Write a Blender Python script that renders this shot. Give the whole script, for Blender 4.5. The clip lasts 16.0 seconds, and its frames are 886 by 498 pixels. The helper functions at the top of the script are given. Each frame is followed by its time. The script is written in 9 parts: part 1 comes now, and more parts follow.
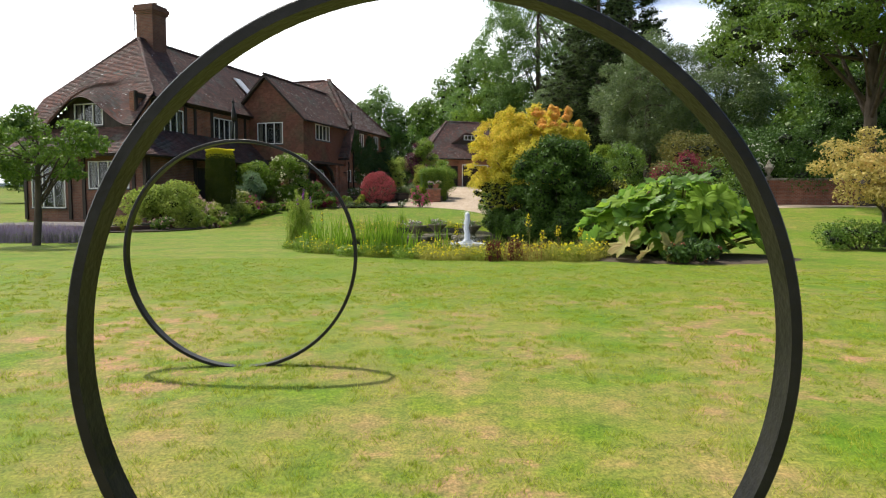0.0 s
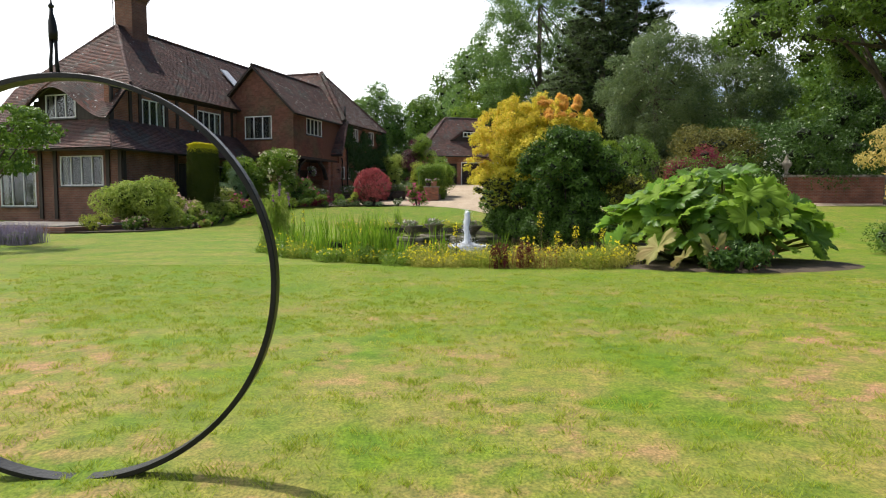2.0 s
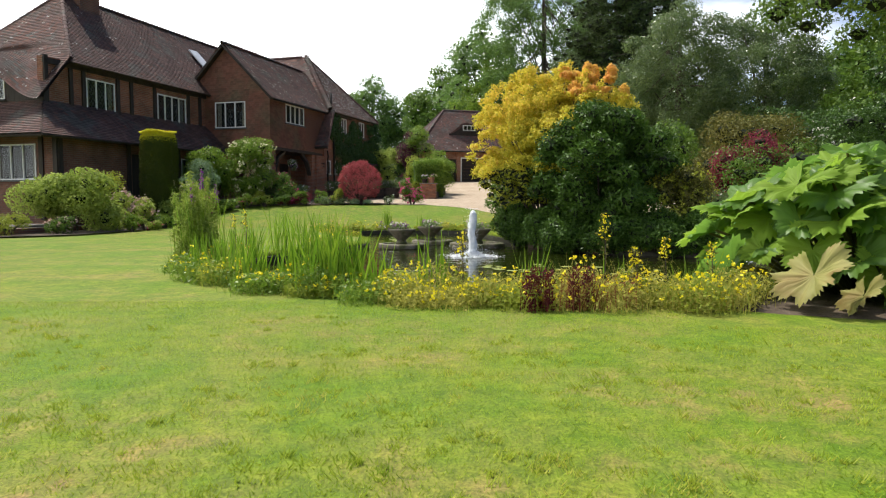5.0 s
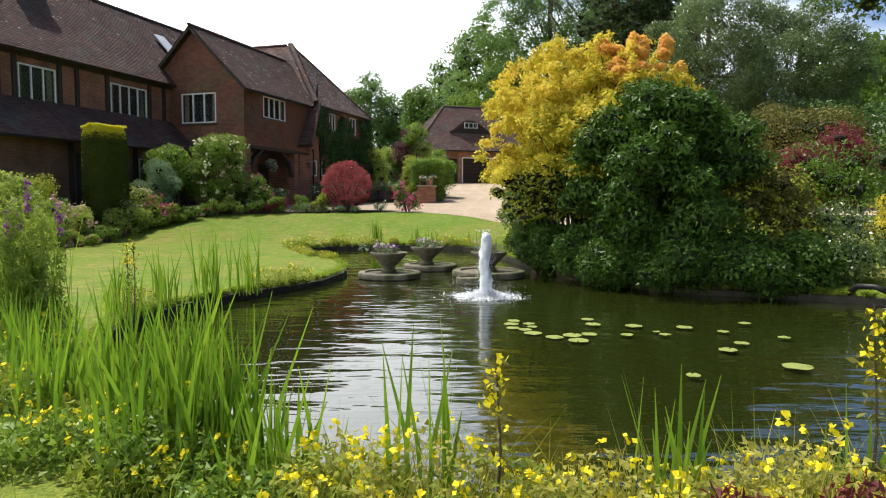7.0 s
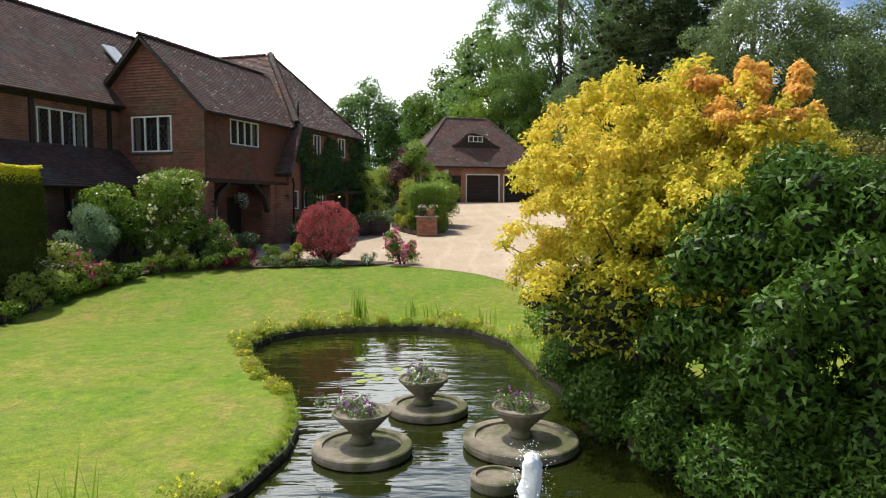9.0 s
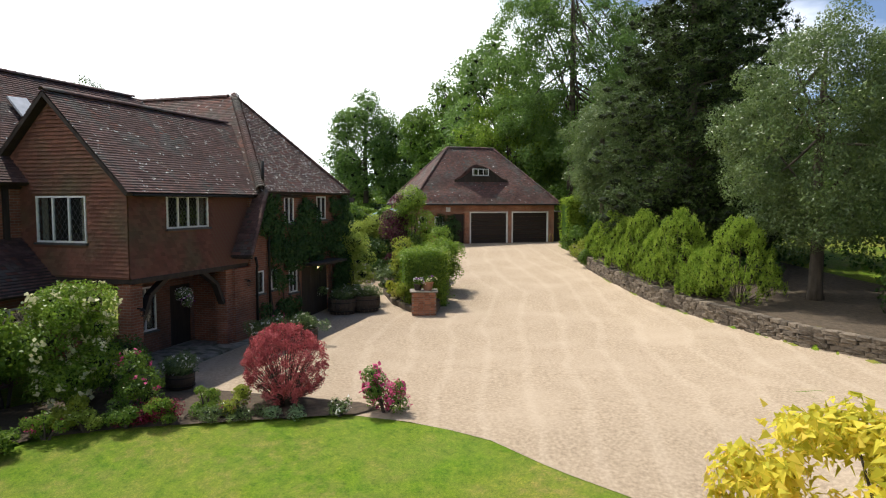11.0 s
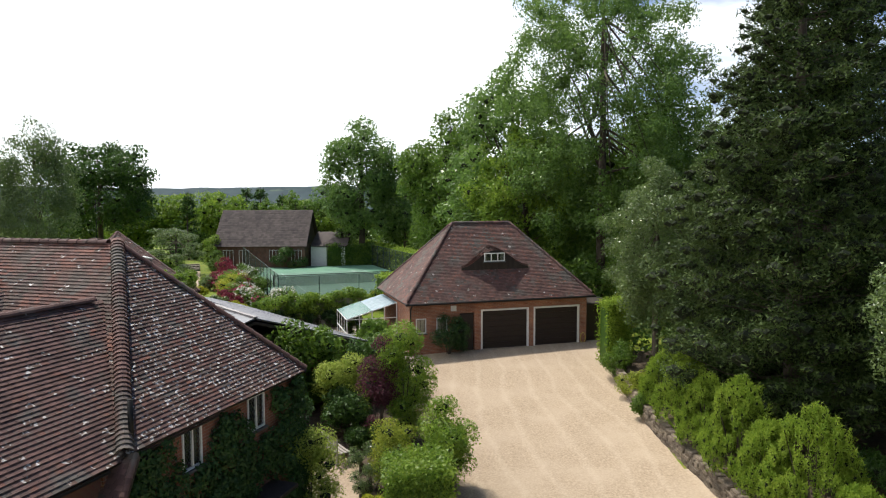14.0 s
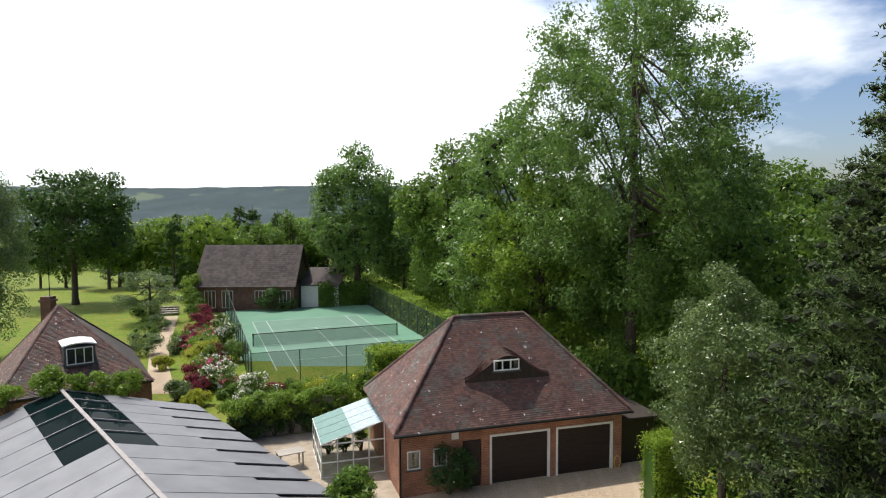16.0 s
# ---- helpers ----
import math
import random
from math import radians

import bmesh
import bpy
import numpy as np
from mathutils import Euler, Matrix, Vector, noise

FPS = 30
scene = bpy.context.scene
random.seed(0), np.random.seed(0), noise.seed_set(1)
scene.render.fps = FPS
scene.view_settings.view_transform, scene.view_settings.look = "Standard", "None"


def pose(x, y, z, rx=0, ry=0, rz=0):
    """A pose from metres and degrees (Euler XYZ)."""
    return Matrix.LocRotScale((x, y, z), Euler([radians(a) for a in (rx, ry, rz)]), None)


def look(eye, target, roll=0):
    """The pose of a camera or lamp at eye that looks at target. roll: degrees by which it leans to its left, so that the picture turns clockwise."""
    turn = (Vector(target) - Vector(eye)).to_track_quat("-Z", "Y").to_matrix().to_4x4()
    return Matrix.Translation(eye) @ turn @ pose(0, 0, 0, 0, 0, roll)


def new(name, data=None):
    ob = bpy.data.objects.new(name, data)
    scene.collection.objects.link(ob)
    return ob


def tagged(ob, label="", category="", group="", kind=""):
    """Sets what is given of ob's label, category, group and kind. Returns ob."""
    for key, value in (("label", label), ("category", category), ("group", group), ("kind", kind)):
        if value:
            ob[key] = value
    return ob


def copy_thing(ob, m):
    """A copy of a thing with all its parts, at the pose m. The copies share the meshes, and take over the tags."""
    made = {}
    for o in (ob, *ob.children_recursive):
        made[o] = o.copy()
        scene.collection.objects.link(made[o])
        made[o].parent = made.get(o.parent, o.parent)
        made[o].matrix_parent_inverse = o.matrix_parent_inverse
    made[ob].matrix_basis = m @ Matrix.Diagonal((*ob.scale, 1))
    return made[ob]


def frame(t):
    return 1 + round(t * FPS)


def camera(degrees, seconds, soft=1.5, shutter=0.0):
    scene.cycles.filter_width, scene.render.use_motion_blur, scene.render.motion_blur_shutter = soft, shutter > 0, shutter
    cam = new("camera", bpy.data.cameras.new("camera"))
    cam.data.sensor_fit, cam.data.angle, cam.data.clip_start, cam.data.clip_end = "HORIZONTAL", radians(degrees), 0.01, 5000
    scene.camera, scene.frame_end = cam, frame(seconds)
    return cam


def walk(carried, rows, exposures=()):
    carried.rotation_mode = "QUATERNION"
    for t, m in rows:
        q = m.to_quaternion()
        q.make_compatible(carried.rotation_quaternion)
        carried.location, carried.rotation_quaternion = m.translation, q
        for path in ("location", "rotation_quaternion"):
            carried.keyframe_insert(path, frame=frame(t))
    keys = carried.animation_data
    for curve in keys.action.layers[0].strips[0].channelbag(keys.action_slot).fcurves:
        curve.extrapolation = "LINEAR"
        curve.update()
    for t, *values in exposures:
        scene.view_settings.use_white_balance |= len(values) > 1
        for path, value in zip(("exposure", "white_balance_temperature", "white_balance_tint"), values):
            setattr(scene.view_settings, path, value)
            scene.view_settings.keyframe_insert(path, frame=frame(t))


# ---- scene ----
cam = camera(67.0, 16.0, soft=1.1)
METRES, EYE, TILT, LEAN, TURN = 40.5, 1.2, -3.95, 0.0, 0.0
ROWS = [
    (0.0, 0.0, 0.0, 0.0, 0.0, 0.0, -0.0),
    (0.5, 0.0002, 0.0119, 0.0005, -0.01, -0.01, -0.0),
    (1.0, 0.0005, 0.0248, 0.0011, -0.02, -0.03, -0.02),
    (1.5, 0.0006, 0.0382, 0.0017, -0.04, -0.04, -0.01),
    (2.0, 0.0007, 0.0525, 0.0013, -0.05, -0.03, 0.0),
    (2.5, 0.0009, 0.0674, 0.0013, -0.07, -0.05, 0.01),
    (3.0, 0.001, 0.0835, 0.0018, -0.09, -0.06, 0.01),
    (3.5, 0.001, 0.1013, 0.0025, -0.11, -0.06, 0.0),
    (6.0, 0.0009, 0.2168, 0.0077, -0.14, -0.11, -0.05),
    (6.5, 0.0009, 0.2431, 0.0096, -0.14, -0.12, -0.06),
    (7.0, 0.0009, 0.2705, 0.0137, -0.15, -0.11, -0.06),
    (7.5, 0.0011, 0.2994, 0.0178, -0.13, -0.09, -0.06),
    (8.0, 0.0009, 0.329, 0.0231, -0.12, -0.08, -0.06),
    (8.5, 0.0006, 0.3593, 0.0311, -0.1, -0.06, -0.07),
    (9.0, 0.0006, 0.3907, 0.0409, -0.07, -0.06, -0.03),
    (9.5, 0.0009, 0.4233, 0.051, -0.04, -0.05, 0.01),
    (10.0, 0.0014, 0.4577, 0.0623, -0.01, -0.05, 0.01),
    (12.5, 0.0021, 0.6439, 0.1297, 0.16, -0.03, 0.06),
    (13.0, 0.0022, 0.6848, 0.1438, 0.2, -0.04, 0.11),
    (13.5, 0.0024, 0.7272, 0.1583, 0.24, -0.05, 0.14),
    (14.0, 0.0027, 0.7708, 0.1737, 0.31, -0.06, 0.17),
    (14.5, 0.003, 0.8161, 0.1898, 0.36, -0.07, 0.19),
    (15.0, 0.0042, 0.863, 0.2075, 0.44, -0.1, 0.22),
    (15.5, 0.0052, 0.9116, 0.225, 0.51, -0.12, 0.26),
    (16.0, 0.0062, 0.9611, 0.2437, 0.57, -0.18, 0.32),
]
walk(cam, [(t, pose(0, 0, EYE, TILT, LEAN, TURN) @ pose(METRES * 1.70 * x, METRES * y, METRES * 1.70 * z, 90 + pitch * 1.70, roll, yaw * 1.70)) for t, x, y, z, yaw, pitch, roll in ROWS],
     exposures=[(0.0, 0.06), (3.5, 0.08), (6.0, 0.20), (8.0, 0.21), (10.0, 0.14), (12.5, -0.01), (16.0, -0.02)])

# ---- sky and sun ----
SUN = Vector((-0.32, 0.36, 1.0)).normalized()
world = bpy.data.worlds.new("sky")
scene.world = world
world.use_nodes = True
wn, wl = world.node_tree.nodes, world.node_tree.links
wn.clear()
w_out, w_bg, w_sky = wn.new("ShaderNodeOutputWorld"), wn.new("ShaderNodeBackground"), wn.new("ShaderNodeTexSky")
w_sky.sky_type, w_sky.sun_disc = "NISHITA", False
w_sky.sun_elevation = math.asin(SUN.z)
w_sky.sun_rotation = math.atan2(SUN.x, SUN.y)
w_sky.air_density, w_sky.dust_density, w_sky.ozone_density = 1.0, 1.0, 2.5
w_co, w_map, w_noise = wn.new("ShaderNodeTexCoord"), wn.new("ShaderNodeMapping"), wn.new("ShaderNodeTexNoise")
w_map.inputs["Scale"].default_value = (1.0, 1.0, 2.6)
w_noise.inputs["Scale"].default_value, w_noise.inputs["Detail"].default_value, w_noise.inputs["Roughness"].default_value = 1.7, 7.0, 0.55
w_ramp = wn.new("ShaderNodeValToRGB")
w_ramp.color_ramp.elements[0].position, w_ramp.color_ramp.elements[1].position = 0.38, 0.52
w_mix, w_scale = wn.new("ShaderNodeMix"), wn.new("ShaderNodeVectorMath")
w_mix.data_type = "RGBA"
w_scale.operation = "SCALE"
w_scale.inputs["Scale"].default_value = 0.105
wl.new(w_co.outputs["Generated"], w_map.inputs["Vector"])
wl.new(w_map.outputs["Vector"], w_noise.inputs["Vector"])
w_dot, w_add = wn.new("ShaderNodeVectorMath"), wn.new("ShaderNodeMath")
w_dot.operation, w_add.operation = "DOT_PRODUCT", "MULTIPLY_ADD"
w_dot.inputs[1].default_value = (-0.90, 0.0, -0.62)
wl.new(w_co.outputs["Generated"], w_dot.inputs[0])
wl.new(w_dot.outputs["Value"], w_add.inputs[0])
w_add.inputs[1].default_value = 0.36
wl.new(w_noise.outputs["Fac"], w_add.inputs[2])
wl.new(w_add.outputs["Value"], w_ramp.inputs["Fac"])
wl.new(w_sky.outputs["Color"], w_scale.inputs[0])
wl.new(w_ramp.outputs["Color"], w_mix.inputs["Factor"])
w_tint = wn.new("ShaderNodeVectorMath")
w_tint.operation = "MULTIPLY"
w_tint.inputs[1].default_value = (0.96, 1.0, 1.14)
wl.new(w_scale.outputs["Vector"], w_tint.inputs[0])
wl.new(w_tint.outputs["Vector"], w_mix.inputs["A"])
# thin cloud, brighter towards the sun
w_near, w_pow, w_amt, w_cloud = wn.new("ShaderNodeVectorMath"), wn.new("ShaderNodeMath"), wn.new("ShaderNodeMath"), wn.new("ShaderNodeVectorMath")
w_near.operation, w_pow.operation, w_amt.operation, w_cloud.operation = "DOT_PRODUCT", "POWER", "MULTIPLY_ADD", "SCALE"
w_near.inputs[1].default_value = SUN
wl.new(w_co.outputs["Generated"], w_near.inputs[0])
w_clip = wn.new("ShaderNodeMath")
w_clip.operation = "MAXIMUM"
w_clip.inputs[1].default_value = 0.0
wl.new(w_near.outputs["Value"], w_clip.inputs[0])
wl.new(w_clip.outputs["Value"], w_pow.inputs[0])
w_pow.inputs[1].default_value = 2.0
wl.new(w_pow.outputs["Value"], w_amt.inputs[0])
w_amt.inputs[1].default_value, w_amt.inputs[2].default_value = 2.1, 1.25
w_cloud.inputs[0].default_value = (0.97, 1.0, 1.03)
wl.new(w_amt.outputs["Value"], w_cloud.inputs["Scale"])
wl.new(w_cloud.outputs["Vector"], w_mix.inputs["B"])
wl.new(w_mix.outputs["Result"], w_bg.inputs["Color"])
w_bg.inputs["Strength"].default_value = 1.0
wl.new(w_bg.outputs["Background"], w_out.inputs["Surface"])
sun = new("sun", bpy.data.lights.new("sun", "SUN"))
sun.data.energy, sun.data.angle, sun.data.color = 5.0, radians(0.6), (1.0, 0.95, 0.86)
sun.matrix_world = look(SUN * 60, (0, 0, 0))

# ---- materials ----
def material(name, dark, light, scale=6.0, rough=0.75, bump=0.2, bump_scale=60.0, island=0.0, object_random=0.0, metallic=0.0,
             patch=None, patch_scale=0.6, patch_range=(0.5, 0.62), glow=None, stretch=(1, 1, 1), ior=1.45):
    """A surface with colour grain at two scales, an optional second colour in patches, and fine relief."""
    m = bpy.data.materials.new(name)
    m.use_nodes = True
    n, l = m.node_tree.nodes, m.node_tree.links
    b = n["Principled BSDF"]
    b.inputs["Roughness"].default_value, b.inputs["Metallic"].default_value, b.inputs["IOR"].default_value = rough, metallic, ior
    co, mp = n.new("ShaderNodeTexCoord"), n.new("ShaderNodeMapping")
    mp.inputs["Scale"].default_value = stretch
    l.new(co.outputs["Object"], mp.inputs["Vector"])
    def tex(s, detail=4.0):
        t = n.new("ShaderNodeTexNoise")
        t.inputs["Scale"].default_value, t.inputs["Detail"].default_value = s, detail
        l.new(mp.outputs["Vector"], t.inputs["Vector"])
        return t
    def ramp(src, lo, hi):
        r = n.new("ShaderNodeMapRange")
        r.inputs["From Min"].default_value, r.inputs["From Max"].default_value = lo, hi
        l.new(src, r.inputs["Value"])
        return r.outputs["Result"]
    def mix(fac, a, bb, mode="MIX"):
        x = n.new("ShaderNodeMix")
        x.data_type, x.blend_type = "RGBA", mode
        for key, v in (("Factor", fac), ("A", a), ("B", bb)):
            if isinstance(v, (int, float)):
                x.inputs[key].default_value = v
            elif isinstance(v, tuple):
                x.inputs[key].default_value = (*v, 1.0)
            else:
                l.new(v, x.inputs[key])
        return x.outputs["Result"]
    col = mix(ramp(tex(scale).outputs["Fac"], 0.3, 0.7), dark, light)
    if patch:
        col = mix(ramp(tex(patch_scale, 6.0).outputs["Fac"], *patch_range), col, patch)
    fine = tex(bump_scale, 3.0)
    col = mix(0.35, col, mix(fine.outputs["Fac"], (0.35, 0.35, 0.35), (1.0, 1.0, 1.0)), "MULTIPLY")
    for amount, node, key in ((island, "ShaderNodeNewGeometry", "Random Per Island"), (object_random, "ShaderNodeObjectInfo", "Random")):
        if amount:
            g = n.new(node)
            hsv = n.new("ShaderNodeHueSaturation")
            mr = n.new("ShaderNodeMapRange")
            mr.inputs["To Min"].default_value, mr.inputs["To Max"].default_value = 1.0 - amount, 1.0 + amount
            l.new(g.outputs[key], mr.inputs["Value"])
            l.new(mr.outputs["Result"], hsv.inputs["Value"])
            l.new(col, hsv.inputs["Color"])
            col = hsv.outputs["Color"]
    l.new(col, b.inputs["Base Color"])
    if bump:
        bp = n.new("ShaderNodeBump")
        bp.inputs["Strength"].default_value, bp.inputs["Distance"].default_value = bump, 0.02
        l.new(fine.outputs["Fac"], bp.inputs["Height"])
        l.new(bp.outputs["Normal"], b.inputs["Normal"])
    if glow:
        b.inputs["Emission Color"].default_value, b.inputs["Emission Strength"].default_value = (*glow[0], 1.0), glow[1]
    return m


def leaf_material(name, low, high, third=None, through_share=0.35, rough=0.6, scale=0.9, gloss=0.18):
    """Leaves: each one its own tone between two or three colours, part of the light passing through."""
    m = bpy.data.materials.new(name)
    m.use_nodes = True
    n, l = m.node_tree.nodes, m.node_tree.links
    b, out = n["Principled BSDF"], n["Material Output"]
    geo, r = n.new("ShaderNodeNewGeometry"), n.new("ShaderNodeValToRGB")
    r.color_ramp.elements[0].color, r.color_ramp.elements[1].color = (*low, 1), (*high, 1)
    co, noise_tex = n.new("ShaderNodeTexCoord"), n.new("ShaderNodeTexNoise")
    noise_tex.inputs["Scale"].default_value = scale
    l.new(co.outputs["Object"], noise_tex.inputs["Vector"])
    add = n.new("ShaderNodeMath")
    add.operation = "MULTIPLY_ADD"
    l.new(noise_tex.outputs["Fac"], add.inputs[0])
    add.inputs[1].default_value = 1.1
    sub = n.new("ShaderNodeMath")
    sub.operation = "MULTIPLY_ADD"
    l.new(geo.outputs["Random Per Island"], sub.inputs[0])
    sub.inputs[1].default_value, sub.inputs[2].default_value = 0.6, -0.35
    l.new(sub.outputs["Value"], add.inputs[2])
    l.new(add.outputs["Value"], r.inputs["Fac"])
    if third:
        e = r.color_ramp.elements.new(0.9)
        e.color = (*third, 1)
        r.color_ramp.elements[1].position = 0.62
        r.color_ramp.elements[1].color = (*high, 1)
        r.color_ramp.elements[2].color = (*third, 1)
    l.new(r.outputs["Color"], b.inputs["Base Color"])
    b.inputs["Roughness"].default_value, b.inputs["Specular IOR Level"].default_value = rough, gloss
    t, mx = n.new("ShaderNodeBsdfTranslucent"), n.new("ShaderNodeMixShader")
    l.new(r.outputs["Color"], t.inputs["Color"])
    mx.inputs["Fac"].default_value = through_share
    l.new(b.outputs["BSDF"], mx.inputs[1])
    l.new(t.outputs["BSDF"], mx.inputs[2])
    l.new(mx.outputs["Shader"], out.inputs["Surface"])
    return m


def brick_material(name, brick_a, brick_b, mortar, length=0.225, row=0.075):
    m = bpy.data.materials.new(name)
    m.use_nodes = True
    n, l = m.node_tree.nodes, m.node_tree.links
    b = n["Principled BSDF"]
    b.inputs["Roughness"].default_value = 0.9
    co, sep, add, com, tex = (n.new("ShaderNodeTexCoord"), n.new("ShaderNodeSeparateXYZ"), n.new("ShaderNodeMath"),
                              n.new("ShaderNodeCombineXYZ"), n.new("ShaderNodeTexBrick"))
    l.new(co.outputs["Object"], sep.inputs["Vector"])
    l.new(sep.outputs["X"], add.inputs[0])
    l.new(sep.outputs["Y"], add.inputs[1])
    l.new(add.outputs["Value"], com.inputs["X"])
    l.new(sep.outputs["Z"], com.inputs["Y"])
    l.new(com.outputs["Vector"], tex.inputs["Vector"])
    for key, v in (("Color1", brick_a), ("Color2", brick_b), ("Mortar", mortar)):
        tex.inputs[key].default_value = (*v, 1)
    tex.inputs["Scale"].default_value, tex.inputs["Brick Width"].default_value, tex.inputs["Row Height"].default_value = 1.0, length, row
    tex.inputs["Mortar Size"].default_value = 0.007
    ns, mx = n.new("ShaderNodeTexNoise"), n.new("ShaderNodeMix")
    ns.inputs["Scale"].default_value, ns.inputs["Detail"].default_value = 1.6, 6.0
    l.new(co.outputs["Object"], ns.inputs["Vector"])
    mx.data_type, mx.blend_type = "RGBA", "OVERLAY"
    mx.inputs["Factor"].default_value = 0.7
    l.new(tex.outputs["Color"], mx.inputs["A"])
    l.new(ns.outputs["Fac"], mx.inputs["B"])
    l.new(mx.outputs["Result"], b.inputs["Base Color"])
    bp = n.new("ShaderNodeBump")
    bp.inputs["Strength"].default_value, bp.inputs["Distance"].default_value = 0.6, 0.01
    bp.invert = True
    l.new(tex.outputs["Fac"], bp.inputs["Height"])
    l.new(bp.outputs["Normal"], b.inputs["Normal"])
    return m


def glass_material(name, tint, rough=0.03):
    """Window panes: a dark, clear-coated sheet that mirrors the garden."""
    m = bpy.data.materials.new(name)
    m.use_nodes = True
    b = m.node_tree.nodes["Principled BSDF"]
    b.inputs["Base Color"].default_value = (*tint, 1)
    b.inputs["Roughness"].default_value, b.inputs["IOR"].default_value = rough, 1.5
    return m


def clear_glass(name, tint=(0.9, 0.96, 0.95)):
    m = bpy.data.materials.new(name)
    m.use_nodes = True
    n, l = m.node_tree.nodes, m.node_tree.links
    b = n["Principled BSDF"]
    b.inputs["Base Color"].default_value = (*tint, 1)
    b.inputs["Roughness"].default_value, b.inputs["Transmission Weight"].default_value, b.inputs["IOR"].default_value = 0.05, 1.0, 1.05
    return m


def water_material():
    m = bpy.data.materials.new("pond_water")
    m.use_nodes = True
    n, l = m.node_tree.nodes, m.node_tree.links
    b = n["Principled BSDF"]
    b.inputs["Base Color"].default_value = (0.014, 0.018, 0.003, 1)
    b.inputs["Roughness"].default_value, b.inputs["IOR"].default_value = 0.02, 1.8
    co, mp, a, c = n.new("ShaderNodeTexCoord"), n.new("ShaderNodeMapping"), n.new("ShaderNodeTexNoise"), n.new("ShaderNodeTexNoise")
    mp.inputs["Scale"].default_value = (0.6, 1.8, 1.0)
    l.new(co.outputs["Object"], mp.inputs["Vector"])
    for t, s in ((a, 1.5), (c, 4.2)):
        t.inputs["Scale"].default_value, t.inputs["Detail"].default_value = s, 2.0
        l.new(mp.outputs["Vector"], t.inputs["Vector"])
    add = n.new("ShaderNodeMath")
    add.operation = "MULTIPLY_ADD"
    l.new(c.outputs["Fac"], add.inputs[0])
    add.inputs[1].default_value = 0.35
    l.new(a.outputs["Fac"], add.inputs[2])
    bp = n.new("ShaderNodeBump")
    bp.inputs["Strength"].default_value, bp.inputs["Distance"].default_value = 0.21, 0.085
    l.new(add.outputs["Value"], bp.inputs["Height"])
    l.new(bp.outputs["Normal"], b.inputs["Normal"])
    return m


def lawn_material():
    """Mown summer lawn: green and straw mottling, dry bare patches, faint mowing bands."""
    m = bpy.data.materials.new("lawn_grass")
    m.use_nodes = True
    n, l = m.node_tree.nodes, m.node_tree.links
    b = n["Principled BSDF"]
    b.inputs["Roughness"].default_value = 0.85
    b.inputs["Specular IOR Level"].default_value = 0.15
    co = n.new("ShaderNodeTexCoord")
    def tex(s, detail, stretch=(1, 1, 1)):
        mp, t = n.new("ShaderNodeMapping"), n.new("ShaderNodeTexNoise")
        mp.inputs["Scale"].default_value = stretch
        l.new(co.outputs["Object"], mp.inputs["Vector"])
        t.inputs["Scale"].default_value, t.inputs["Detail"].default_value, t.inputs["Roughness"].default_value = s, detail, 0.6
        l.new(mp.outputs["Vector"], t.inputs["Vector"])
        return t.outputs["Fac"]
    def rng(src, lo, hi, a=0.0, c=1.0):
        r = n.new("ShaderNodeMapRange")
        for key, v in (("From Min", lo), ("From Max", hi), ("To Min", a), ("To Max", c)):
            r.inputs[key].default_value = v
        l.new(src, r.inputs["Value"])
        return r.outputs["Result"]
    def mix(f, a, c, mode="MIX"):
        x = n.new("ShaderNodeMix")
        x.data_type, x.blend_type = "RGBA", mode
        for key, v in (("Factor", f), ("A", a), ("B", c)):
            if isinstance(v, float):
                x.inputs[key].default_value = v
            elif isinstance(v, tuple):
                x.inputs[key].default_value = (*v, 1)
            else:
                l.new(v, x.inputs[key])
        return x.outputs["Result"]
    green = mix(rng(tex(5.5, 5), 0.3, 0.7), (0.068, 0.130, 0.005), (0.132, 0.196, 0.012))
    sep = n.new("ShaderNodeSeparateXYZ")
    l.new(co.outputs["Object"], sep.inputs["Vector"])
    worn = rng(sep.outputs["Y"], 6.0, 11.0, 1.0, 0.25)
    dry = n.new("ShaderNodeMath")
    dry.operation = "MULTIPLY"
    l.new(rng(tex(1.1, 10), 0.37, 0.62), dry.inputs[0])
    l.new(rng(sep.outputs["Y"], 5.0, 10.0, 1.0, 0.36), dry.inputs[1])
    straw = mix(dry.outputs["Value"], green, (0.215, 0.188, 0.060))
    bare_mask = n.new("ShaderNodeMath")
    bare_mask.operation = "MULTIPLY"
    l.new(rng(tex(0.55, 3), 0.44, 0.60), bare_mask.inputs[0])
    l.new(rng(tex(3.4, 9), 0.49, 0.58), bare_mask.inputs[1])
    bare_here = n.new("ShaderNodeMath")
    bare_here.operation = "MULTIPLY"
    l.new(bare_mask.outputs["Value"], bare_here.inputs[0])
    l.new(worn, bare_here.inputs[1])
    bare = mix(bare_here.outputs["Value"], straw, (0.27, 0.175, 0.095))
    blade = tex(70.0, 8, (1.0, 0.7, 1.0))
    tuft = tex(16.0, 6)
    col = mix(0.9, bare, mix(rng(blade, 0.36, 0.64), (0.55, 0.60, 0.52), (1.38, 1.32, 1.25)), "MULTIPLY")
    col = mix(0.62, col, mix(rng(tuft, 0.35, 0.65), (0.60, 0.72, 0.58), (1.30, 1.20, 1.22)), "MULTIPLY")
    col = mix(0.7, col, mix(rng(tex(0.42, 4), 0.36, 0.64), (0.80, 0.98, 0.6), (1.34, 1.06, 1.35)), "MULTIPLY")
    col = mix(0.6, col, mix(rng(tex(4.2, 5), 0.36, 0.64), (0.76, 0.88, 0.7), (1.22, 1.12, 1.1)), "MULTIPLY")
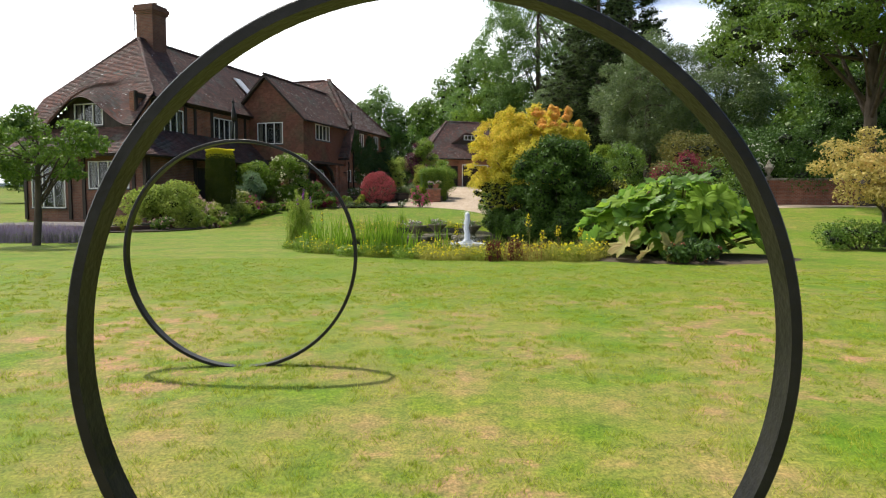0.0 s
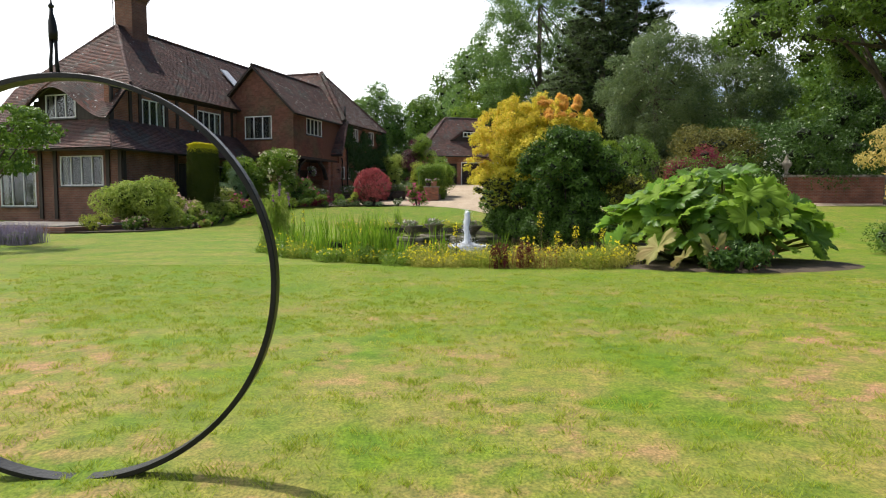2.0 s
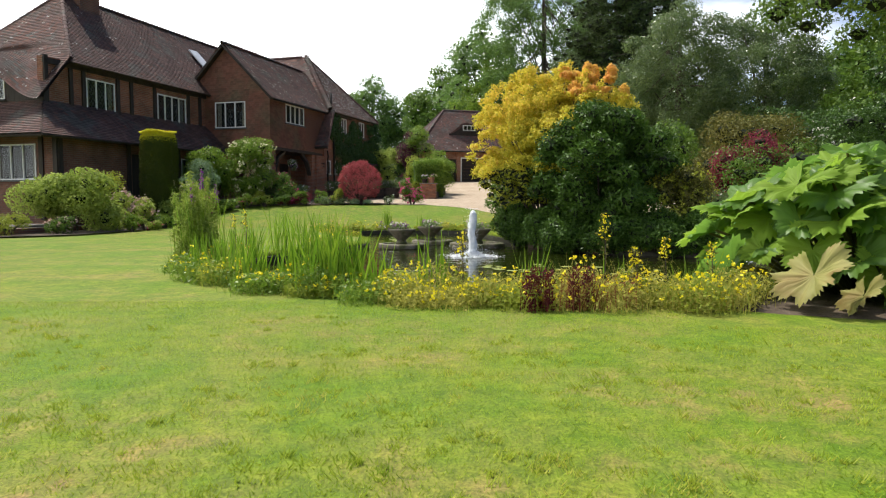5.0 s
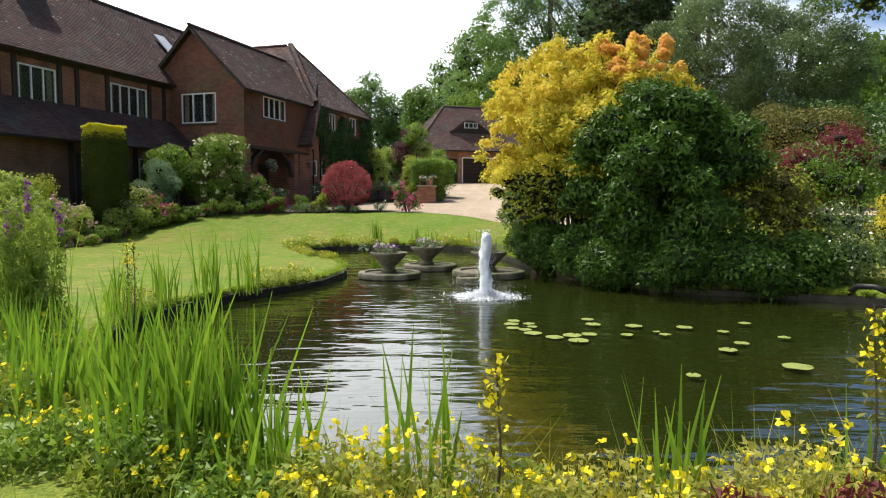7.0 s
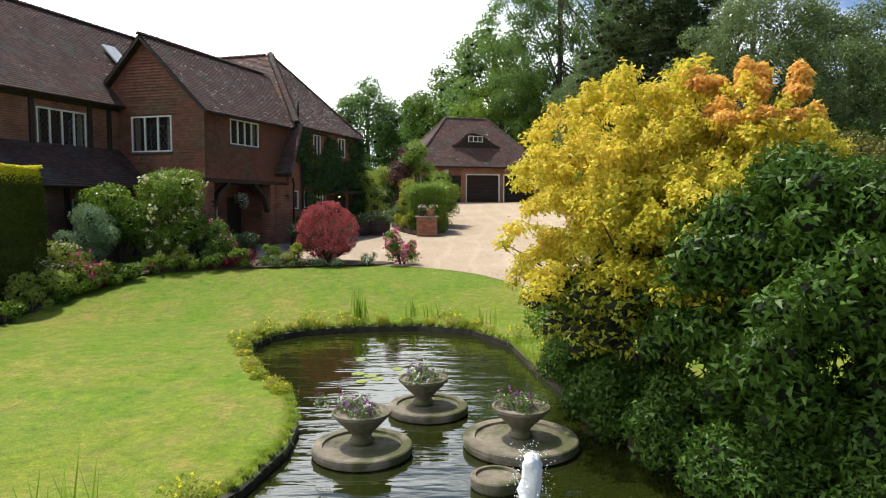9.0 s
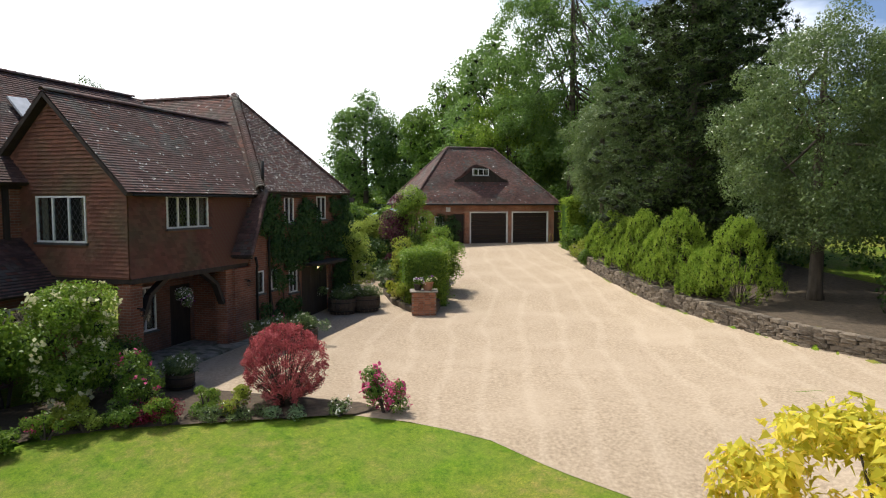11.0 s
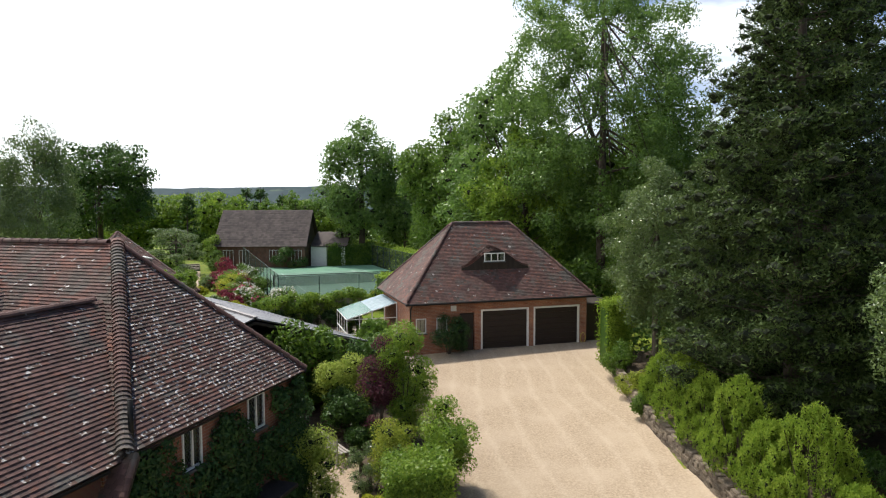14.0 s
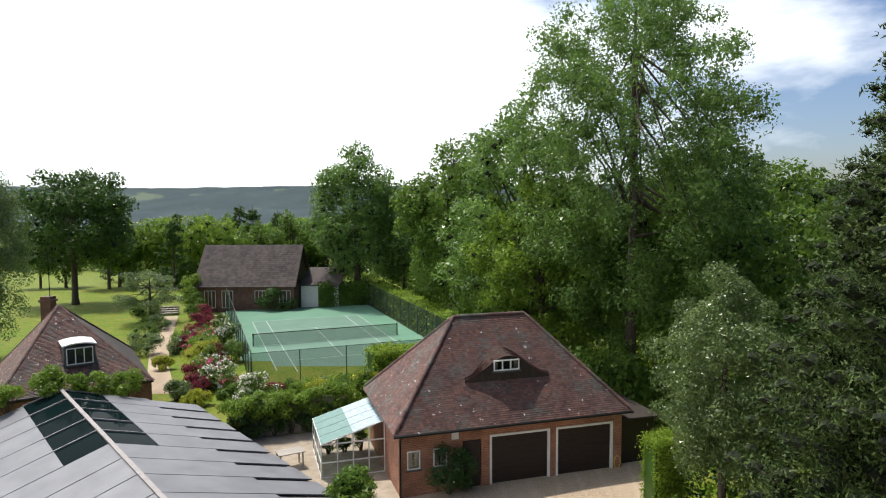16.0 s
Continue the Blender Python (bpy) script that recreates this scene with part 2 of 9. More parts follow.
    l.new(col, b.inputs["Base Color"])
    bp = n.new("ShaderNodeBump")
    bp.inputs["Strength"].default_value, bp.inputs["Distance"].default_value = 0.5, 0.012
    l.new(blade, bp.inputs["Height"])
    l.new(bp.outputs["Normal"], b.inputs["Normal"])
    return m


M_LAWN = lawn_material()
M_WATER = water_material()
def gravel_material():
    """Raked gravel: pebble grain, broad soft mottling and pale curving wheel tracks."""
    m = material("gravel", (0.315, 0.238, 0.160), (0.52, 0.405, 0.285), scale=13, rough=0.95, bump=1.0, bump_scale=70, patch=(0.49, 0.385, 0.275), patch_scale=0.5, patch_range=(0.45, 0.75))
    n, l = m.node_tree.nodes, m.node_tree.links
    b = n["Principled BSDF"]
    old = b.inputs["Base Color"].links[0].from_socket
    co, wv, r, mx = n.new("ShaderNodeTexCoord"), n.new("ShaderNodeTexWave"), n.new("ShaderNodeMapRange"), n.new("ShaderNodeMix")
    wv.inputs["Scale"].default_value, wv.inputs["Distortion"].default_value, wv.inputs["Detail"].default_value, wv.inputs["Detail Scale"].default_value = 0.26, 22.0, 5.0, 0.16
    l.new(co.outputs["Object"], wv.inputs["Vector"])
    r.inputs["From Min"].default_value, r.inputs["From Max"].default_value, r.inputs["To Max"].default_value = 0.80, 1.0, 0.17
    l.new(wv.outputs["Fac"], r.inputs["Value"])
    mx.data_type = "RGBA"
    mx.inputs["B"].default_value = (0.56, 0.455, 0.34, 1)
    l.new(r.outputs["Result"], mx.inputs["Factor"])
    l.new(old, mx.inputs["A"])
    l.new(mx.outputs["Result"], b.inputs["Base Color"])
    return m


def pane_material():
    """Clear window glass: a faint mirror over the dark panel behind."""
    m = bpy.data.materials.new("pane_glass")
    m.use_nodes = True
    n, l = m.node_tree.nodes, m.node_tree.links
    tr, gl, mx = n.new("ShaderNodeBsdfTransparent"), n.new("ShaderNodeBsdfGlossy"), n.new("ShaderNodeMixShader")
    gl.inputs["Roughness"].default_value, mx.inputs["Fac"].default_value = 0.04, 0.08
    tr.inputs["Color"].default_value = (0.8, 0.83, 0.82, 1)
    l.new(tr.outputs["BSDF"], mx.inputs[1])
    l.new(gl.outputs["BSDF"], mx.inputs[2])
    l.new(mx.outputs["Shader"], n["Material Output"].inputs["Surface"])
    return m


M_GRAVEL = gravel_material()
M_PANE = pane_material()
M_ROOM = material("unlit_backing", (0.012, 0.011, 0.010), (0.03, 0.027, 0.024), rough=0.9, bump=0.0)
M_SOIL = material("soil", (0.05, 0.035, 0.022), (0.11, 0.08, 0.05), rough=0.95, bump=0.8, bump_scale=30)
M_TILE = material("clay_tile", (0.084, 0.046, 0.041), (0.155, 0.084, 0.070), scale=1.3, rough=0.85, bump=0.3, bump_scale=40, island=0.28,
                  patch=(0.105, 0.092, 0.08), patch_scale=1.1, patch_range=(0.5, 0.64))
M_TILE_RED = material("red_clay_tile", (0.13, 0.055, 0.042), (0.19, 0.085, 0.062), scale=1.0, rough=0.85, bump=0.3, bump_scale=40, island=0.24,
                      patch=(0.10, 0.075, 0.062), patch_scale=0.9, patch_range=(0.45, 0.62))
M_TILE_SPOT = material("lichened_tile", (0.080, 0.048, 0.039), (0.15, 0.088, 0.067), scale=1.3, rough=0.9, bump=0.3, bump_scale=40, island=0.28,
                       patch=(0.56, 0.54, 0.51), patch_scale=13.0, patch_range=(0.535, 0.60))
M_HUNG = material("hung_tile", (0.145, 0.056, 0.036), (0.235, 0.098, 0.060), scale=0.9, rough=0.8, bump=0.3, bump_scale=40, island=0.2,
                  patch=(0.135, 0.095, 0.052), patch_scale=0.7, patch_range=(0.46, 0.66))
M_BRICK = brick_material("red_brick", (0.24, 0.085, 0.045), (0.17, 0.062, 0.035), (0.22, 0.17, 0.13))
M_BRICK_DARK = brick_material("old_brick", (0.18, 0.076, 0.048), (0.13, 0.056, 0.038), (0.15, 0.12, 0.095))
M_BRICK_GARAGE = brick_material("garage_brick", (0.32, 0.125, 0.065), (0.24, 0.09, 0.05), (0.34, 0.26, 0.2))
M_TIMBER = material("dark_timber", (0.022, 0.015, 0.011), (0.045, 0.032, 0.024), rough=0.7, bump=0.4, bump_scale=25, stretch=(1, 1, 0.2))
M_WHITE = material("white_paint", (0.70, 0.69, 0.66), (0.80, 0.79, 0.76), rough=0.5, bump=0.05)
M_GLASS = glass_material("window_glass", (0.012, 0.013, 0.014))
M_LEAD = material("lead_came", (0.06, 0.06, 0.06), (0.10, 0.10, 0.10), rough=0.6, bump=0.05)
M_CURTAIN = material("curtain", (0.42, 0.36, 0.28), (0.55, 0.49, 0.40), rough=0.9, bump=0.3, bump_scale=14, stretch=(1, 1, 0.05))
M_CLEAR = clear_glass("greenhouse_glass")
M_STEEL = material("black_steel", (0.008, 0.008, 0.008), (0.022, 0.021, 0.019), scale=9, rough=0.42, bump=0.15, bump_scale=50, metallic=0.0, ior=1.3)
M_STONE = material("old_stone", (0.20, 0.175, 0.14), (0.36, 0.32, 0.26), scale=5, rough=0.9, bump=0.6, bump_scale=35, patch=(0.10, 0.095, 0.05), patch_scale=2.4)
M_BARK = material("bark", (0.05, 0.038, 0.028), (0.115, 0.09, 0.068), scale=7, rough=0.95, bump=1.0, bump_scale=22, stretch=(1, 1, 0.25))
M_RUBBER = material("black_hose", (0.008, 0.008, 0.009), (0.018, 0.018, 0.02), rough=0.45, bump=0.1)
M_FOAM = material("white_water", (0.82, 0.85, 0.87), (0.95, 0.96, 0.97), rough=0.35, bump=0.8, bump_scale=24)
M_COURT = material("court_green", (0.10, 0.235, 0.155), (0.135, 0.275, 0.185), scale=0.5, rough=0.85, bump=0.1, bump_scale=80)
M_COURT_IN = material("court_inner", (0.105, 0.205, 0.15), (0.135, 0.235, 0.175), scale=0.5, rough=0.85, bump=0.1, bump_scale=80)
M_FLASHING = material("pale_flashing", (0.50, 0.52, 0.54), (0.64, 0.66, 0.68), rough=0.45, bump=0.1)
M_PANEL = material("grey_roof_sheet", (0.15, 0.155, 0.165), (0.21, 0.215, 0.225), scale=1.2, rough=0.4, bump=0.05)

# lighter copy of the gunnera green, painted as if the sun caught it
LEAF_SUNLIT = leaf_material("sunlit_gunnera_leaf", (0.13, 0.25, 0.02), (0.30, 0.44, 0.05), through_share=0.55, scale=2.0)
LEAF_STRAW = leaf_material("straw_stem_leaf", (0.26, 0.27, 0.04), (0.52, 0.47, 0.11), through_share=0.45)
LEAF_WINE = leaf_material("wine_red_leaf", (0.055, 0.009, 0.010), (0.20, 0.030, 0.032), through_share=0.3, gloss=0.3)
LEAF_SILVER = leaf_material("silvery_leaf", (0.13, 0.21, 0.10), (0.27, 0.38, 0.20), through_share=0.3, gloss=0.2)
LEAF_RUST = leaf_material("rusty_seed_head", (0.16, 0.055, 0.025), (0.38, 0.17, 0.07), through_share=0.3)
LEAF_PLUM = leaf_material("plum_leaf", (0.040, 0.016, 0.022), (0.17, 0.055, 0.075), through_share=0.4)
# near-black filler colour for the shade inside crowns and shrubs
M_INNER = material("foliage_shade", (0.006, 0.010, 0.004), (0.022, 0.032, 0.010), scale=9, rough=1.0, bump=0.5, bump_scale=14)
LEAF_LIGHT = leaf_material("leaf_light_green", (0.17, 0.25, 0.035), (0.42, 0.48, 0.10), through_share=0.45)
LEAF_YEW = leaf_material("clipped_yew", (0.030, 0.052, 0.008), (0.115, 0.130, 0.018), through_share=0.2, gloss=0.15)
LEAF_PLANE = leaf_material("plane_leaf", (0.055, 0.118, 0.022), (0.205, 0.325, 0.068), through_share=0.42, gloss=0.42, rough=0.36)
LEAF_MID = leaf_material("leaf_mid_green", (0.050, 0.112, 0.016), (0.175, 0.27, 0.036), through_share=0.42, gloss=0.28, rough=0.4)
LEAF_BRIGHT = leaf_material("leaf_bright_green", (0.085, 0.175, 0.020), (0.27, 0.37, 0.046), through_share=0.45, gloss=0.28, rough=0.4)
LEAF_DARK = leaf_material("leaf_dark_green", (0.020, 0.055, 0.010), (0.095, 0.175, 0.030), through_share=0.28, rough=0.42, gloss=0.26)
LEAF_RHODO = leaf_material("rhododendron_leaf", (0.018, 0.046, 0.006), (0.098, 0.185, 0.024), through_share=0.24, rough=0.45, gloss=0.16)
LEAF_CONIFER = leaf_material("conifer_needles", (0.020, 0.044, 0.013), (0.098, 0.138, 0.036), through_share=0.18, rough=0.6, gloss=0.15)
LEAF_GREY = leaf_material("leaf_grey_green", (0.046, 0.088, 0.026), (0.195, 0.265, 0.078), through_share=0.38, gloss=0.6, rough=0.32)
LEAF_GOLD = leaf_material("golden_maple_leaf", (0.31, 0.34, 0.03), (0.70, 0.58, 0.06), (0.82, 0.54, 0.13), through_share=0.45, scale=0.55)
LEAF_ACER = leaf_material("straw_acer_leaf", (0.27, 0.23, 0.05), (0.52, 0.42, 0.13), (0.60, 0.40, 0.15), through_share=0.4)
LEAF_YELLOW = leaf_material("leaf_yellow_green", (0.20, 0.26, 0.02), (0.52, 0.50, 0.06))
LEAF_RED = leaf_material("barberry_leaf", (0.22, 0.03, 0.04), (0.62, 0.17, 0.17), through_share=0.3)
LEAF_PURPLE = leaf_material("purple_leaf", (0.085, 0.014, 0.024), (0.32, 0.045, 0.08), through_share=0.4)
LEAF_OLIVE = leaf_material("leaf_olive", (0.075, 0.082, 0.018), (0.18, 0.165, 0.035), through_share=0.25)
LEAF_REED = leaf_material("reed_blade", (0.075, 0.185, 0.012), (0.30, 0.43, 0.035), through_share=0.5)
LEAF_FERN = leaf_material("waterside_leaf", (0.15, 0.22, 0.02), (0.38, 0.40, 0.06), through_share=0.45)
LEAF_IVY = leaf_material("ivy_leaf", (0.016, 0.044, 0.012), (0.065, 0.13, 0.032), through_share=0.2, rough=0.5, gloss=0.25)
LEAF_HEDGE = leaf_material("hedge_leaf", (0.11, 0.20, 0.018), (0.32, 0.42, 0.055), through_share=0.5)
LEAF_ORANGE = leaf_material("orange_maple_leaf", (0.74, 0.54, 0.08), (0.80, 0.47, 0.13), (0.82, 0.40, 0.14), through_share=0.45, scale=0.8)
LEAF_GUNNERA = leaf_material("gunnera_leaf", (0.045, 0.12, 0.020), (0.18, 0.32, 0.045), through_share=0.55, scale=2.0, gloss=0.4, rough=0.45)
LEAF_GUNNERA_OLD = leaf_material("withered_gunnera_leaf", (0.19, 0.23, 0.05), (0.30, 0.27, 0.09), (0.22, 0.075, 0.03), through_share=0.35, scale=2.2)
PETAL_YELLOW = leaf_material("yellow_petal", (0.74, 0.60, 0.01), (0.88, 0.77, 0.03), through_share=0.3)
LEAF_TOPIARY_GOLD = leaf_material("golden_yew", (0.50, 0.50, 0.02), (0.78, 0.70, 0.05))
PETAL_PINK = leaf_material("pink_petal", (0.42, 0.04, 0.12), (0.66, 0.12, 0.26), through_share=0.3)
PETAL_WHITE = leaf_material("white_petal", (0.60, 0.58, 0.50), (0.80, 0.78, 0.72), through_share=0.3)
PETAL_CREAM = leaf_material("cream_petal", (0.52, 0.50, 0.26), (0.72, 0.68, 0.42), through_share=0.3)
PETAL_PURPLE = leaf_material("purple_petal", (0.16, 0.04, 0.24), (0.38, 0.10, 0.36), through_share=0.3)
PETAL_LAVENDER = leaf_material("lavender_spike", (0.16, 0.13, 0.20), (0.32, 0.27, 0.36), through_share=0.3)
GRASS_BLADE = leaf_material("grass_blade", (0.17, 0.28, 0.015), (0.40, 0.48, 0.06), through_share=0.4, scale=0.7)
GRASS_TUFT = leaf_material("lawn_blade", (0.17, 0.26, 0.014), (0.36, 0.42, 0.04), (0.58, 0.48, 0.14), through_share=0.4, scale=0.9)

import collections

# ---- building helpers ----
class Geo:
    """A growing mesh: corners and faces."""
    def __init__(self):
        self.v, self.f = [], []

    def add(self, verts, faces):
        k = len(self.v)
        self.v += [tuple(p) for p in verts]
        self.f += [tuple(i + k for i in f) for f in faces]

    def box(self, x0, x1, y0, y1, z0, z1, c=0.0, m=None):
        """A box with its edges chamfered by c."""
        if c <= 0:
            vs = [(x, y, z) for z in (z0, z1) for y in (y0, y1) for x in (x0, x1)]
            fs = [(0, 2, 3, 1), (4, 5, 7, 6), (0, 1, 5, 4), (2, 6, 7, 3), (0, 4, 6, 2), (1, 3, 7, 5)]
        else:
            bm = bmesh.new()
            bmesh.ops.create_cube(bm, size=1.0, matrix=Matrix.LocRotScale(((x0 + x1) / 2, (y0 + y1) / 2, (z0 + z1) / 2), None, (x1 - x0, y1 - y0, z1 - z0)))
            bmesh.ops.bevel(bm, geom=bm.edges[:], offset=c, segments=1, affect="EDGES")
            bm.verts.index_update()
            vs, fs = [v.co.copy() for v in bm.verts], [tuple(v.index for v in f.verts) for f in bm.faces]
            bm.free()
        if m:
            vs = [m @ Vector(p) for p in vs]
        self.add(vs, fs)

    def beam(self, p, q, w, d, up=(0, 0, 1)):
        """A square bar from p to q."""
        p, q = Vector(p), Vector(q)
        ax = (q - p).normalized()
        s = ax.cross(Vector(up))
        s = s.normalized() if s.length > 1e-4 else Vector((1, 0, 0))
        t = s.cross(ax)
        c = [s * (w / 2 * i) + t * (d / 2 * j) for i, j in ((-1, -1), (1, -1), (1, 1), (-1, 1))]
        self.add([p + k for k in c] + [q + k for k in c], [(0, 1, 2, 3)[::-1], (4, 5, 6, 7), (0, 1, 5, 4), (1, 2, 6, 5), (2, 3, 7, 6), (3, 0, 4, 7)])

    def tube(self, pts, radii, n=8, cap=True):
        pts = [Vector(p) for p in pts]
        rings, vs, fs = len(pts), [], []
        side = None
        for i, p in enumerate(pts):
            ax = (pts[min(i + 1, rings - 1)] - pts[max(i - 1, 0)]).normalized()
            if side is None:
                side = ax.orthogonal().normalized()
            side = (side - ax * side.dot(ax)).normalized()
            up = ax.cross(side)
            r = radii[i] if hasattr(radii, "__len__") else radii
            vs += [p + (side * math.cos(a) + up * math.sin(a)) * r for a in (2 * math.pi * k / n for k in range(n))]
        for i in range(rings - 1):
            fs += [(i * n + k, i * n + (k + 1) % n, (i + 1) * n + (k + 1) % n, (i + 1) * n + k) for k in range(n)]
        if cap:
            fs += [tuple(range(n))[::-1], tuple((rings - 1) * n + k for k in range(n))]
        self.add(vs, fs)

    def lathe(self, profile, n=24, at=(0, 0, 0)):
        """Turned form from (radius, height) pairs."""
        vs, fs, k = [], [], len(profile)
        for i in range(n):
            a = 2 * math.pi * i / n
            vs += [(at[0] + r * math.cos(a), at[1] + r * math.sin(a), at[2] + z) for r, z in profile]
        for i in range(n):
            j = (i + 1) % n
            fs += [(i * k + q, j * k + q, j * k + q + 1, i * k + q + 1) for q in range(k - 1)]
        self.add(vs, fs)

    def prism(self, poly, z0, z1):
        k = len(poly)
        vs = [(x, y, z0) for x, y in poly] + [(x, y, z1) for x, y in poly]
        self.add(vs, [tuple(range(k))[::-1], tuple(range(k, 2 * k))] + [(i, (i + 1) % k, k + (i + 1) % k, k + i) for i in range(k)])

    def slab(self, quad, thick):
        """A sheet through corner points, thickened downwards along its normal."""
        q = [Vector(p) for p in quad]
        nrm = (q[1] - q[0]).cross(q[2] - q[0]).normalized()
        if nrm.z < 0:
            nrm = -nrm
        k = len(q)
        self.add(q + [p - nrm * thick for p in q], [tuple(range(k)), tuple(range(k, 2 * k))[::-1]] + [(i, k + i, k + (i + 1) % k, (i + 1) % k) for i in range(k)])

    def mesh(self, name, mats, smooth=False):
        me = bpy.data.meshes.new(name)
        me.from_pydata(self.v, [], self.f)
        for m in mats if isinstance(mats, (list, tuple)) else [mats]:
            me.materials.append(m)
        if smooth:
            me.shade_smooth()
        me.update()
        return me


def thing(name, label, category, at=(0, 0, 0), turn=0.0, group="", kind=""):
    ob = new(name)
    ob.empty_display_size = 0.2
    ob.matrix_world = pose(*at, 0, 0, turn)
    return tagged(ob, label, category, group, kind)


def loose_pieces(geo):
    """The unconnected pieces of a growing mesh, each by itself."""
    root = list(range(len(geo.v)))
    def find(i):
        while root[i] != i:
            root[i] = root[root[i]]
            i = root[i]
        return i
    for f in geo.f:
        for v in f[1:]:
            root[find(v)] = find(f[0])
    groups = collections.defaultdict(list)
    for f in geo.f:
        groups[find(f[0])].append(f)
    out = []
    for faces in groups.values():
        g, index = Geo(), {}
        for f in faces:
            for v in f:
                if v not in index:
                    index[v] = len(g.v)
                    g.v.append(geo.v[v])
            g.f.append(tuple(index[v] for v in f))
        out.append(g)
    return out


def part(name, geo, mats, parent=None, label="", smooth=False, **tags):
    if name in ("leaves", "stems", "blossom", "foliage", "flowers") or name.endswith(("_flowers", "_heads", "_buds")):
        name, tags = {"leaves": "foliage", "stems": "stem", "flowers": "blossom"}.get(name, name.replace("flowers", "blossom").replace("heads", "head").replace("buds", "bud")), dict(tags, kind="stuff")
    if name == "wall" and isinstance(geo, Geo):
        pieces = loose_pieces(geo)
        for extra in pieces[1:]:
            tagged(new("wall", extra.mesh("wall", mats)), label).parent = parent
        geo = pieces[0]
    ob = new(name, geo if isinstance(geo, bpy.types.Mesh) else geo.mesh(name, mats, smooth))
    if parent:
        ob.parent = parent
    return tagged(ob, label, **tags)


def quads_mesh(name, verts, mats, mat_index=None):
    """A mesh from an (n, 4, 3) or (n, 3, 3) array: one loose leaf each."""
    k, m = verts.shape[:2]
    me = bpy.data.meshes.new(name)
    me.vertices.add(k * m)
    me.vertices.foreach_set("co", verts.astype(np.float32).ravel())
    me.loops.add(k * m)
    me.loops.foreach_set("vertex_index", np.arange(k * m, dtype=np.int32))
    me.polygons.add(k)
    me.polygons.foreach_set("loop_start", np.arange(0, k * m, m, dtype=np.int32))
    for mt in mats if isinstance(mats, (list, tuple)) else [mats]:
        me.materials.append(mt)
    if mat_index is not None:
        me.polygons.foreach_set("material_index", mat_index.astype(np.int32))
    me.update(calc_edges=True)
    return me


def unit(a):
    return a / np.maximum(np.linalg.norm(a, axis=-1, keepdims=True), 1e-6)


def leaf_quads(rng, pos, nrm, size, aspect=0.55, jitter=0.6, droop=0.2, slim=False):
    """Pointed leaves at pos, their faces turned roughly along nrm."""
    k = len(pos)
    n = unit(nrm + rng.normal(0, jitter, (k, 3)))
    d = unit(np.cross(n, rng.normal(0, 1, (k, 3))))
    d = unit(d - np.array([0, 0, droop]))
    s = unit(np.cross(n, d))
    length = (size * rng.uniform(0.6, 1.35, k))[:, None]
    mid = pos + d * length * 0.45
    bend = n * length * 0.08
    if slim:
        low = pos + d * length * 0.12
        return np.stack([low + s * length * aspect * 0.56, low - s * length * aspect * 0.56, pos + d * length], 1)
    return np.stack([pos - d * length * 0.1, mid + s * length * aspect * 0.5 + bend, pos + d * length * 0.9, mid - s * length * aspect * 0.5 + bend], 1)


def clump_points(rng, clumps, k, shell=0.4, floor_z=None):
    """k points spread over the outer shells of ball-like clumps (x, y, z, rx, ry, rz), with their outward normals."""
    c = np.array(clumps, float)
    w = (c[:, 3] * c[:, 4] + c[:, 3] * c[:, 5] + c[:, 4] * c[:, 5])
    i = rng.choice(len(c), k, p=w / w.sum())
    d = unit(rng.normal(0, 1, (k, 3)) + np.array([0, 0, 0.25]))
    r = 1.0 - shell * rng.random(k) ** 1.5
    r *= 1.0 + 0.10 * np.sin(5 * d[:, 0] + i) * np.sin(4 * d[:, 2] + 2 * i)
    p = c[i, :3] + d * c[i, 3:6] * r[:, None]
    if floor_z is not None:
        low = p[:, 2] < floor_z
        p[low, 2] = floor_z + rng.random(low.sum()) * 0.15
    return p, unit(d / c[i, 3:6] * c[i, 3:6].mean())


def crown_clumps(rng, centre, radii, count, share=0.34, flat=0.8, bottom=-0.6):
    """Clumps that fill an egg-shaped envelope unevenly."""
    out = []
    for q in range(count):
        while True:
            d = rng.normal(0, 1, 3)
            d /= np.linalg.norm(d)
            if d[2] > bottom:
                break
        r = rng.uniform(0.45, 0.82)
        p = np.array(centre) + d * np.array(radii) * r
        s = share * rng.uniform(0.7, 1.25) * np.array(radii).mean()
        out.append((*p, s, s, s * flat))
    return out


OCT = [(1, 0, 0), (-1, 0, 0), (0, 1, 0), (0, -1, 0), (0, 0, 1), (0, 0, -1), (0.6, 0.6, 0.5), (-0.6, 0.6, 0.5), (0.6, -0.6, 0.5), (-0.6, -0.6, 0.5)]
OCT_F = [(4, 0, 6), (4, 6, 2), (0, 2, 6), (4, 2, 7), (4, 7, 1), (2, 1, 7), (4, 8, 0), (4, 3, 8), (0, 8, 3), (4, 1, 9), (4, 9, 3), (1, 3, 9), (5, 2, 0), (5, 1, 2), (5, 3, 1), (5, 0, 3)]


def shade_knot(g, rng, c, share, floor_z):
    """A rough near-black lump that paints shade into the heart of a leaf clump."""
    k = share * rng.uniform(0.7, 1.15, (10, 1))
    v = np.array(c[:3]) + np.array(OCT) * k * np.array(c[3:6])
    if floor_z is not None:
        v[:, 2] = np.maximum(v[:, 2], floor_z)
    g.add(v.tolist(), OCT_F)


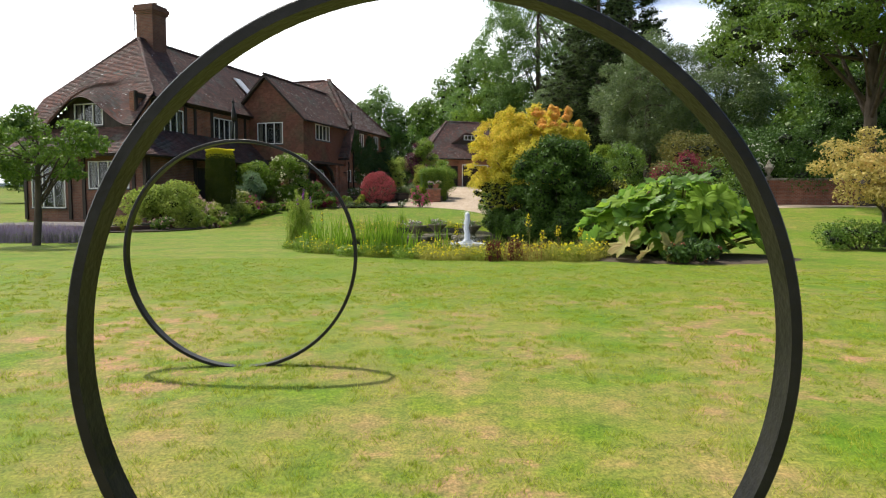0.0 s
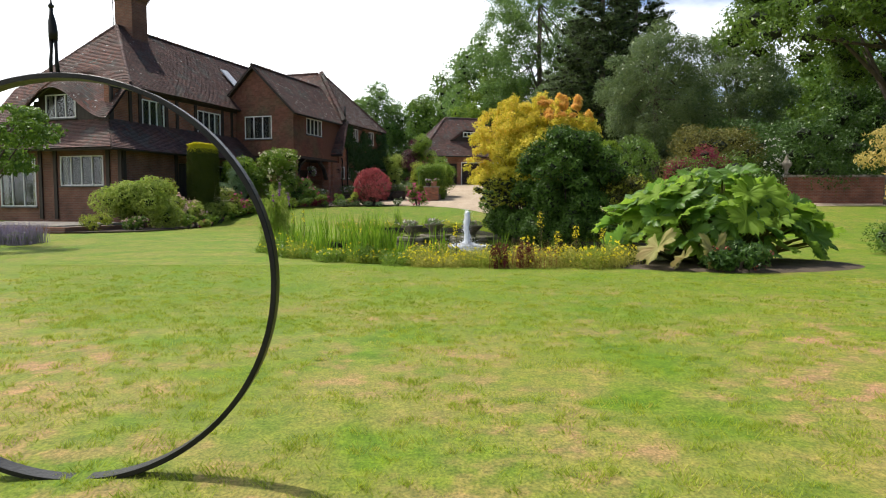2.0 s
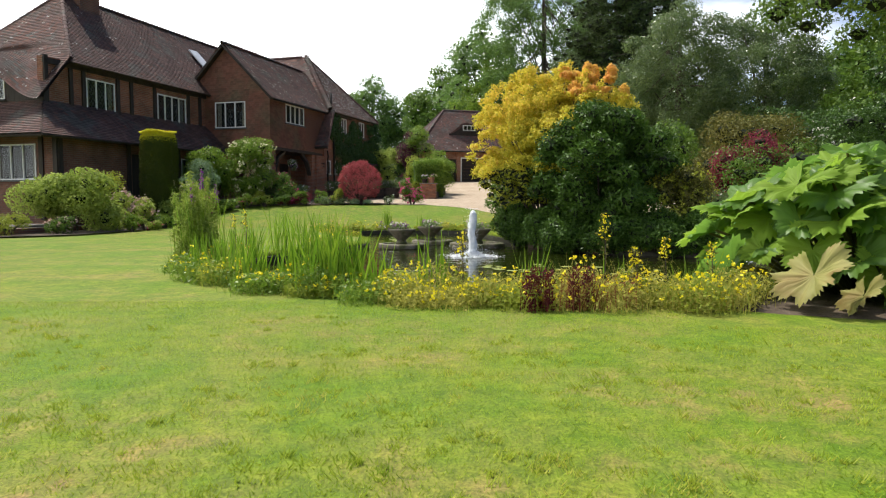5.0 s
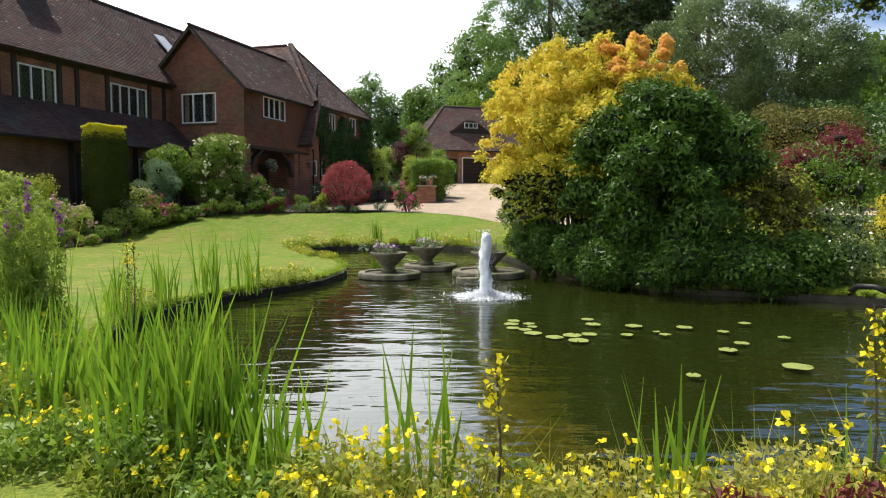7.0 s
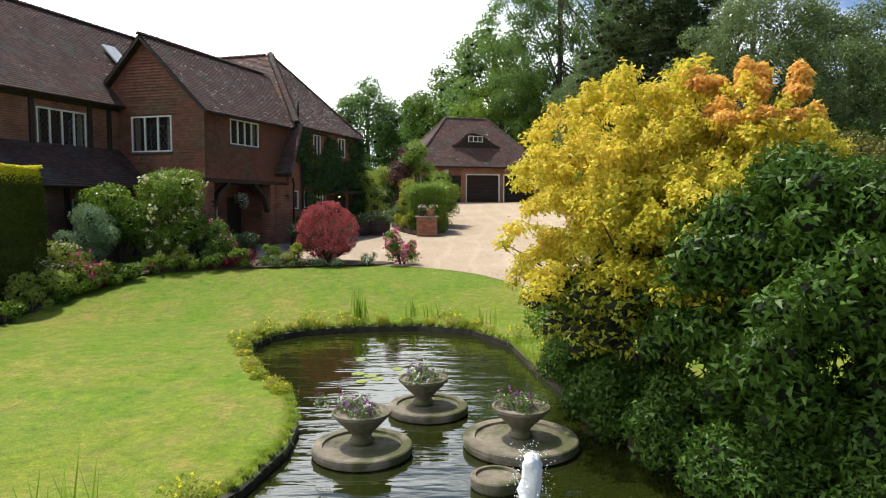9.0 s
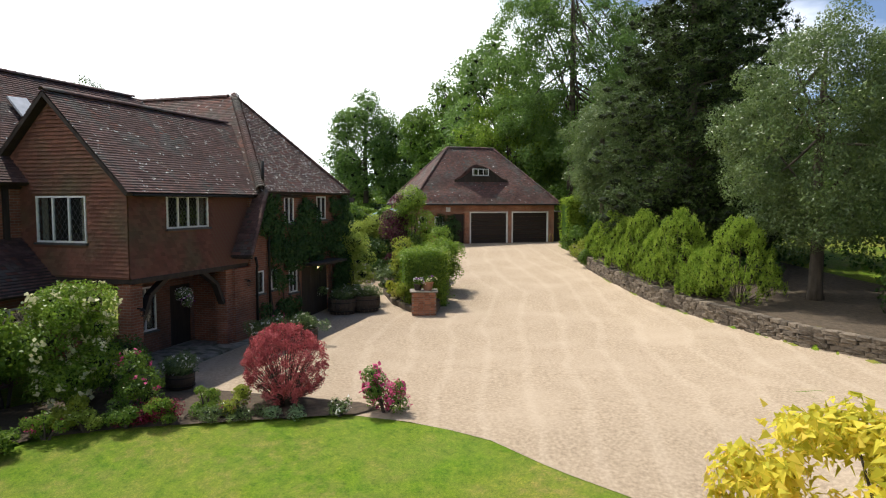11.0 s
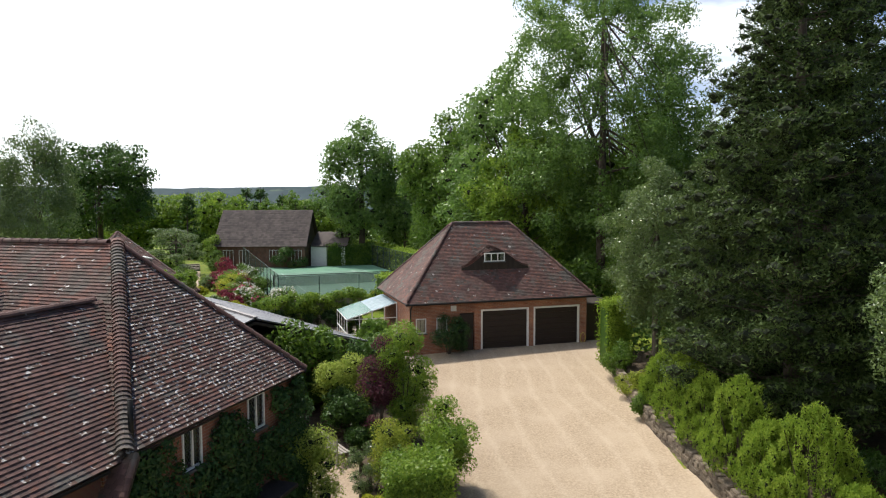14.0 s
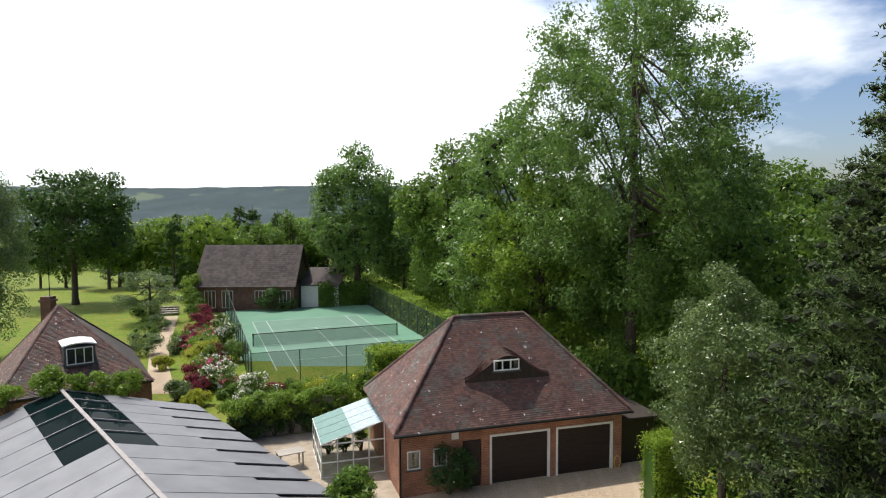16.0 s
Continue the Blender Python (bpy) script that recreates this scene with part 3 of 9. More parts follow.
def foliage(name, parent, mat, seed, clumps, count, size, aspect=0.55, jitter=0.6, droop=0.2, shell=0.45, floor_z=None, lift=0.0, label="", core=0.0):
    rng = np.random.default_rng(seed)
    if count > 30000:
        count, size = int(count * 0.72), size * 1.1
    p, d = clump_points(rng, clumps, count, shell, floor_z)
    d[:, 2] += lift
    # dark lumps added inside the clumps to deepen the shade between leaves
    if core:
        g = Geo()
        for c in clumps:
            shade_knot(g, rng, c, core, floor_z)
        part("twig_core", g, M_INNER, parent, "near-black filler standing in for the shade inside", kind="stuff")
    return part(name, quads_mesh(name, leaf_quads(rng, p, d, size, aspect, jitter, droop, count > 1500), mat), None, parent, label)


def trunk_geo(rng, base, top, r0, limbs, r_limb=0.35, n=9):
    """A tapered, slightly crooked trunk with limbs to the given ends."""
    g = Geo()
    base, top = Vector(base), Vector(top)
    pts = [base.lerp(top, t) + Vector((rng.normal(0, 0.12 * r0), rng.normal(0, 0.12 * r0), 0)) for t in (0.0, 0.08, 0.3, 0.55, 0.8, 1.0)]
    g.tube(pts, [r0 * 1.35, r0, r0 * 0.85, r0 * 0.68, r0 * 0.45, r0 * 0.2], n)
    for e in limbs:
        t = rng.uniform(0.35, 0.95)
        s = base.lerp(top, t)
        e = Vector(e)
        m = s.lerp(e, 0.5) + Vector((0, 0, rng.uniform(-0.05, 0.12) * (e - s).length))
        r = r0 * r_limb * (1.15 - t * 0.6)
        g.tube([s, m, e], [r, r * 0.6, r * 0.18], 6)
    return g


def tree(name, label, at, height, crown_r, mat, seed, leaves=20000, leaf=0.16, clumps=26, crown_base=0.25, trunk_r=None, crown_scale=(1, 1), share=0.32,
         flat=0.8, category="tree", bark=None, limbs=14, lean=(0, 0), **kw):
    rng = np.random.default_rng(seed)
    t = thing(name, label, category, at, group=kw.pop("group", ""))
    zb, r0 = height * crown_base, trunk_r or height * 0.022
    centre = (lean[0], lean[1], (height + zb) / 2)
    radii = (crown_r * crown_scale[0], crown_r * crown_scale[1], (height - zb) / 2)
    cl = crown_clumps(rng, centre, radii, clumps, share, flat, kw.pop("bottom", -0.92))
    kw.setdefault("jitter", 0.75)
    kw.setdefault("core", 0.26)
    ends = [cl[i][:3] for i in rng.choice(len(cl), min(limbs, len(cl)), replace=False)]
    part("trunk", trunk_geo(rng, (0, 0, -0.3), (lean[0], lean[1], height * 0.82), r0, ends), bark or M_BARK, t, smooth=True)
    foliage("crown", t, mat, seed + 1, cl, leaves, leaf, **kw)
    return t


def shrub(name, label, at, r, height, mat, seed, leaves=3500, leaf=0.07, clumps=12, category="shrub", group="", blossom=None, blossoms=0, blossom_size=0.05, stretch=1.0, turn=0.0, share=0.42, **kw):
    """A rounded bush on short stems; blossom is (material, name)."""
    rng = np.random.default_rng(seed)
    t = thing(name, label, category, at, turn, group)
    cl = crown_clumps(rng, (0, 0, height * 0.48), (r * stretch, r, height * 0.52), clumps, share, 0.85, -0.9)
    g = Geo()
    for c in cl[:7]:
        g.tube([(c[0] * 0.12, c[1] * 0.12, -0.1), (c[0] * 0.5, c[1] * 0.5, c[2] * 0.55), c[:3]], [0.03, 0.02, 0.006], 5)
    part("stems", g, M_BARK, t)
    kw.setdefault("jitter", 0.65)
    kw.setdefault("core", 0.36)
    foliage("leaves", t, mat, seed + 1, cl, leaves, leaf, floor_z=0.02, **kw)
    if blossom:
        p, d = clump_points(rng, cl, blossoms, 0.08, 0.05)
        d[:, 2] += 0.4
        c = np.repeat(p + d * 0.02, 7, 0) + rng.normal(0, blossom_size * 0.45, (blossoms * 7, 3))
        part(blossom[1], quads_mesh(blossom[1], leaf_quads(rng, c, np.repeat(d, 7, 0), blossom_size, 0.9, 0.5), blossom[0]), None, t)
    return t


def tiles(geo_list, P, rows, span, width=0.165, thick=0.014, seed=0, hole=None, lift=0.03):
    """Overlapping plain tiles on a surface P(u, w); w counts rows from the top, span(w) gives the ends in u. geo_list: one Geo per material and its weight."""
    rnd = random.Random(seed)
    weights = [w for _, w in geo_list]
    for row in range(rows):
        w0, w1 = row, row + 1.12
        lo, hi = span(row + 0.5)
        if hi - lo < 0.04:
            continue
        u = lo - (row % 2) * width * 0.5
        while u < hi:
            a, b = max(u, lo) + 0.002, min(u + width, hi) - 0.002
            u += width
            if b - a < 0.03 or (hole and hole((a + b) / 2, row + 0.5)):
                continue
            p = [Vector(P(a, w0)), Vector(P(b, w0)), Vector(P(b, w1)), Vector(P(a, w1))]
            nrm = (p[1] - p[0]).cross(p[3] - p[0])
            if nrm.length < 1e-9:
                continue
            nrm.normalize()
            if nrm.dot(Vector(P.out)) < 0:
                nrm = -nrm
            l1, l2 = lift + rnd.uniform(-0.004, 0.006), lift + rnd.uniform(-0.004, 0.006)
            vs = [p[0] + nrm * 0.004, p[1] + nrm * 0.004, p[2] + nrm * l1, p[3] + nrm * l2, p[2] + nrm * (l1 - thick), p[3] + nrm * (l2 - thick)]
            g = rnd.choices(geo_list, weights)[0][0]
            g.add(vs, [(0, 1, 2, 3), (3, 2, 4, 5)])


class Plane:
    """A tiled face: origin at the top, unit across and down vectors, gauge per row."""
    def __init__(self, origin, across, down, gauge, out):
        self.o, self.a, self.d, self.g, self.out = Vector(origin), Vector(across).normalized(), Vector(down).normalized(), gauge, out

    def __call__(self, u, w):
        return self.o + self.a * u + self.d * (w * self.g)


def tile_polygon(geo_list, poly, gauge=0.1, width=0.165, seed=0, holes=(), out=None, lift=0.03, thick=0.014):
    """Tile a flat convex face given by its corners; holes are boxes (corner, corner)."""
    q = [Vector(p) for p in poly]
    nrm = (q[1] - q[0]).cross(q[2] - q[0]).normalized()
    out = Vector(out) if out else (nrm if nrm.z >= 0 else -nrm)
    if nrm.dot(out) < 0:
        nrm = -nrm
    down = Vector((0, 0, -1))
    down = (down - nrm * down.dot(nrm)).normalized()
    across = nrm.cross(down)
    o = max(q, key=lambda p: -p.dot(down))
    pl = Plane(o, across, down, gauge, nrm)
    uv = [((p - o).dot(across), (p - o).dot(down)) for p in q]
    top = min(v for _, v in uv)
    rows = int((max(v for _, v in uv) - top) / gauge + 0.3)
    def span(w):
        y = w * gauge
        xs = []
        for (x0, y0), (x1, y1) in zip(uv, uv[1:] + uv[:1]):
            if (y0 - y) * (y1 - y) <= 0 and abs(y1 - y0) > 1e-6:
                xs.append(x0 + (x1 - x0) * (y - y0) / (y1 - y0))
        return (min(xs), max(xs)) if len(xs) > 1 else (0, 0)
    boxes = []
    for c0, c1 in holes:
        us = [((Vector(c) - o).dot(across), (Vector(c) - o).dot(down)) for c in (c0, c1)]
        boxes.append((min(us[0][0], us[1][0]), max(us[0][0], us[1][0]), min(us[0][1], us[1][1]), max(us[0][1], us[1][1])))
    def hole(u, w):
        return any(a < u < b and c < w * gauge < d for a, b, c, d in boxes)
    tiles(geo_list, pl, rows, span, width, thick, seed=seed, hole=hole, lift=lift)


def ridge_geo(geo, p, q, r=0.10, step=0.32):
    """Half-round ridge or hip tiles laid end over end from p down to q."""
    p, q = Vector(p), Vector(q)
    ax = (q - p).normalized()
    side = ax.cross(Vector((0, 0, 1))).normalized()
    up = side.cross(ax)
    k = max(1, int((q - p).length / step))
    for i in range(k):
        s, e = p + ax * (i * step), p + ax * ((i + 1.1) * step)
        vs = []
        for c, rr in ((s, r * 0.86), (e, r * 1.06), (e, r * 0.92)):
            vs += [c + side * (rr * math.cos(a)) + up * (rr * math.sin(a) - 0.03) for a in (math.pi * j / 6 for j in range(7))]
        geo.add(vs, [(j, j + 1, 8 + j, 7 + j) for j in range(6)] + [(7 + j, 8 + j, 15 + j, 14 + j) for j in range(6)])


def curve_at(table, y):
    return float(np.interp(y, [a for a, _ in table], [b for _, b in table]))

# ---- ground ----
POND = [(-1.0, 14.6), (0.3, 14.0), (1.6, 13.8), (3.2, 14.0), (5.0, 15.0), (6.3, 16.8), (7.0, 18.6), (6.9, 20.0), (6.0, 20.7), (5.2, 21.2), (4.3, 21.5), (3.6, 22.0),
        (2.9, 23.0), (2.4, 24.3), (2.1, 25.6), (1.75, 27.6), (1.5, 29.6), (0.75, 31.0), (-0.5, 31.55), (-1.9, 31.4), (-3.05, 31.0), (-3.7, 30.3), (-3.85, 29.2),
        (-3.45, 28.0), (-2.8, 26.6), (-2.25, 25.8), (-1.9, 24.6), (-1.85, 23.7), (-2.05, 22.6), (-2.5, 21.75), (-2.95, 20.9), (-3.4, 19.9), (-3.65, 18.9), (-3.4, 17.6),
        (-2.7, 16.2), (-1.9, 15.2)]
WATER_Z = -0.10
PROFILE = [(-60, 0.0), (5, 0.0), (12.8, 0.06), (20, 0.08), (31.6, 0.10), (33.0, 0.32), (36.0, 0.92), (44, 1.12), (49, 1.25), (58, 2.0), (68, 2.86), (80, 2.86), (110, 2.75), (150, 1.0), (400, -12.0), (4000, -60.0)]
PROFILE_EAST = [(-60, 0.0), (8, 0.0), (17, 0.08), (22, 0.25), (29, 0.95), (36, 1.05), (44, 1.3), (49, 1.45), (58, 2.05), (68, 2.86), (80, 2.86), (110, 2.75), (150, 1.0), (400, -12.0), (4000, -60.0)]
WALL_LINE = [(38.6, 14.6), (40.5, 12.7), (42.4, 11.45), (44.6, 10.65), (46.5, 10.0), (48.2, 9.6), (50.1, 9.1), (52.6, 8.75), (55.2, 8.42), (58.3, 8.2), (63.0, 8.2), (66.0, 8.45), (69.0, 9.2)]


def smooth(lo, hi, v):
    t = min(1.0, max(0.0, (v - lo) / (hi - lo)))
    return t * t * (3 - 2 * t)


def pond_depth(x, y):
    """How far a place lies inside the pond's outline (outside: minus)."""
    inside, best = False, 1e9
    for (x0, y0), (x1, y1) in zip(POND, POND[1:] + POND[:1]):
        if (y0 > y) != (y1 > y) and x < (x1 - x0) * (y - y0) / (y1 - y0) + x0:
            inside = not inside
        dx, dy = x1 - x0, y1 - y0
        t = min(1, max(0, ((x - x0) * dx + (y - y0) * dy) / (dx * dx + dy * dy)))
        best = min(best, math.hypot(x - x0 - t * dx, y - y0 - t * dy))
    return best if inside else -best


def ground_z(x, y, pond=True):
    e = smooth(6.0, 9.5, x)
    z = curve_at(PROFILE, y) * (1 - e) + curve_at(PROFILE_EAST, y) * e
    if 39 < y < 72 and x > 7:
        z += 0.62 * smooth(0.05, 0.35, x - curve_at(WALL_LINE, y)) * smooth(39, 42, y) * (1 - smooth(68, 71, y))
    if pond and 12 < y < 33 and -5 < x < 8.5:
        z -= 0.9 * smooth(0.0, 0.09, pond_depth(x, y))
    if y < 40:
        z += 0.03 * noise.noise((x * 0.3, y * 0.3, 0.0))
    return z


def lines(spans):
    out = []
    for a, b, s in spans:
        out += list(np.arange(a, b, s))
    return out


gx = [-2500, -1200, -600, -300, -180, -120] + lines([(-90, -30, 6), (-30, -10, 1.5), (-10, -4.6, 0.6), (-4.6, 7.4, 0.105), (7.4, 8.2, 0.14), (8.2, 16, 0.4), (16, 34, 1.5), (34, 90, 6)]) + [120, 200, 350, 700, 1400, 2500]
gy = [-200, -80] + lines([(-40, -4, 4), (-4, 12.6, 0.5), (12.6, 32.4, 0.105), (32.4, 72, 0.5), (72, 130, 2)]) + [140, 160, 200, 260, 400, 700, 1300, 2400, 4000]
g = Geo()
g.v = [(x, y, ground_z(x, y)) for y in gy for x in gx]
k = len(gx)
g.f = [(j * k + i, j * k + i + 1, (j + 1) * k + i + 1, (j + 1) * k + i) for j in range(len(gy) - 1) for i in range(k - 1)]
ground = part("ground", g, M_LAWN, label="mown lawn with dry straw-coloured patches", smooth=True, category="lawn", kind="structure")

def grown(poly, d):
    """The outline moved outwards by d."""
    out = []
    for i in range(len(poly)):
        a, b = Vector(poly[i - 1]), Vector(poly[(i + 1) % len(poly)])
        t = (b - a).normalized()
        out.append((poly[i][0] + t.y * d, poly[i][1] - t.x * d))
    return out


g = Geo()
g.v = [(x, y, WATER_Z) for x, y in grown(POND, 0.13)]
g.f = [tuple(range(len(POND)))]
water = part("water", g, M_WATER, label="dark green rippled pond water", category="water", kind="structure")

# gravel drive
def strip(name, mats, rows, across, lift, label, category, kind="structure"):
    """A sheet that follows the ground between two edges: rows of (y, left, right)."""
    g = Geo()
    ys = np.arange(rows[0][0], rows[-1][0] + 0.01, 0.4)
    for y in ys:
        a, b = curve_at([(r[0], r[1]) for r in rows], y), curve_at([(r[0], r[2]) for r in rows], y)
        g.v += [(a + (b - a) * i / across, y, ground_z(a + (b - a) * i / across, y, False) + lift) for i in range(across + 1)]
    k = across + 1
    g.f = [(j * k + i, j * k + i + 1, (j + 1) * k + i + 1, (j + 1) * k + i) for j in range(len(ys) - 1) for i in range(across)]
    return part(name, g, mats, label=label, smooth=True, category=category, kind=kind)


strip("drive", M_GRAVEL, [(30.6, 9.2, 40), (31.8, 6.5, 38), (33.2, 4.0, 36), (34.4, 2.25, 34), (35.5, 1.0, 30), (36.3, -0.9, 26), (37.3, -4.2, 22), (38.5, -6.2, 14.9), (40.5, -7.4, 12.88), (42.4, -7.0, 11.65), (44.6, -6.3, 10.85), (46.5, -5.7, 10.2), (50.1, -4.7, 9.3),
                          (55.2, -4.4, 8.47), (58.3, -4.4, 8.25), (63, -4.5, 8.25), (66, -4.6, 8.5), (68.2, -4.0, 9.0), (71.5, 5.0, 9.4)], 44, 0.012, "pale golden gravel drive with wheel tracks", "drive")

# ---- house ----
HOUSE_AT, HOUSE_TURN = (-8.1, 39.2), -17.5
house = thing("house", "large old brick and tile-hung country house with steep clay-tile roofs", "house", (*HOUSE_AT, 0.0), HOUSE_TURN)


def wall_with_holes(p0, p1, z0, z1, thick, holes, inward):
    """An upright wall from p0 to p1 in plan; holes are (s0, s1, z0, z1) along it. inward: the plan direction of its thickness."""
    g = Geo()
    p0, p1 = Vector(p0), Vector(p1)
    ln = (p1 - p0).length
    ax = (p1 - p0) / ln
    iv = Vector(inward).normalized() * thick
    ss = sorted({0.0, ln, *[h[0] for h in holes], *[h[1] for h in holes]})
    zz = sorted({z0, z1, *[h[2] for h in holes], *[h[3] for h in holes]})
    full = {}
    for i, (a, b) in enumerate(zip(ss, ss[1:])):
        for j, (c, d) in enumerate(zip(zz, zz[1:])):
            full[i, j] = not any(h[0] - 1e-6 < (a + b) / 2 < h[1] and h[2] < (c + d) / 2 < h[3] for h in holes)
    index = {}
    def vid(i, j, k):
        if (i, j, k) not in index:
            q = p0 + ax * ss[i] + iv * k
            index[i, j, k] = len(g.v)
            g.v.append((q.x, q.y, zz[j]))
        return index[i, j, k]
    for (i, j), solid in full.items():
        if not solid:
            continue
        g.f += [tuple(vid(*c, 0) for c in ((i, j), (i + 1, j), (i + 1, j + 1), (i, j + 1))), tuple(vid(*c, 1) for c in ((i, j + 1), (i + 1, j + 1), (i + 1, j), (i, j)))]
        for di, dj, e in ((-1, 0, ((i, j), (i, j + 1))), (1, 0, ((i + 1, j + 1), (i + 1, j))), (0, -1, ((i + 1, j), (i, j))), (0, 1, ((i, j + 1), (i + 1, j + 1)))):
            if not full.get((i + di, j + dj)):
                g.f.append((vid(*e[0], 0), vid(*e[1], 0), vid(*e[1], 1), vid(*e[0], 1)))
    return g


def window(parent, p0, p1, z0, z1, out, lights=3, lattice=True, sill=M_LEAD, name="window", curtain=False):
    """A casement window with a white frame, leaded lights and a dark panel standing in for the unlit room, between two
    plan points, facing out.
    """
    p0, p1, o = Vector(p0), Vector(p1), Vector(out).normalized()
    ln = (p1 - p0).length
    ax = (p1 - p0) / ln
    def P(s, d, z):
        q = p0 + ax * s + o * d
        return (q.x, q.y, z)
    w = new(name)
    w.parent = parent
    f = 0.05
    fr = Geo()
    def bar(s0, s1, za, zb, d0=-0.03, d1=0.03):
        vs = [P(s, d, z) for z in (za, zb) for d in (d0, d1) for s in (s0, s1)]
        fr.add(vs, [(0, 2, 3, 1), (4, 5, 7, 6), (0, 1, 5, 4), (2, 6, 7, 3), (0, 4, 6, 2), (1, 3, 7, 5)])
    bar(0, ln, z0, z0 + f)
    bar(0, ln, z1 - f, z1)
    bar(0, f, z0 + f, z1 - f)
    bar(ln - f, ln, z0 + f, z1 - f)
    step = (ln - f) / lights
    for i in range(1, lights):
        bar(i * step, i * step + f, z0 + f, z1 - f)
    part("window_frame", fr, M_WHITE, w, "white painted window frame")
    fr = Geo()
    bar(-0.05, ln + 0.05, z0 - 0.06, z0 - 0.005, -0.05, 0.10)
    part("window_sill", fr, sill, w)
    for i in range(lights):
        a, b = i * step + f, (i + 1) * step
        fr = Geo()
        bar(a, b, z0 + f, z1 - f, -0.022, -0.014)
        part("pane", fr, M_PANE, w).visible_shadow = False
    # near-black panel behind the panes paints the dark of an unlit room
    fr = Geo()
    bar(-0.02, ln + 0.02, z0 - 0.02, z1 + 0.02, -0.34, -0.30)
    part("room_shade", fr, M_ROOM, w, "dark backing panel standing in for the unlit room")
    for sa, sb in ((f, f + step * 0.42), (ln - f - step * 0.42, ln - f)):
        g = Geo()
        k = 13
        for j in range(k):
            s_ = sa + (sb - sa) * j / (k - 1)
            g.v += [P(s_, -0.12 + 0.018 * math.sin(j * 1.7), z) for z in (z0 + f, z1 - f)]
        g.v += [(x, y, z + 0.0) for x, y, z in (P(sa + (sb - sa) * j / (k - 1), -0.128 + 0.018 * math.sin(j * 1.7), z) for j in range(k) for z in (z0 + f, z1 - f))]
        g.f = [(2 * j, 2 * j + 2, 2 * j + 3, 2 * j + 1) for j in range(k - 1)] + [(2 * k + 2 * j, 2 * k + 2 * j + 1, 2 * k + 2 * j + 3, 2 * k + 2 * j + 2) for j in range(k - 1)]
        part("curtain", g, M_CURTAIN, w, "pale drawn-back curtain")
    if lattice:
        lg = Geo()
        for i in range(lights):
            a, b = i * step + f, (i + 1) * step
            n = max(3, int((b - a) / 0.13))
            d = (b - a) / n
            hgt = z1 - z0 - 2 * f
            m = int(hgt / (d * 1.5)) + n + 1
            for j in range(-m, m + 1):
                for sg in (1, -1):
                    x0, zz0 = a + j * d, z0 + f
                    slope = 1.5 * sg
                    s_lo, s_hi = a, b
                    t0, t1 = sorted(((s_lo - x0) * slope, (s_hi - x0) * slope))
                    t0, t1 = max(t0, 0.0), min(t1, hgt)
                    if t1 - t0 < 0.02:
                        continue
                    lg.beam(P(x0 + t0 / slope, -0.010, zz0 + t0), P(x0 + t1 / slope, -0.010, zz0 + t1), 0.008, 0.006, up=(o.x, o.y, 0.01))
        part("lead_lattice", lg, M_LEAD, w)
    return w


def timber(parent, name, p, q, w=0.16, d=0.1, out=(1, 0)):
    g = Geo()
    g.beam(p, q, w, d, up=(*out, 0))
    return part(name, g, M_TIMBER, parent)


# -- wing with the front gable: wall shell
g = wall_with_holes((-4.1, 0.0), (0.0, 0.0), 3.72, 6.1, 0.25, [(-3.05 + 4.1, -1.34 + 4.1, 4.66, 5.92)], (0, 1))
g.add([(-4.9, 0.0, 6.1), (0.0, 0.0, 6.1), (-2.4, 0.0, 8.55), (-4.9, 0.25, 6.1), (0.0, 0.25, 6.1), (-2.4, 0.25, 8.55)], [(0, 1, 2), (5, 4, 3), (0, 2, 5, 3), (1, 4, 5, 2)])
part("wall", g, M_HUNG, house, "tile-hung gable wall")
g = wall_with_holes((0.0, 0.25), (0.0, 5.7), 3.72, 6.1, 0.25, [(1.45 - 0.25, 3.28 - 0.25, 5.0, 5.94)], (-1, 0))
part("wall", g, M_HUNG, house, "tile-hung side wall")
hung = [(Geo(), 1.0)]
tile_polygon(hung, [(-4.1, 0, 6.1), (0.03, 0, 6.1), (0.03, 0, 3.72), (-4.1, 0, 3.72)], 0.105, 0.165, 5, [((-3.12, 0, 4.56), (-1.27, 0, 5.96))], (0, -1, 0), 0.056, 0.03)
tile_polygon(hung, [(-2.4, 0, 8.5), (-0.05, 0, 6.1), (-4.8, 0, 6.1)], 0.105, 0.165, 6, (), (0, -1, 0), 0.056, 0.03)
tile_polygon(hung, [(0, 0, 6.05), (0, 5.5, 6.05), (0, 5.5, 3.72), (0, 0, 3.72)], 0.105, 0.165, 7, [((0, 1.38, 4.9), (0, 3.35, 5.98))], (1, 0, 0), 0.056, 0.03)
def loose_tiles(geo, name, mat, parent, inside, most):
    """Lift the nearest tiles out of a joined run, each as a piece of its own; the rest stays joined."""
    rest, taken = Geo(), 0
    for i in range(len(geo.v) // 6):
        vs = geo.v[i * 6:i * 6 + 6]
        c = sum((Vector(v) for v in vs), Vector()) / 6
        fs = [(0, 1, 2, 3), (3, 2, 4, 5)]
        if taken < most and inside(c):
            g = Geo()
            g.add([Vector(v) - c for v in vs], fs)
            ob = part(name, g, mat, parent)
            ob.location = c
            taken += 1
        else:
            rest.add(vs, fs)
    geo.v, geo.f = rest.v, rest.f


loose_tiles(hung[0][0], "hung_tile", M_HUNG, house, lambda c: c.x > -0.1 and 3.4 < c.y < 5.6 and c.z > 3.7, 290)
part("hung_tiles", hung[0][0], M_HUNG, house, "rows of russet hung clay tiles", kind="stuff")
window(house, (-3.05, 0), (-1.34, 0), 4.66, 5.92, (0, -1), 3)
window(house, (0, 1.45), (0, 3.28), 5.0, 5.94, (1, 0), 4)

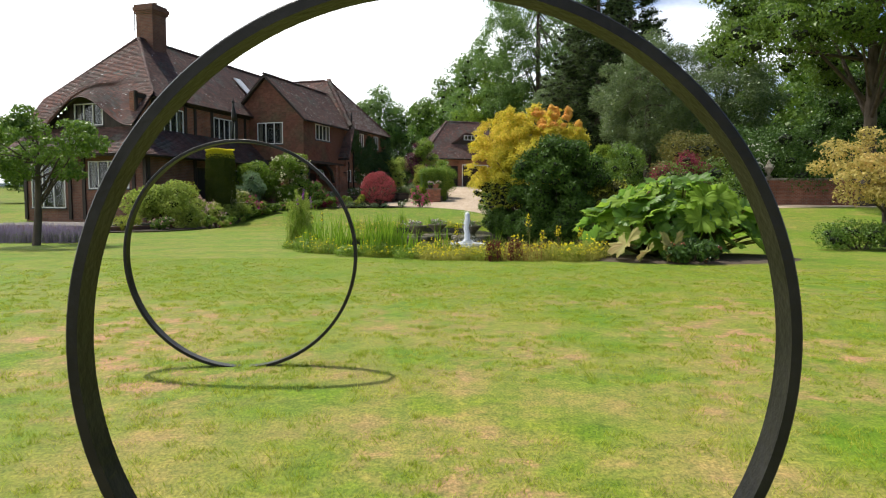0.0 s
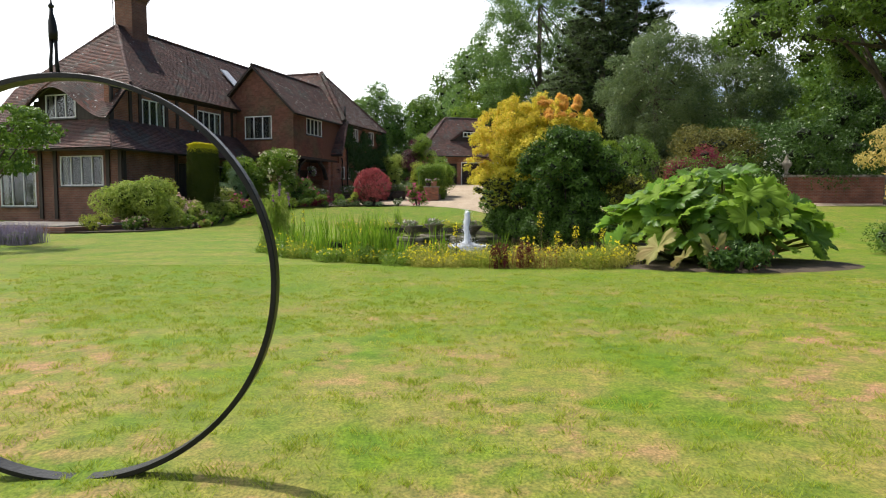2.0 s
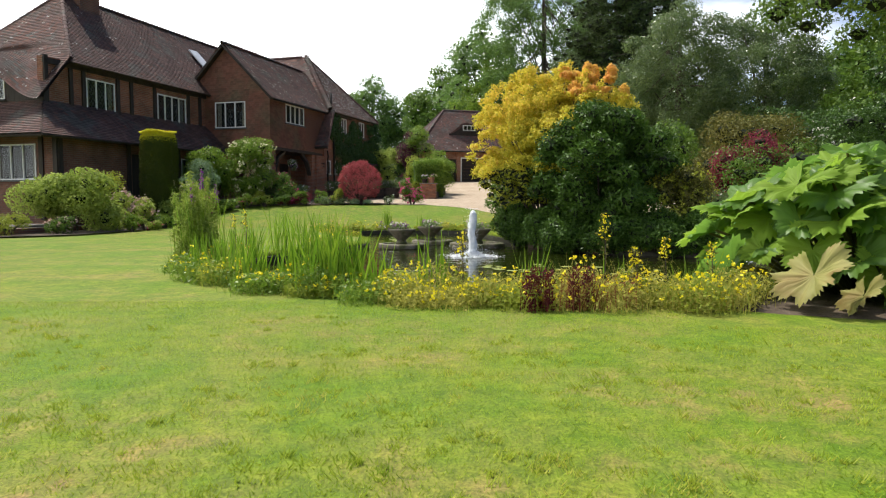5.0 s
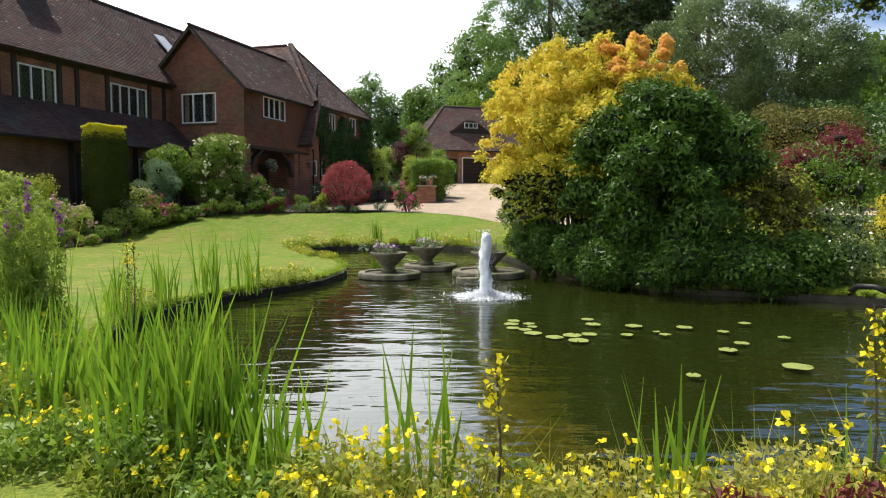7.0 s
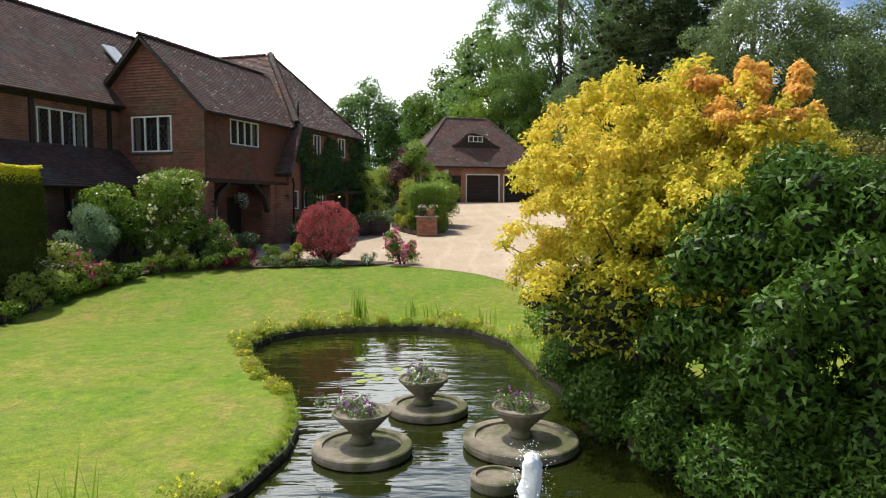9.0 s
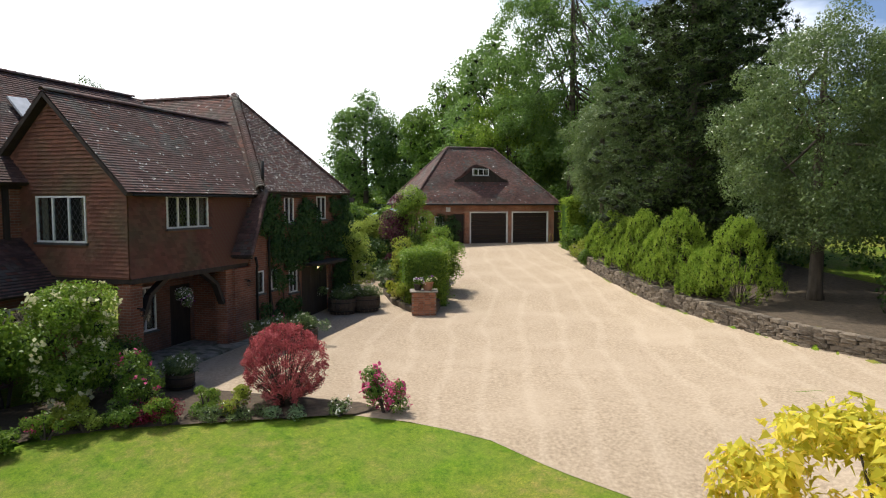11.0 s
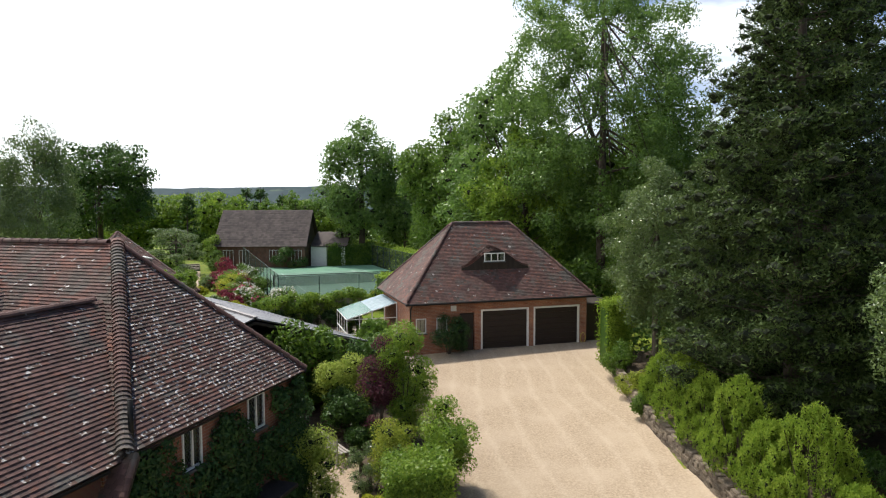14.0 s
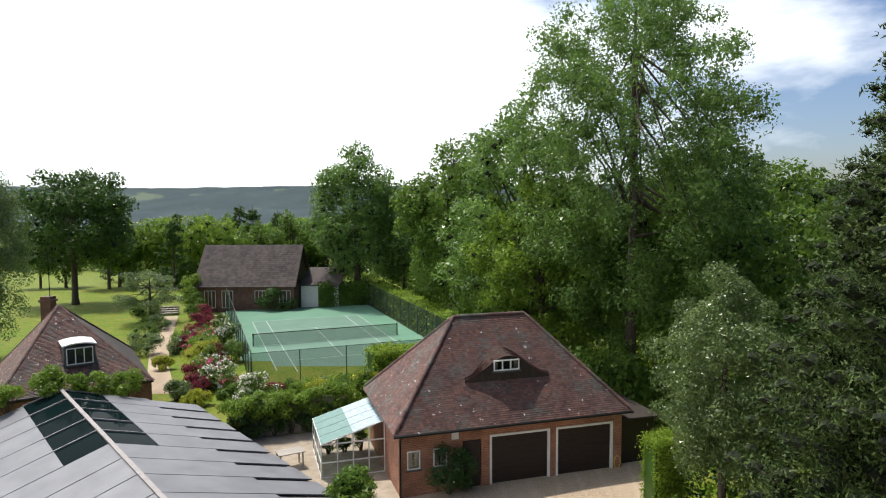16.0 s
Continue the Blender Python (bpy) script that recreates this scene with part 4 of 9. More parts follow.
# -- roofs: solid boards under the tiles
roof = Geo()
WING = [((-2.4, -0.28, 8.7), (-2.4, 8.6, 8.7), (0.28, 8.6, 6.0), (0.28, -0.28, 6.0)), ((-2.4, -0.28, 8.7), (-2.4, 6.0, 8.7), (-5.0, 6.0, 6.1), (-5.0, -0.28, 6.1))]
MAIN = [((-6.6, -5.5, 9.85), (-6.6, 8.0, 9.85), (-3.25, 8.0, 6.28), (-3.25, -8.4, 6.28)), ((-6.6, -5.5, 9.85), (-6.6, 8.0, 9.85), (-9.95, 8.0, 6.28), (-9.95, -8.4, 6.28))]
REAR = [((-3.02, 9.15, 9.95), (-9.5, 9.15, 9.95), (-9.5, 5.65, 6.1), (0.32, 5.65, 6.1)), ((-3.02, 9.15, 9.95), (0.36, 5.62, 6.12), (0.36, 12.6, 6.12)), ((-3.02, 9.15, 9.95), (-9.5, 9.15, 9.95), (-9.5, 12.6, 6.12), (0.36, 12.6, 6.12))]
CAT = [(-0.12, 5.75, 6.15), (0.56, 5.75, 6.15), (0.80, 4.35, 4.0), (-0.12, 4.35, 4.0)]
for q in WING + MAIN + REAR + [CAT]:
    roof = Geo()
    roof.slab([Vector(p) - Vector((0, 0, 0.02)) for p in q], 0.10)
    part("roof_slope", roof, M_TIMBER, house, "roof boards and dark eaves")


class HipFront:
    """The half-hip over the front, lifted into an eyebrow over the window."""
    out = (0, -0.6, 0.8)

    def __call__(self, u, w):
        s = w / 62.0
        b = -5.5 - 4.35 * s
        z = 9.85 - 5.13 * s
        k = math.cos(math.pi * min(1, abs(u + 6.1) / 2.75)) * 0.5 + 0.5
        z += 1.38 * k * smooth(0.45, 1.0, s)
        b -= 0.12 * k * smooth(0.6, 1.0, s)
        return Vector((u, b, z))


hip = HipFront()
def hip_span(w):
    s = w / 62.0
    half = min(3.35, 3.35 * (4.35 * s) / 2.9)
    return (-6.6 - half, -6.6 + half)
front_slab = Geo()
cols = 40
for r in range(0, 63, 3):
    lo, hi = hip_span(max(r, 0.4))
    front_slab.v += [tuple(hip(lo + (hi - lo) * i / cols, r) - Vector((0, 0, 0.03))) for i in range(cols + 1)]
front_slab.f = [(j * 41 + i, j * 41 + i + 1, (j + 1) * 41 + i + 1, (j + 1) * 41 + i) for j in range(20) for i in range(cols)]
front_slab.v += [(x, y, z - 0.09) for x, y, z in front_slab.v]
front_slab.f += [tuple(v + 21 * 41 for v in f[::-1]) for f in front_slab.f]
front_slab.f += [(20 * 41 + i, 20 * 41 + i + 1, 41 * 41 + i + 1, 41 * 41 + i) for i in range(cols)]
part("roof", front_slab, M_TIMBER, house, "eyebrow roof boards")

brown, red, lich = Geo(), Geo(), Geo()
old = [(brown, 0.88), (red, 0.10), (lich, 0.02)]
mossy = [(brown, 0.82), (red, 0.09), (lich, 0.09)]
redder = [(brown, 0.32), (red, 0.60), (lich, 0.08)]
tile_polygon(mossy, WING[0], 0.1, 0.165, 11)
tile_polygon(old, [(-2.4, -0.28, 8.7), (-2.4, 6.0, 8.7), (-4.2, 6.0, 6.9), (-4.2, -0.28, 6.9)], 0.1, 0.165, 12)
tile_polygon(old, MAIN[0], 0.1, 0.165, 13)
tile_polygon(redder, REAR[0], 0.1, 0.165, 14)
tile_polygon([(brown, 0.30), (red, 0.14), (lich, 0.56)], REAR[1], 0.1, 0.165, 15)
tile_polygon([(brown, 0.9), (red, 0.1)], CAT, 0.1, 0.165, 16)
tiles([(brown, 0.48), (red, 0.46), (lich, 0.06)], hip, 62, hip_span, seed=17)
near_eaves = lambda c: c.x > -0.75 and 0.2 < c.y < 8.2 and c.z > 5.9
loose_tiles(brown, "roof_tile", M_TILE, house, near_eaves, 230)
loose_tiles(red, "roof_tile", M_TILE_RED, house, near_eaves, 60)
part("roof_tiles", brown, M_TILE, house, "weathered brown clay roof tiles", kind="stuff")
part("roof_tiles", red, M_TILE_RED, house, "red clay roof tiles", kind="stuff")
part("roof_tiles", lich, M_TILE_SPOT, house, "lichen-whitened roof tiles", kind="stuff")
caps = Geo()
for p, q in (((-2.4, -0.3, 8.74), (-2.4, 7.9, 8.74)), ((-6.6, -5.5, 9.88), (-6.6, 7.8, 9.88)), ((-9.4, 9.15, 9.98), (-3.02, 9.15, 9.98)), ((-3.02, 9.15, 9.98), (0.36, 5.62, 6.16)),
             ((-3.02, 9.15, 9.98), (0.36, 12.6, 6.16)), ((-6.6, -5.5, 9.88), (-3.25, -8.4, 6.32)), ((-6.6, -5.5, 9.88), (-9.95, -8.4, 6.32))):
    ridge_geo(caps, p, q)
ridge_geo(caps, (-3.02, 9.15, 10.02), (0.40, 5.60, 6.20), 0.17, 0.115)
ridge_geo(caps, (0.54, 5.72, 6.18), (0.78, 4.35, 4.03), 0.07, 0.115)
part("ridge_tiles", caps, M_TILE, house, "half-round ridge and hip tiles", kind="stuff")

# -- main range walls
g = wall_with_holes((-3.6, -9.3), (-3.6, 0.1), 4.4, 6.35, 0.25, [(9.3 - 7.36, 9.3 - 5.9, 4.66, 5.88), (9.3 - 3.42, 9.3 - 1.5, 4.66, 5.88)], (-1, 0))
part("wall", g, M_BRICK, house, "brick-infilled upper wall")
window(house, (-3.6, -7.36), (-3.6, -5.9), 4.66, 5.88, (1, 0), 3)
window(house, (-3.6, -3.42), (-3.6, -1.5), 4.66, 5.88, (1, 0), 4)
for b in (-9.2, -8.1, -7.5, -5.75, -5.0, -3.6, -1.35, -0.5):
    timber(house, "timber_post", (-3.58, b, 4.5), (-3.58, b, 6.4), 0.16, 0.10, (1, 0))
timber(house, "timber_rail", (-3.58, -9.3, 4.55), (-3.58, 0, 4.55), 0.10, 0.16, (0, 0))
timber(house, "timber_rail", (-3.58, -9.3, 6.2), (-3.58, 0, 6.2), 0.10, 0.2, (0, 0))
g = wall_with_holes((-7.2, -9.35), (-5.2, -9.35), 4.2, 5.98, 0.25, [(7.2 - 7.05, 7.2 - 5.35, 4.85, 5.9)], (0, 1))
part("wall", g, M_TIMBER, house, "dark boarded wall under the eyebrow")
for i in range(20):
    a = (-7.2 - 0.28 * (i // 2 + 1)) if i % 2 else (-5.2 + 0.28 * (i // 2))
    if not -9.7 < a < -3.75:
        continue
    k = math.cos(math.pi * min(1, max(abs(a + 6.1), abs(a + 0.28 + 6.1)) / 2.75)) * 0.5 + 0.5
    g = Geo()
    g.box(a + 0.004, a + 0.276, -9.35, -9.12, 4.2, 5.24 + 1.2 * k, 0.004)
    part("board", g, M_TIMBER, house)
window(house, (-7.05, -9.35), (-5.35, -9.35), 4.85, 5.9, (0, -1), 3)
# -- skirt roofs
PENT = [((-3.62, 0.0, 4.78), (-3.62, -9.3, 4.78), (-2.15, -10.75, 3.36), (-2.15, 0.0, 3.42)), ((-3.62, -9.3, 4.78), (-9.8, -9.3, 4.78), (-10.4, -10.75, 3.42), (-2.15, -10.75, 3.36))]
g, brown, red = Geo(), Geo(), Geo()
for i, q in enumerate(PENT):
    g.slab([Vector(p) - Vector((0, 0, 0.02)) for p in q], 0.09)
    tile_polygon([(brown, 0.9), (red, 0.1)], q, 0.1, 0.165, 21 + i)
part("skirt_roof", g, M_TIMBER, house, "lean-to roof boards")
part("skirt_tiles", brown, M_TILE, house, "brown tiles of the lean-to roof", kind="stuff")
part("skirt_tiles", red, M_TILE_RED, house, "red tiles of the lean-to roof", kind="stuff")
# -- ground floor
g = wall_with_holes((-10.0, -9.6), (-2.75, -9.6), 0.0, 3.7, 0.25, [(3.92, 6.28, 1.86, 3.16), (0.4, 2.5, 0.9, 3.1)], (0, 1))
part("wall", g, M_BRICK_DARK, house, "ground-floor brick wall with dark timber framing")
window(house, (-6.08, -9.6), (-3.72, -9.6), 1.86, 3.16, (0, -1), 4)
window(house, (-9.6, -9.6), (-7.5, -9.6), 0.95, 3.1, (0, -1), 3, lattice=False)
g = wall_with_holes((-2.75, -9.6), (-2.75, 1.4), 0.0, 3.75, 0.25, [(3.6, 5.0, 0.4, 3.0), (6.6, 9.0, 1.7, 3.0)], (-1, 0))
part("wall", g, M_BRICK_DARK, house, "ground-floor brick wall")
window(house, (-2.75, -3.0), (-2.75, -0.6), 1.7, 3.0, (1, 0), 4)
g = Geo()
g.box(-3.1, -2.95, -6.0, -4.6, 0.4, 3.0)
part("side_door", g, M_TIMBER, house)
for a in (-9.95, -7.2, -6.35, -3.45, -2.8):
    timber(house, "timber_post", (a, -9.62, 0.4), (a, -9.62, 3.6), 0.18, 0.10, (0, 1))
timber(house, "timber_rail", (-10, -9.62, 1.68), (-2.75, -9.62, 1.68), 0.1, 0.14, (0, 0))
timber(house, "timber_rail", (-10, -9.62, 3.3), (-2.75, -9.62, 3.3), 0.1, 0.18, (0, 0))
for b in (-9.5, -6.2, -4.4, -3.2, -0.4):
    timber(house, "timber_post", (-2.73, b, 0.4), (-2.73, b, 3.7), 0.18, 0.10, (1, 0))
# -- porch under the jettied wing
g = Geo()
g.box(-4.4, 0.45, -0.35, 5.6, 0.3, 1.17, 0.02)
part("porch_floor", g, M_STONE, house, "worn stone porch floor")
g = wall_with_holes((-2.75, 1.4), (-1.5, 1.4), 0.6, 3.8, 0.25, [(0.2, 1.0, 1.9, 3.2)], (0, 1))
part("wall", g, M_BRICK_DARK, house, "porch wall")
g = wall_with_holes((-1.5, 1.4), (-1.5, 4.6), 0.6, 3.8, 0.25, [(0.35, 1.25, 1.85, 3.2), (1.9, 2.9, 1.1, 3.1)], (-1, 0))
part("wall", g, M_BRICK_DARK, house, "porch wall")
window(house, (-1.5, 1.75), (-1.5, 2.65), 1.85, 3.2, (1, 0), 2)
g = Geo()
g.box(-1.62, -1.55, 3.3, 4.3, 1.1, 3.1)
part("front_door", g, M_TIMBER, house, "dark plank door")
g = Geo()
g.box(-4.1, 0.0, 0.0, 5.7, 3.60, 3.72)
part("jetty_floor", g, M_TIMBER, house)
for a, b in ((-0.22, 0.25), (-0.22, 4.35), (-2.4, 0.25)):
    g = Geo()
    g.box(a - 0.22, a + 0.22, b - 0.22, b + 0.22, 0.7, 3.62, 0.02)
    part("pier", g, M_BRICK, house, "brick porch pier")
for p, q, r in (((-0.15, 0.5, 2.5), (-0.15, 0.85, 3.2), (-0.15, 1.5, 3.6)), ((-0.15, 4.1, 2.5), (-0.15, 3.75, 3.2), (-0.15, 3.1, 3.6))):
    g = Geo()
    g.beam(p, q, 0.12, 0.2, up=(1, 0, 0))
    g.beam(q, r, 0.12, 0.2, up=(1, 0, 0))
    part("brace", g, M_TIMBER, house, "curved dark oak brace")
timber(house, "bressummer", (-4.0, -0.02, 3.66), (0.05, -0.02, 3.66), 0.12, 0.14, (0, 0))
timber(house, "bressummer", (0.02, 0, 3.66), (0.02, 4.4, 3.66), 0.12, 0.14, (0, 0))
# -- rear block
WR = [(5.63, 6.1, 2.6, 3.38), (6.58, 6.97, 2.63, 3.36), (7.8, 8.38, 2.36, 3.42), (8.75, 10.95, 1.15, 3.25), (7.54, 8.2, 4.98, 5.95), (10.0, 10.76, 5.05, 5.98)]
g = wall_with_holes((0.1, 5.35), (0.1, 12.3), 0.6, 6.15, 0.3, [(a - 5.35, b - 5.35, c, d) for a, b, c, d in WR], (-1, 0))
part("wall", g, M_BRICK, house, "ivy-clad brick wall")
g = Geo()
g.box(-1.5, 0.1, 4.45, 4.7, 0.6, 3.58)
g.box(-0.2, 0.1, 4.7, 5.35, 0.6, 3.58)
g.box(-9.0, 0.1, 12.0, 12.3, 0.6, 6.15)
part("wall", g, M_BRICK, house)
for a, b, c, d in WR[:3] + WR[4:]:
    window(house, (0.1, a), (0.1, b), c, d, (1, 0), 1 if b - a < 0.5 else 2)
g = Geo()
for b0, b1 in ((8.8, 9.5), (10.2, 10.9)):
    g.box(0.0, 0.06, b0, b1, 1.2, 3.2, 0.01)
part("front_door", g, M_TIMBER, house, "dark panelled entrance doors")
g = Geo()
g.box(0.0, 0.06, 9.5, 10.2, 1.2, 3.2, 0.01)
part("front_door", g, M_TIMBER, house)
# -- chimney
g = Geo()
stack = [(0.525, 8.6), (0.525, 9.2), (0.585, 9.2), (0.585, 9.32), (0.525, 9.34), (0.525, 11.25), (0.565, 11.25), (0.565, 11.33), (0.605, 11.33), (0.605, 11.42), (0.645, 11.42), (0.645, 11.62), (0.575, 11.64), (0.575, 11.75), (0.40, 11.75)]
for w, z in stack:
    g.v += [(-6.625 + w * i, -4.475 + w * j, z) for i, j in ((-1, -1), (1, -1), (1, 1), (-1, 1))]
g.f = [(k * 4 + i, k * 4 + (i + 1) % 4, k * 4 + 4 + (i + 1) % 4, k * 4 + 4 + i) for k in range(len(stack) - 1) for i in range(4)] + [tuple(len(stack) * 4 - 4 + i for i in range(4))]
part("chimney", g, M_BRICK_DARK, house, "tall dark brick chimney stack")
for a in (-6.88, -6.38):
    g = Geo()
    g.lathe([(0.15, 11.75), (0.14, 11.82), (0.12, 11.9), (0.13, 11.92), (0.10, 11.92), (0.1, 11.75)], 12, (a, -4.45, 0))
    part("chimney_pot", g, M_BRICK_DARK, house)
g = Geo()
g.tube([(-7.24, -5.02, 9.7), (-7.24, -5.02, 12.6)], 0.022, 6)
g.beam((-7.6, -5.02, 12.45), (-6.95, -5.02, 12.45), 0.025, 0.025)
part("aerial_pole", g, M_STEEL, house, "thin aerial pole strapped to the chimney")
# -- rooflight
g = Geo()
g.slab([(-5.5, 1.3, 8.93), (-5.5, 1.95, 8.95), (-4.55, 1.95, 7.95), (-4.55, 1.3, 7.93)], 0.06)
part("rooflight", g, M_FLASHING, house, "pale lead flashing and rooflight")

# ---- garage ----
garage = thing("garage", "brick double garage with a hipped clay-tile roof and eyebrow dormer", "garage", (1.93, 68.29, 0.0), 17.5)
EL, ER, RZ, EZ = -4.35, 6.75, 9.72, 5.62
g = wall_with_holes((-4.05, 0), (6.45, 0), 2.3, 5.75, 0.3, [(4.05 - 3.7, 4.05 - 3.13, 3.96, 4.76), (4.05 - 2.56, 4.05 - 1.95, 3.96, 4.76), (4.05 - 1.25, 4.05 - 0.4, 2.5, 4.95), (4.05, 4.05 + 2.82, 2.5, 5.06), (4.05 + 3.15, 4.05 + 5.97, 2.5, 5.06)], (0, 1))
g.box(-4.05, -3.75, 0.3, 6.6, 2.3, 5.75)
g.box(6.15, 6.45, 0.3, 6.6, 2.3, 5.75)
g.box(-4.05, 6.45, 6.3, 6.6, 2.3, 5.75)
part("wall", g, M_BRICK_GARAGE, garage, "orange-red brick walls")
G_ROOF = [((-0.62, 3.27, RZ), (2.97, 3.27, RZ), (ER, -0.42, EZ), (EL, -0.42, EZ)), ((-0.62, 3.27, RZ), (EL, 6.95, EZ), (EL, -0.42, EZ)), ((2.97, 3.27, RZ), (ER, -0.42, EZ), (ER, 6.95, EZ)), ((2.97, 3.27, RZ), (-0.62, 3.27, RZ), (EL, 6.95, EZ), (ER, 6.95, EZ))]
g, brown, red, lich = Geo(), Geo(), Geo(), Geo()
for i, q in enumerate(G_ROOF):
    g.slab([Vector(p) - Vector((0, 0, 0.02)) for p in q], 0.1)
    if i < 3:
        tile_polygon([(brown, 0.80), (red, 0.18), (lich, 0.02)], q, 0.1, 0.165, 31 + i)
part("roof", g, M_TIMBER, garage, "roof boards and eaves")


class Eyebrow:
    out = (0, -0.5, 0.9)

    def __call__(self, u, w):
        k = math.cos(math.pi * min(1, abs(u - 1.2) / 2.05)) * 0.5 + 0.5
        y0 = 1.05
        zp = EZ + (y0 + 0.42) * 1.11
        zf = zp + 0.06 + 0.93 * k
        y1 = y0 + (zf - zp) / (1.11 - 0.16) + 0.02
        s = 1 - w / 12.0
        y = y0 - 0.12 + (y1 - y0 + 0.12) * s
        return Vector((u, y, zf + 0.16 * (y - y0) + 0.02))


eb = Eyebrow()
tiles([(brown, 0.55), (red, 0.44), (lich, 0.01)], eb, 12, lambda w: (-0.82, 3.22), seed=37)
part("roof_tiles", brown, M_TILE, garage, "brown clay roof tiles", kind="stuff")
part("roof_tiles", red, M_TILE_RED, garage, "red clay roof tiles", kind="stuff")
part("roof_tiles", lich, M_TILE_SPOT, garage, "lichen-spotted roof tiles", kind="stuff")
g = Geo()
n = 32
us = [-0.82 + 4.04 * i / n for i in range(n + 1)]
g.v = [tuple(eb(u, 11.2) - Vector((0, 0, 0.03))) for u in us] + [(u, 0.93, 6.8) for u in us]
g.f = [(i, i + 1, n + 2 + i, n + 1 + i) for i in range(n)]
part("dormer_cheek", g, M_TIMBER, garage, "dark boarded dormer front")
dormer = window(garage, (0.5, 0.86), (1.72, 0.86), 7.62, 8.1, (0, -1), 3, lattice=False)
caps = Geo()
for p, q in (((-0.62, 3.27, RZ + 0.03), (2.97, 3.27, RZ + 0.03)), ((-0.62, 3.27, RZ + 0.03), (EL, -0.42, EZ + 0.04)), ((2.97, 3.27, RZ + 0.03), (ER, -0.42, EZ + 0.04)), ((-0.62, 3.27, RZ + 0.03), (EL, 6.95, EZ + 0.04)), ((2.97, 3.27, RZ + 0.03), (ER, 6.95, EZ + 0.04))):
    ridge_geo(caps, p, q)
part("ridge_tiles", caps, M_TILE, garage, "half-round ridge and hip tiles", kind="stuff")
window(garage, (-3.7, 0), (-3.13, 0), 3.96, 4.76, (0, -1), 1, lattice=False)
window(garage, (-2.56, 0), (-1.95, 0), 3.96, 4.76, (0, -1), 1, lattice=False)
M_DOOR = material("dark_door", (0.018, 0.010, 0.008), (0.030, 0.017, 0.013), rough=0.6, bump=0.2, bump_scale=20, stretch=(1, 1, 6))
for x0 in (0.0, 3.15):
    d = new("garage_door")
    d.parent = garage
    tagged(d, "dark brown up-and-over door")
    for i in range(8):
        g = Geo()
        g.box(x0 + 0.06, x0 + 2.76, 0.10, 0.15, 2.6 + i * 0.30, 2.6 + i * 0.30 + 0.292, 0.008)
        part("door_panel", g, M_DOOR, d)
    g = Geo()
    g.box(x0 - 0.02, x0 + 0.08, -0.03, 0.10, 2.5, 5.08, 0.01)
    g.box(x0 + 2.74, x0 + 2.84, -0.03, 0.10, 2.5, 5.08, 0.01)
    g.box(x0 + 0.08, x0 + 2.74, -0.03, 0.10, 4.98, 5.08, 0.01)
    part("door_frame", g, M_WHITE, garage, "white painted door frame")
g = Geo()
g.box(-1.2, -0.45, 0.05, 0.12, 2.6, 4.9, 0.01)
part("side_door", g, M_DOOR, garage, "dark brown side door")

# ---- trees and large shrubs ----
def at(x, y, dz=0.0):
    return (x, y, ground_z(x, y, False) + dz)


def conifer(name, label, at_, height, radius, seed, count=42000, mat=LEAF_CONIFER, size=0.26, boughs=170, taper=0.8, base=0.03, category="tree"):
    """An evergreen: a straight trunk and drooping boughs in uneven tiers."""
    rng = np.random.default_rng(seed)
    t = thing(name, label, category, at_)
    cl, g = [], trunk_geo(rng, (0, 0, -0.3), (0, 0, height), max(0.05, height * 0.016), [])
    for i in range(boughs):
        h = base + (0.985 - base) * rng.random() ** 1.1
        r = min(radius, radius * 1.30 * (1 - h) ** taper) * rng.uniform(0.70, 1.08) + 0.012 * height
        a = rng.uniform(0, 2 * math.pi)
        s0 = radius * 0.115 * (1.35 - 0.7 * h) * rng.uniform(0.75, 1.25)
        for q in (1.0, 0.8, 0.58):
            b = a + rng.normal(0, 0.10)
            s = s0 * (0.75 if q == 1.0 else 1.0)
            cl.append((r * q * math.cos(b), r * q * math.sin(b), h * height - 0.10 * r + 0.24 * r * q * q, s * 1.25, s * 1.25, s * 0.82))
        if i % 4 == 0:
            g.tube([(0, 0, h * height - 0.2 * r), (r * 0.55 * math.cos(a), r * 0.55 * math.sin(a), h * height - 0.12 * r), (r * 0.95 * math.cos(a), r * 0.95 * math.sin(a), h * height + 0.08 * r)], [0.05, 0.03, 0.01], 5)
    part("trunk", g, M_BARK, t, smooth=True)
    foliage("crown", t, mat, seed + 1, cl, count, size, 0.32, 0.8, -0.15, 0.75, core=0.48)
    return t


tree("tree", "tall airy plane tree with a broad green crown", at(11.2, 80.5), 28.5, 8.8, LEAF_PLANE, 101, 150000, 0.19, 430, 0.0, 0.36, share=0.098, shell=0.95, flat=0.9, limbs=30, bottom=-1.0, core=0.0)
tree("tree", "light green lime tree filling out behind the garage", at(6.2, 84.0), 16.0, 5.6, LEAF_BRIGHT, 103, 36000, 0.24, 110, 0.0, 0.3, share=0.15, shell=0.9)
tree("tree", "leafy tree with hanging boughs behind the garage", at(5.5, 88), 20.0, 7.5, LEAF_PLANE, 104, 34000, 0.3, 90, 0.0, 0.4, share=0.18)
tree("tree", "dense woodland tree behind the garage", at(16.5, 84), 17.0, 7.5, LEAF_MID, 106, 34000, 0.3, 90, 0.0, 0.4, share=0.18)
tree("tree", "dense woodland tree with rounded crown", at(26.0, 92), 17.0, 8.5, LEAF_MID, 107, 20000, 0.38, 46, 0.02, 0.4, share=0.26)
conifer("conifer_tree", "dark evergreen conifer with layered boughs", at(12.9, 56.6), 19.0, 4.5, 111, 270000, size=0.135, boughs=450, taper=0.72)
conifer("conifer_tree", "taller dark conifer close behind", at(16.9, 61.5), 20.8, 4.0, 115, 150000, size=0.19, boughs=360, taper=0.65)
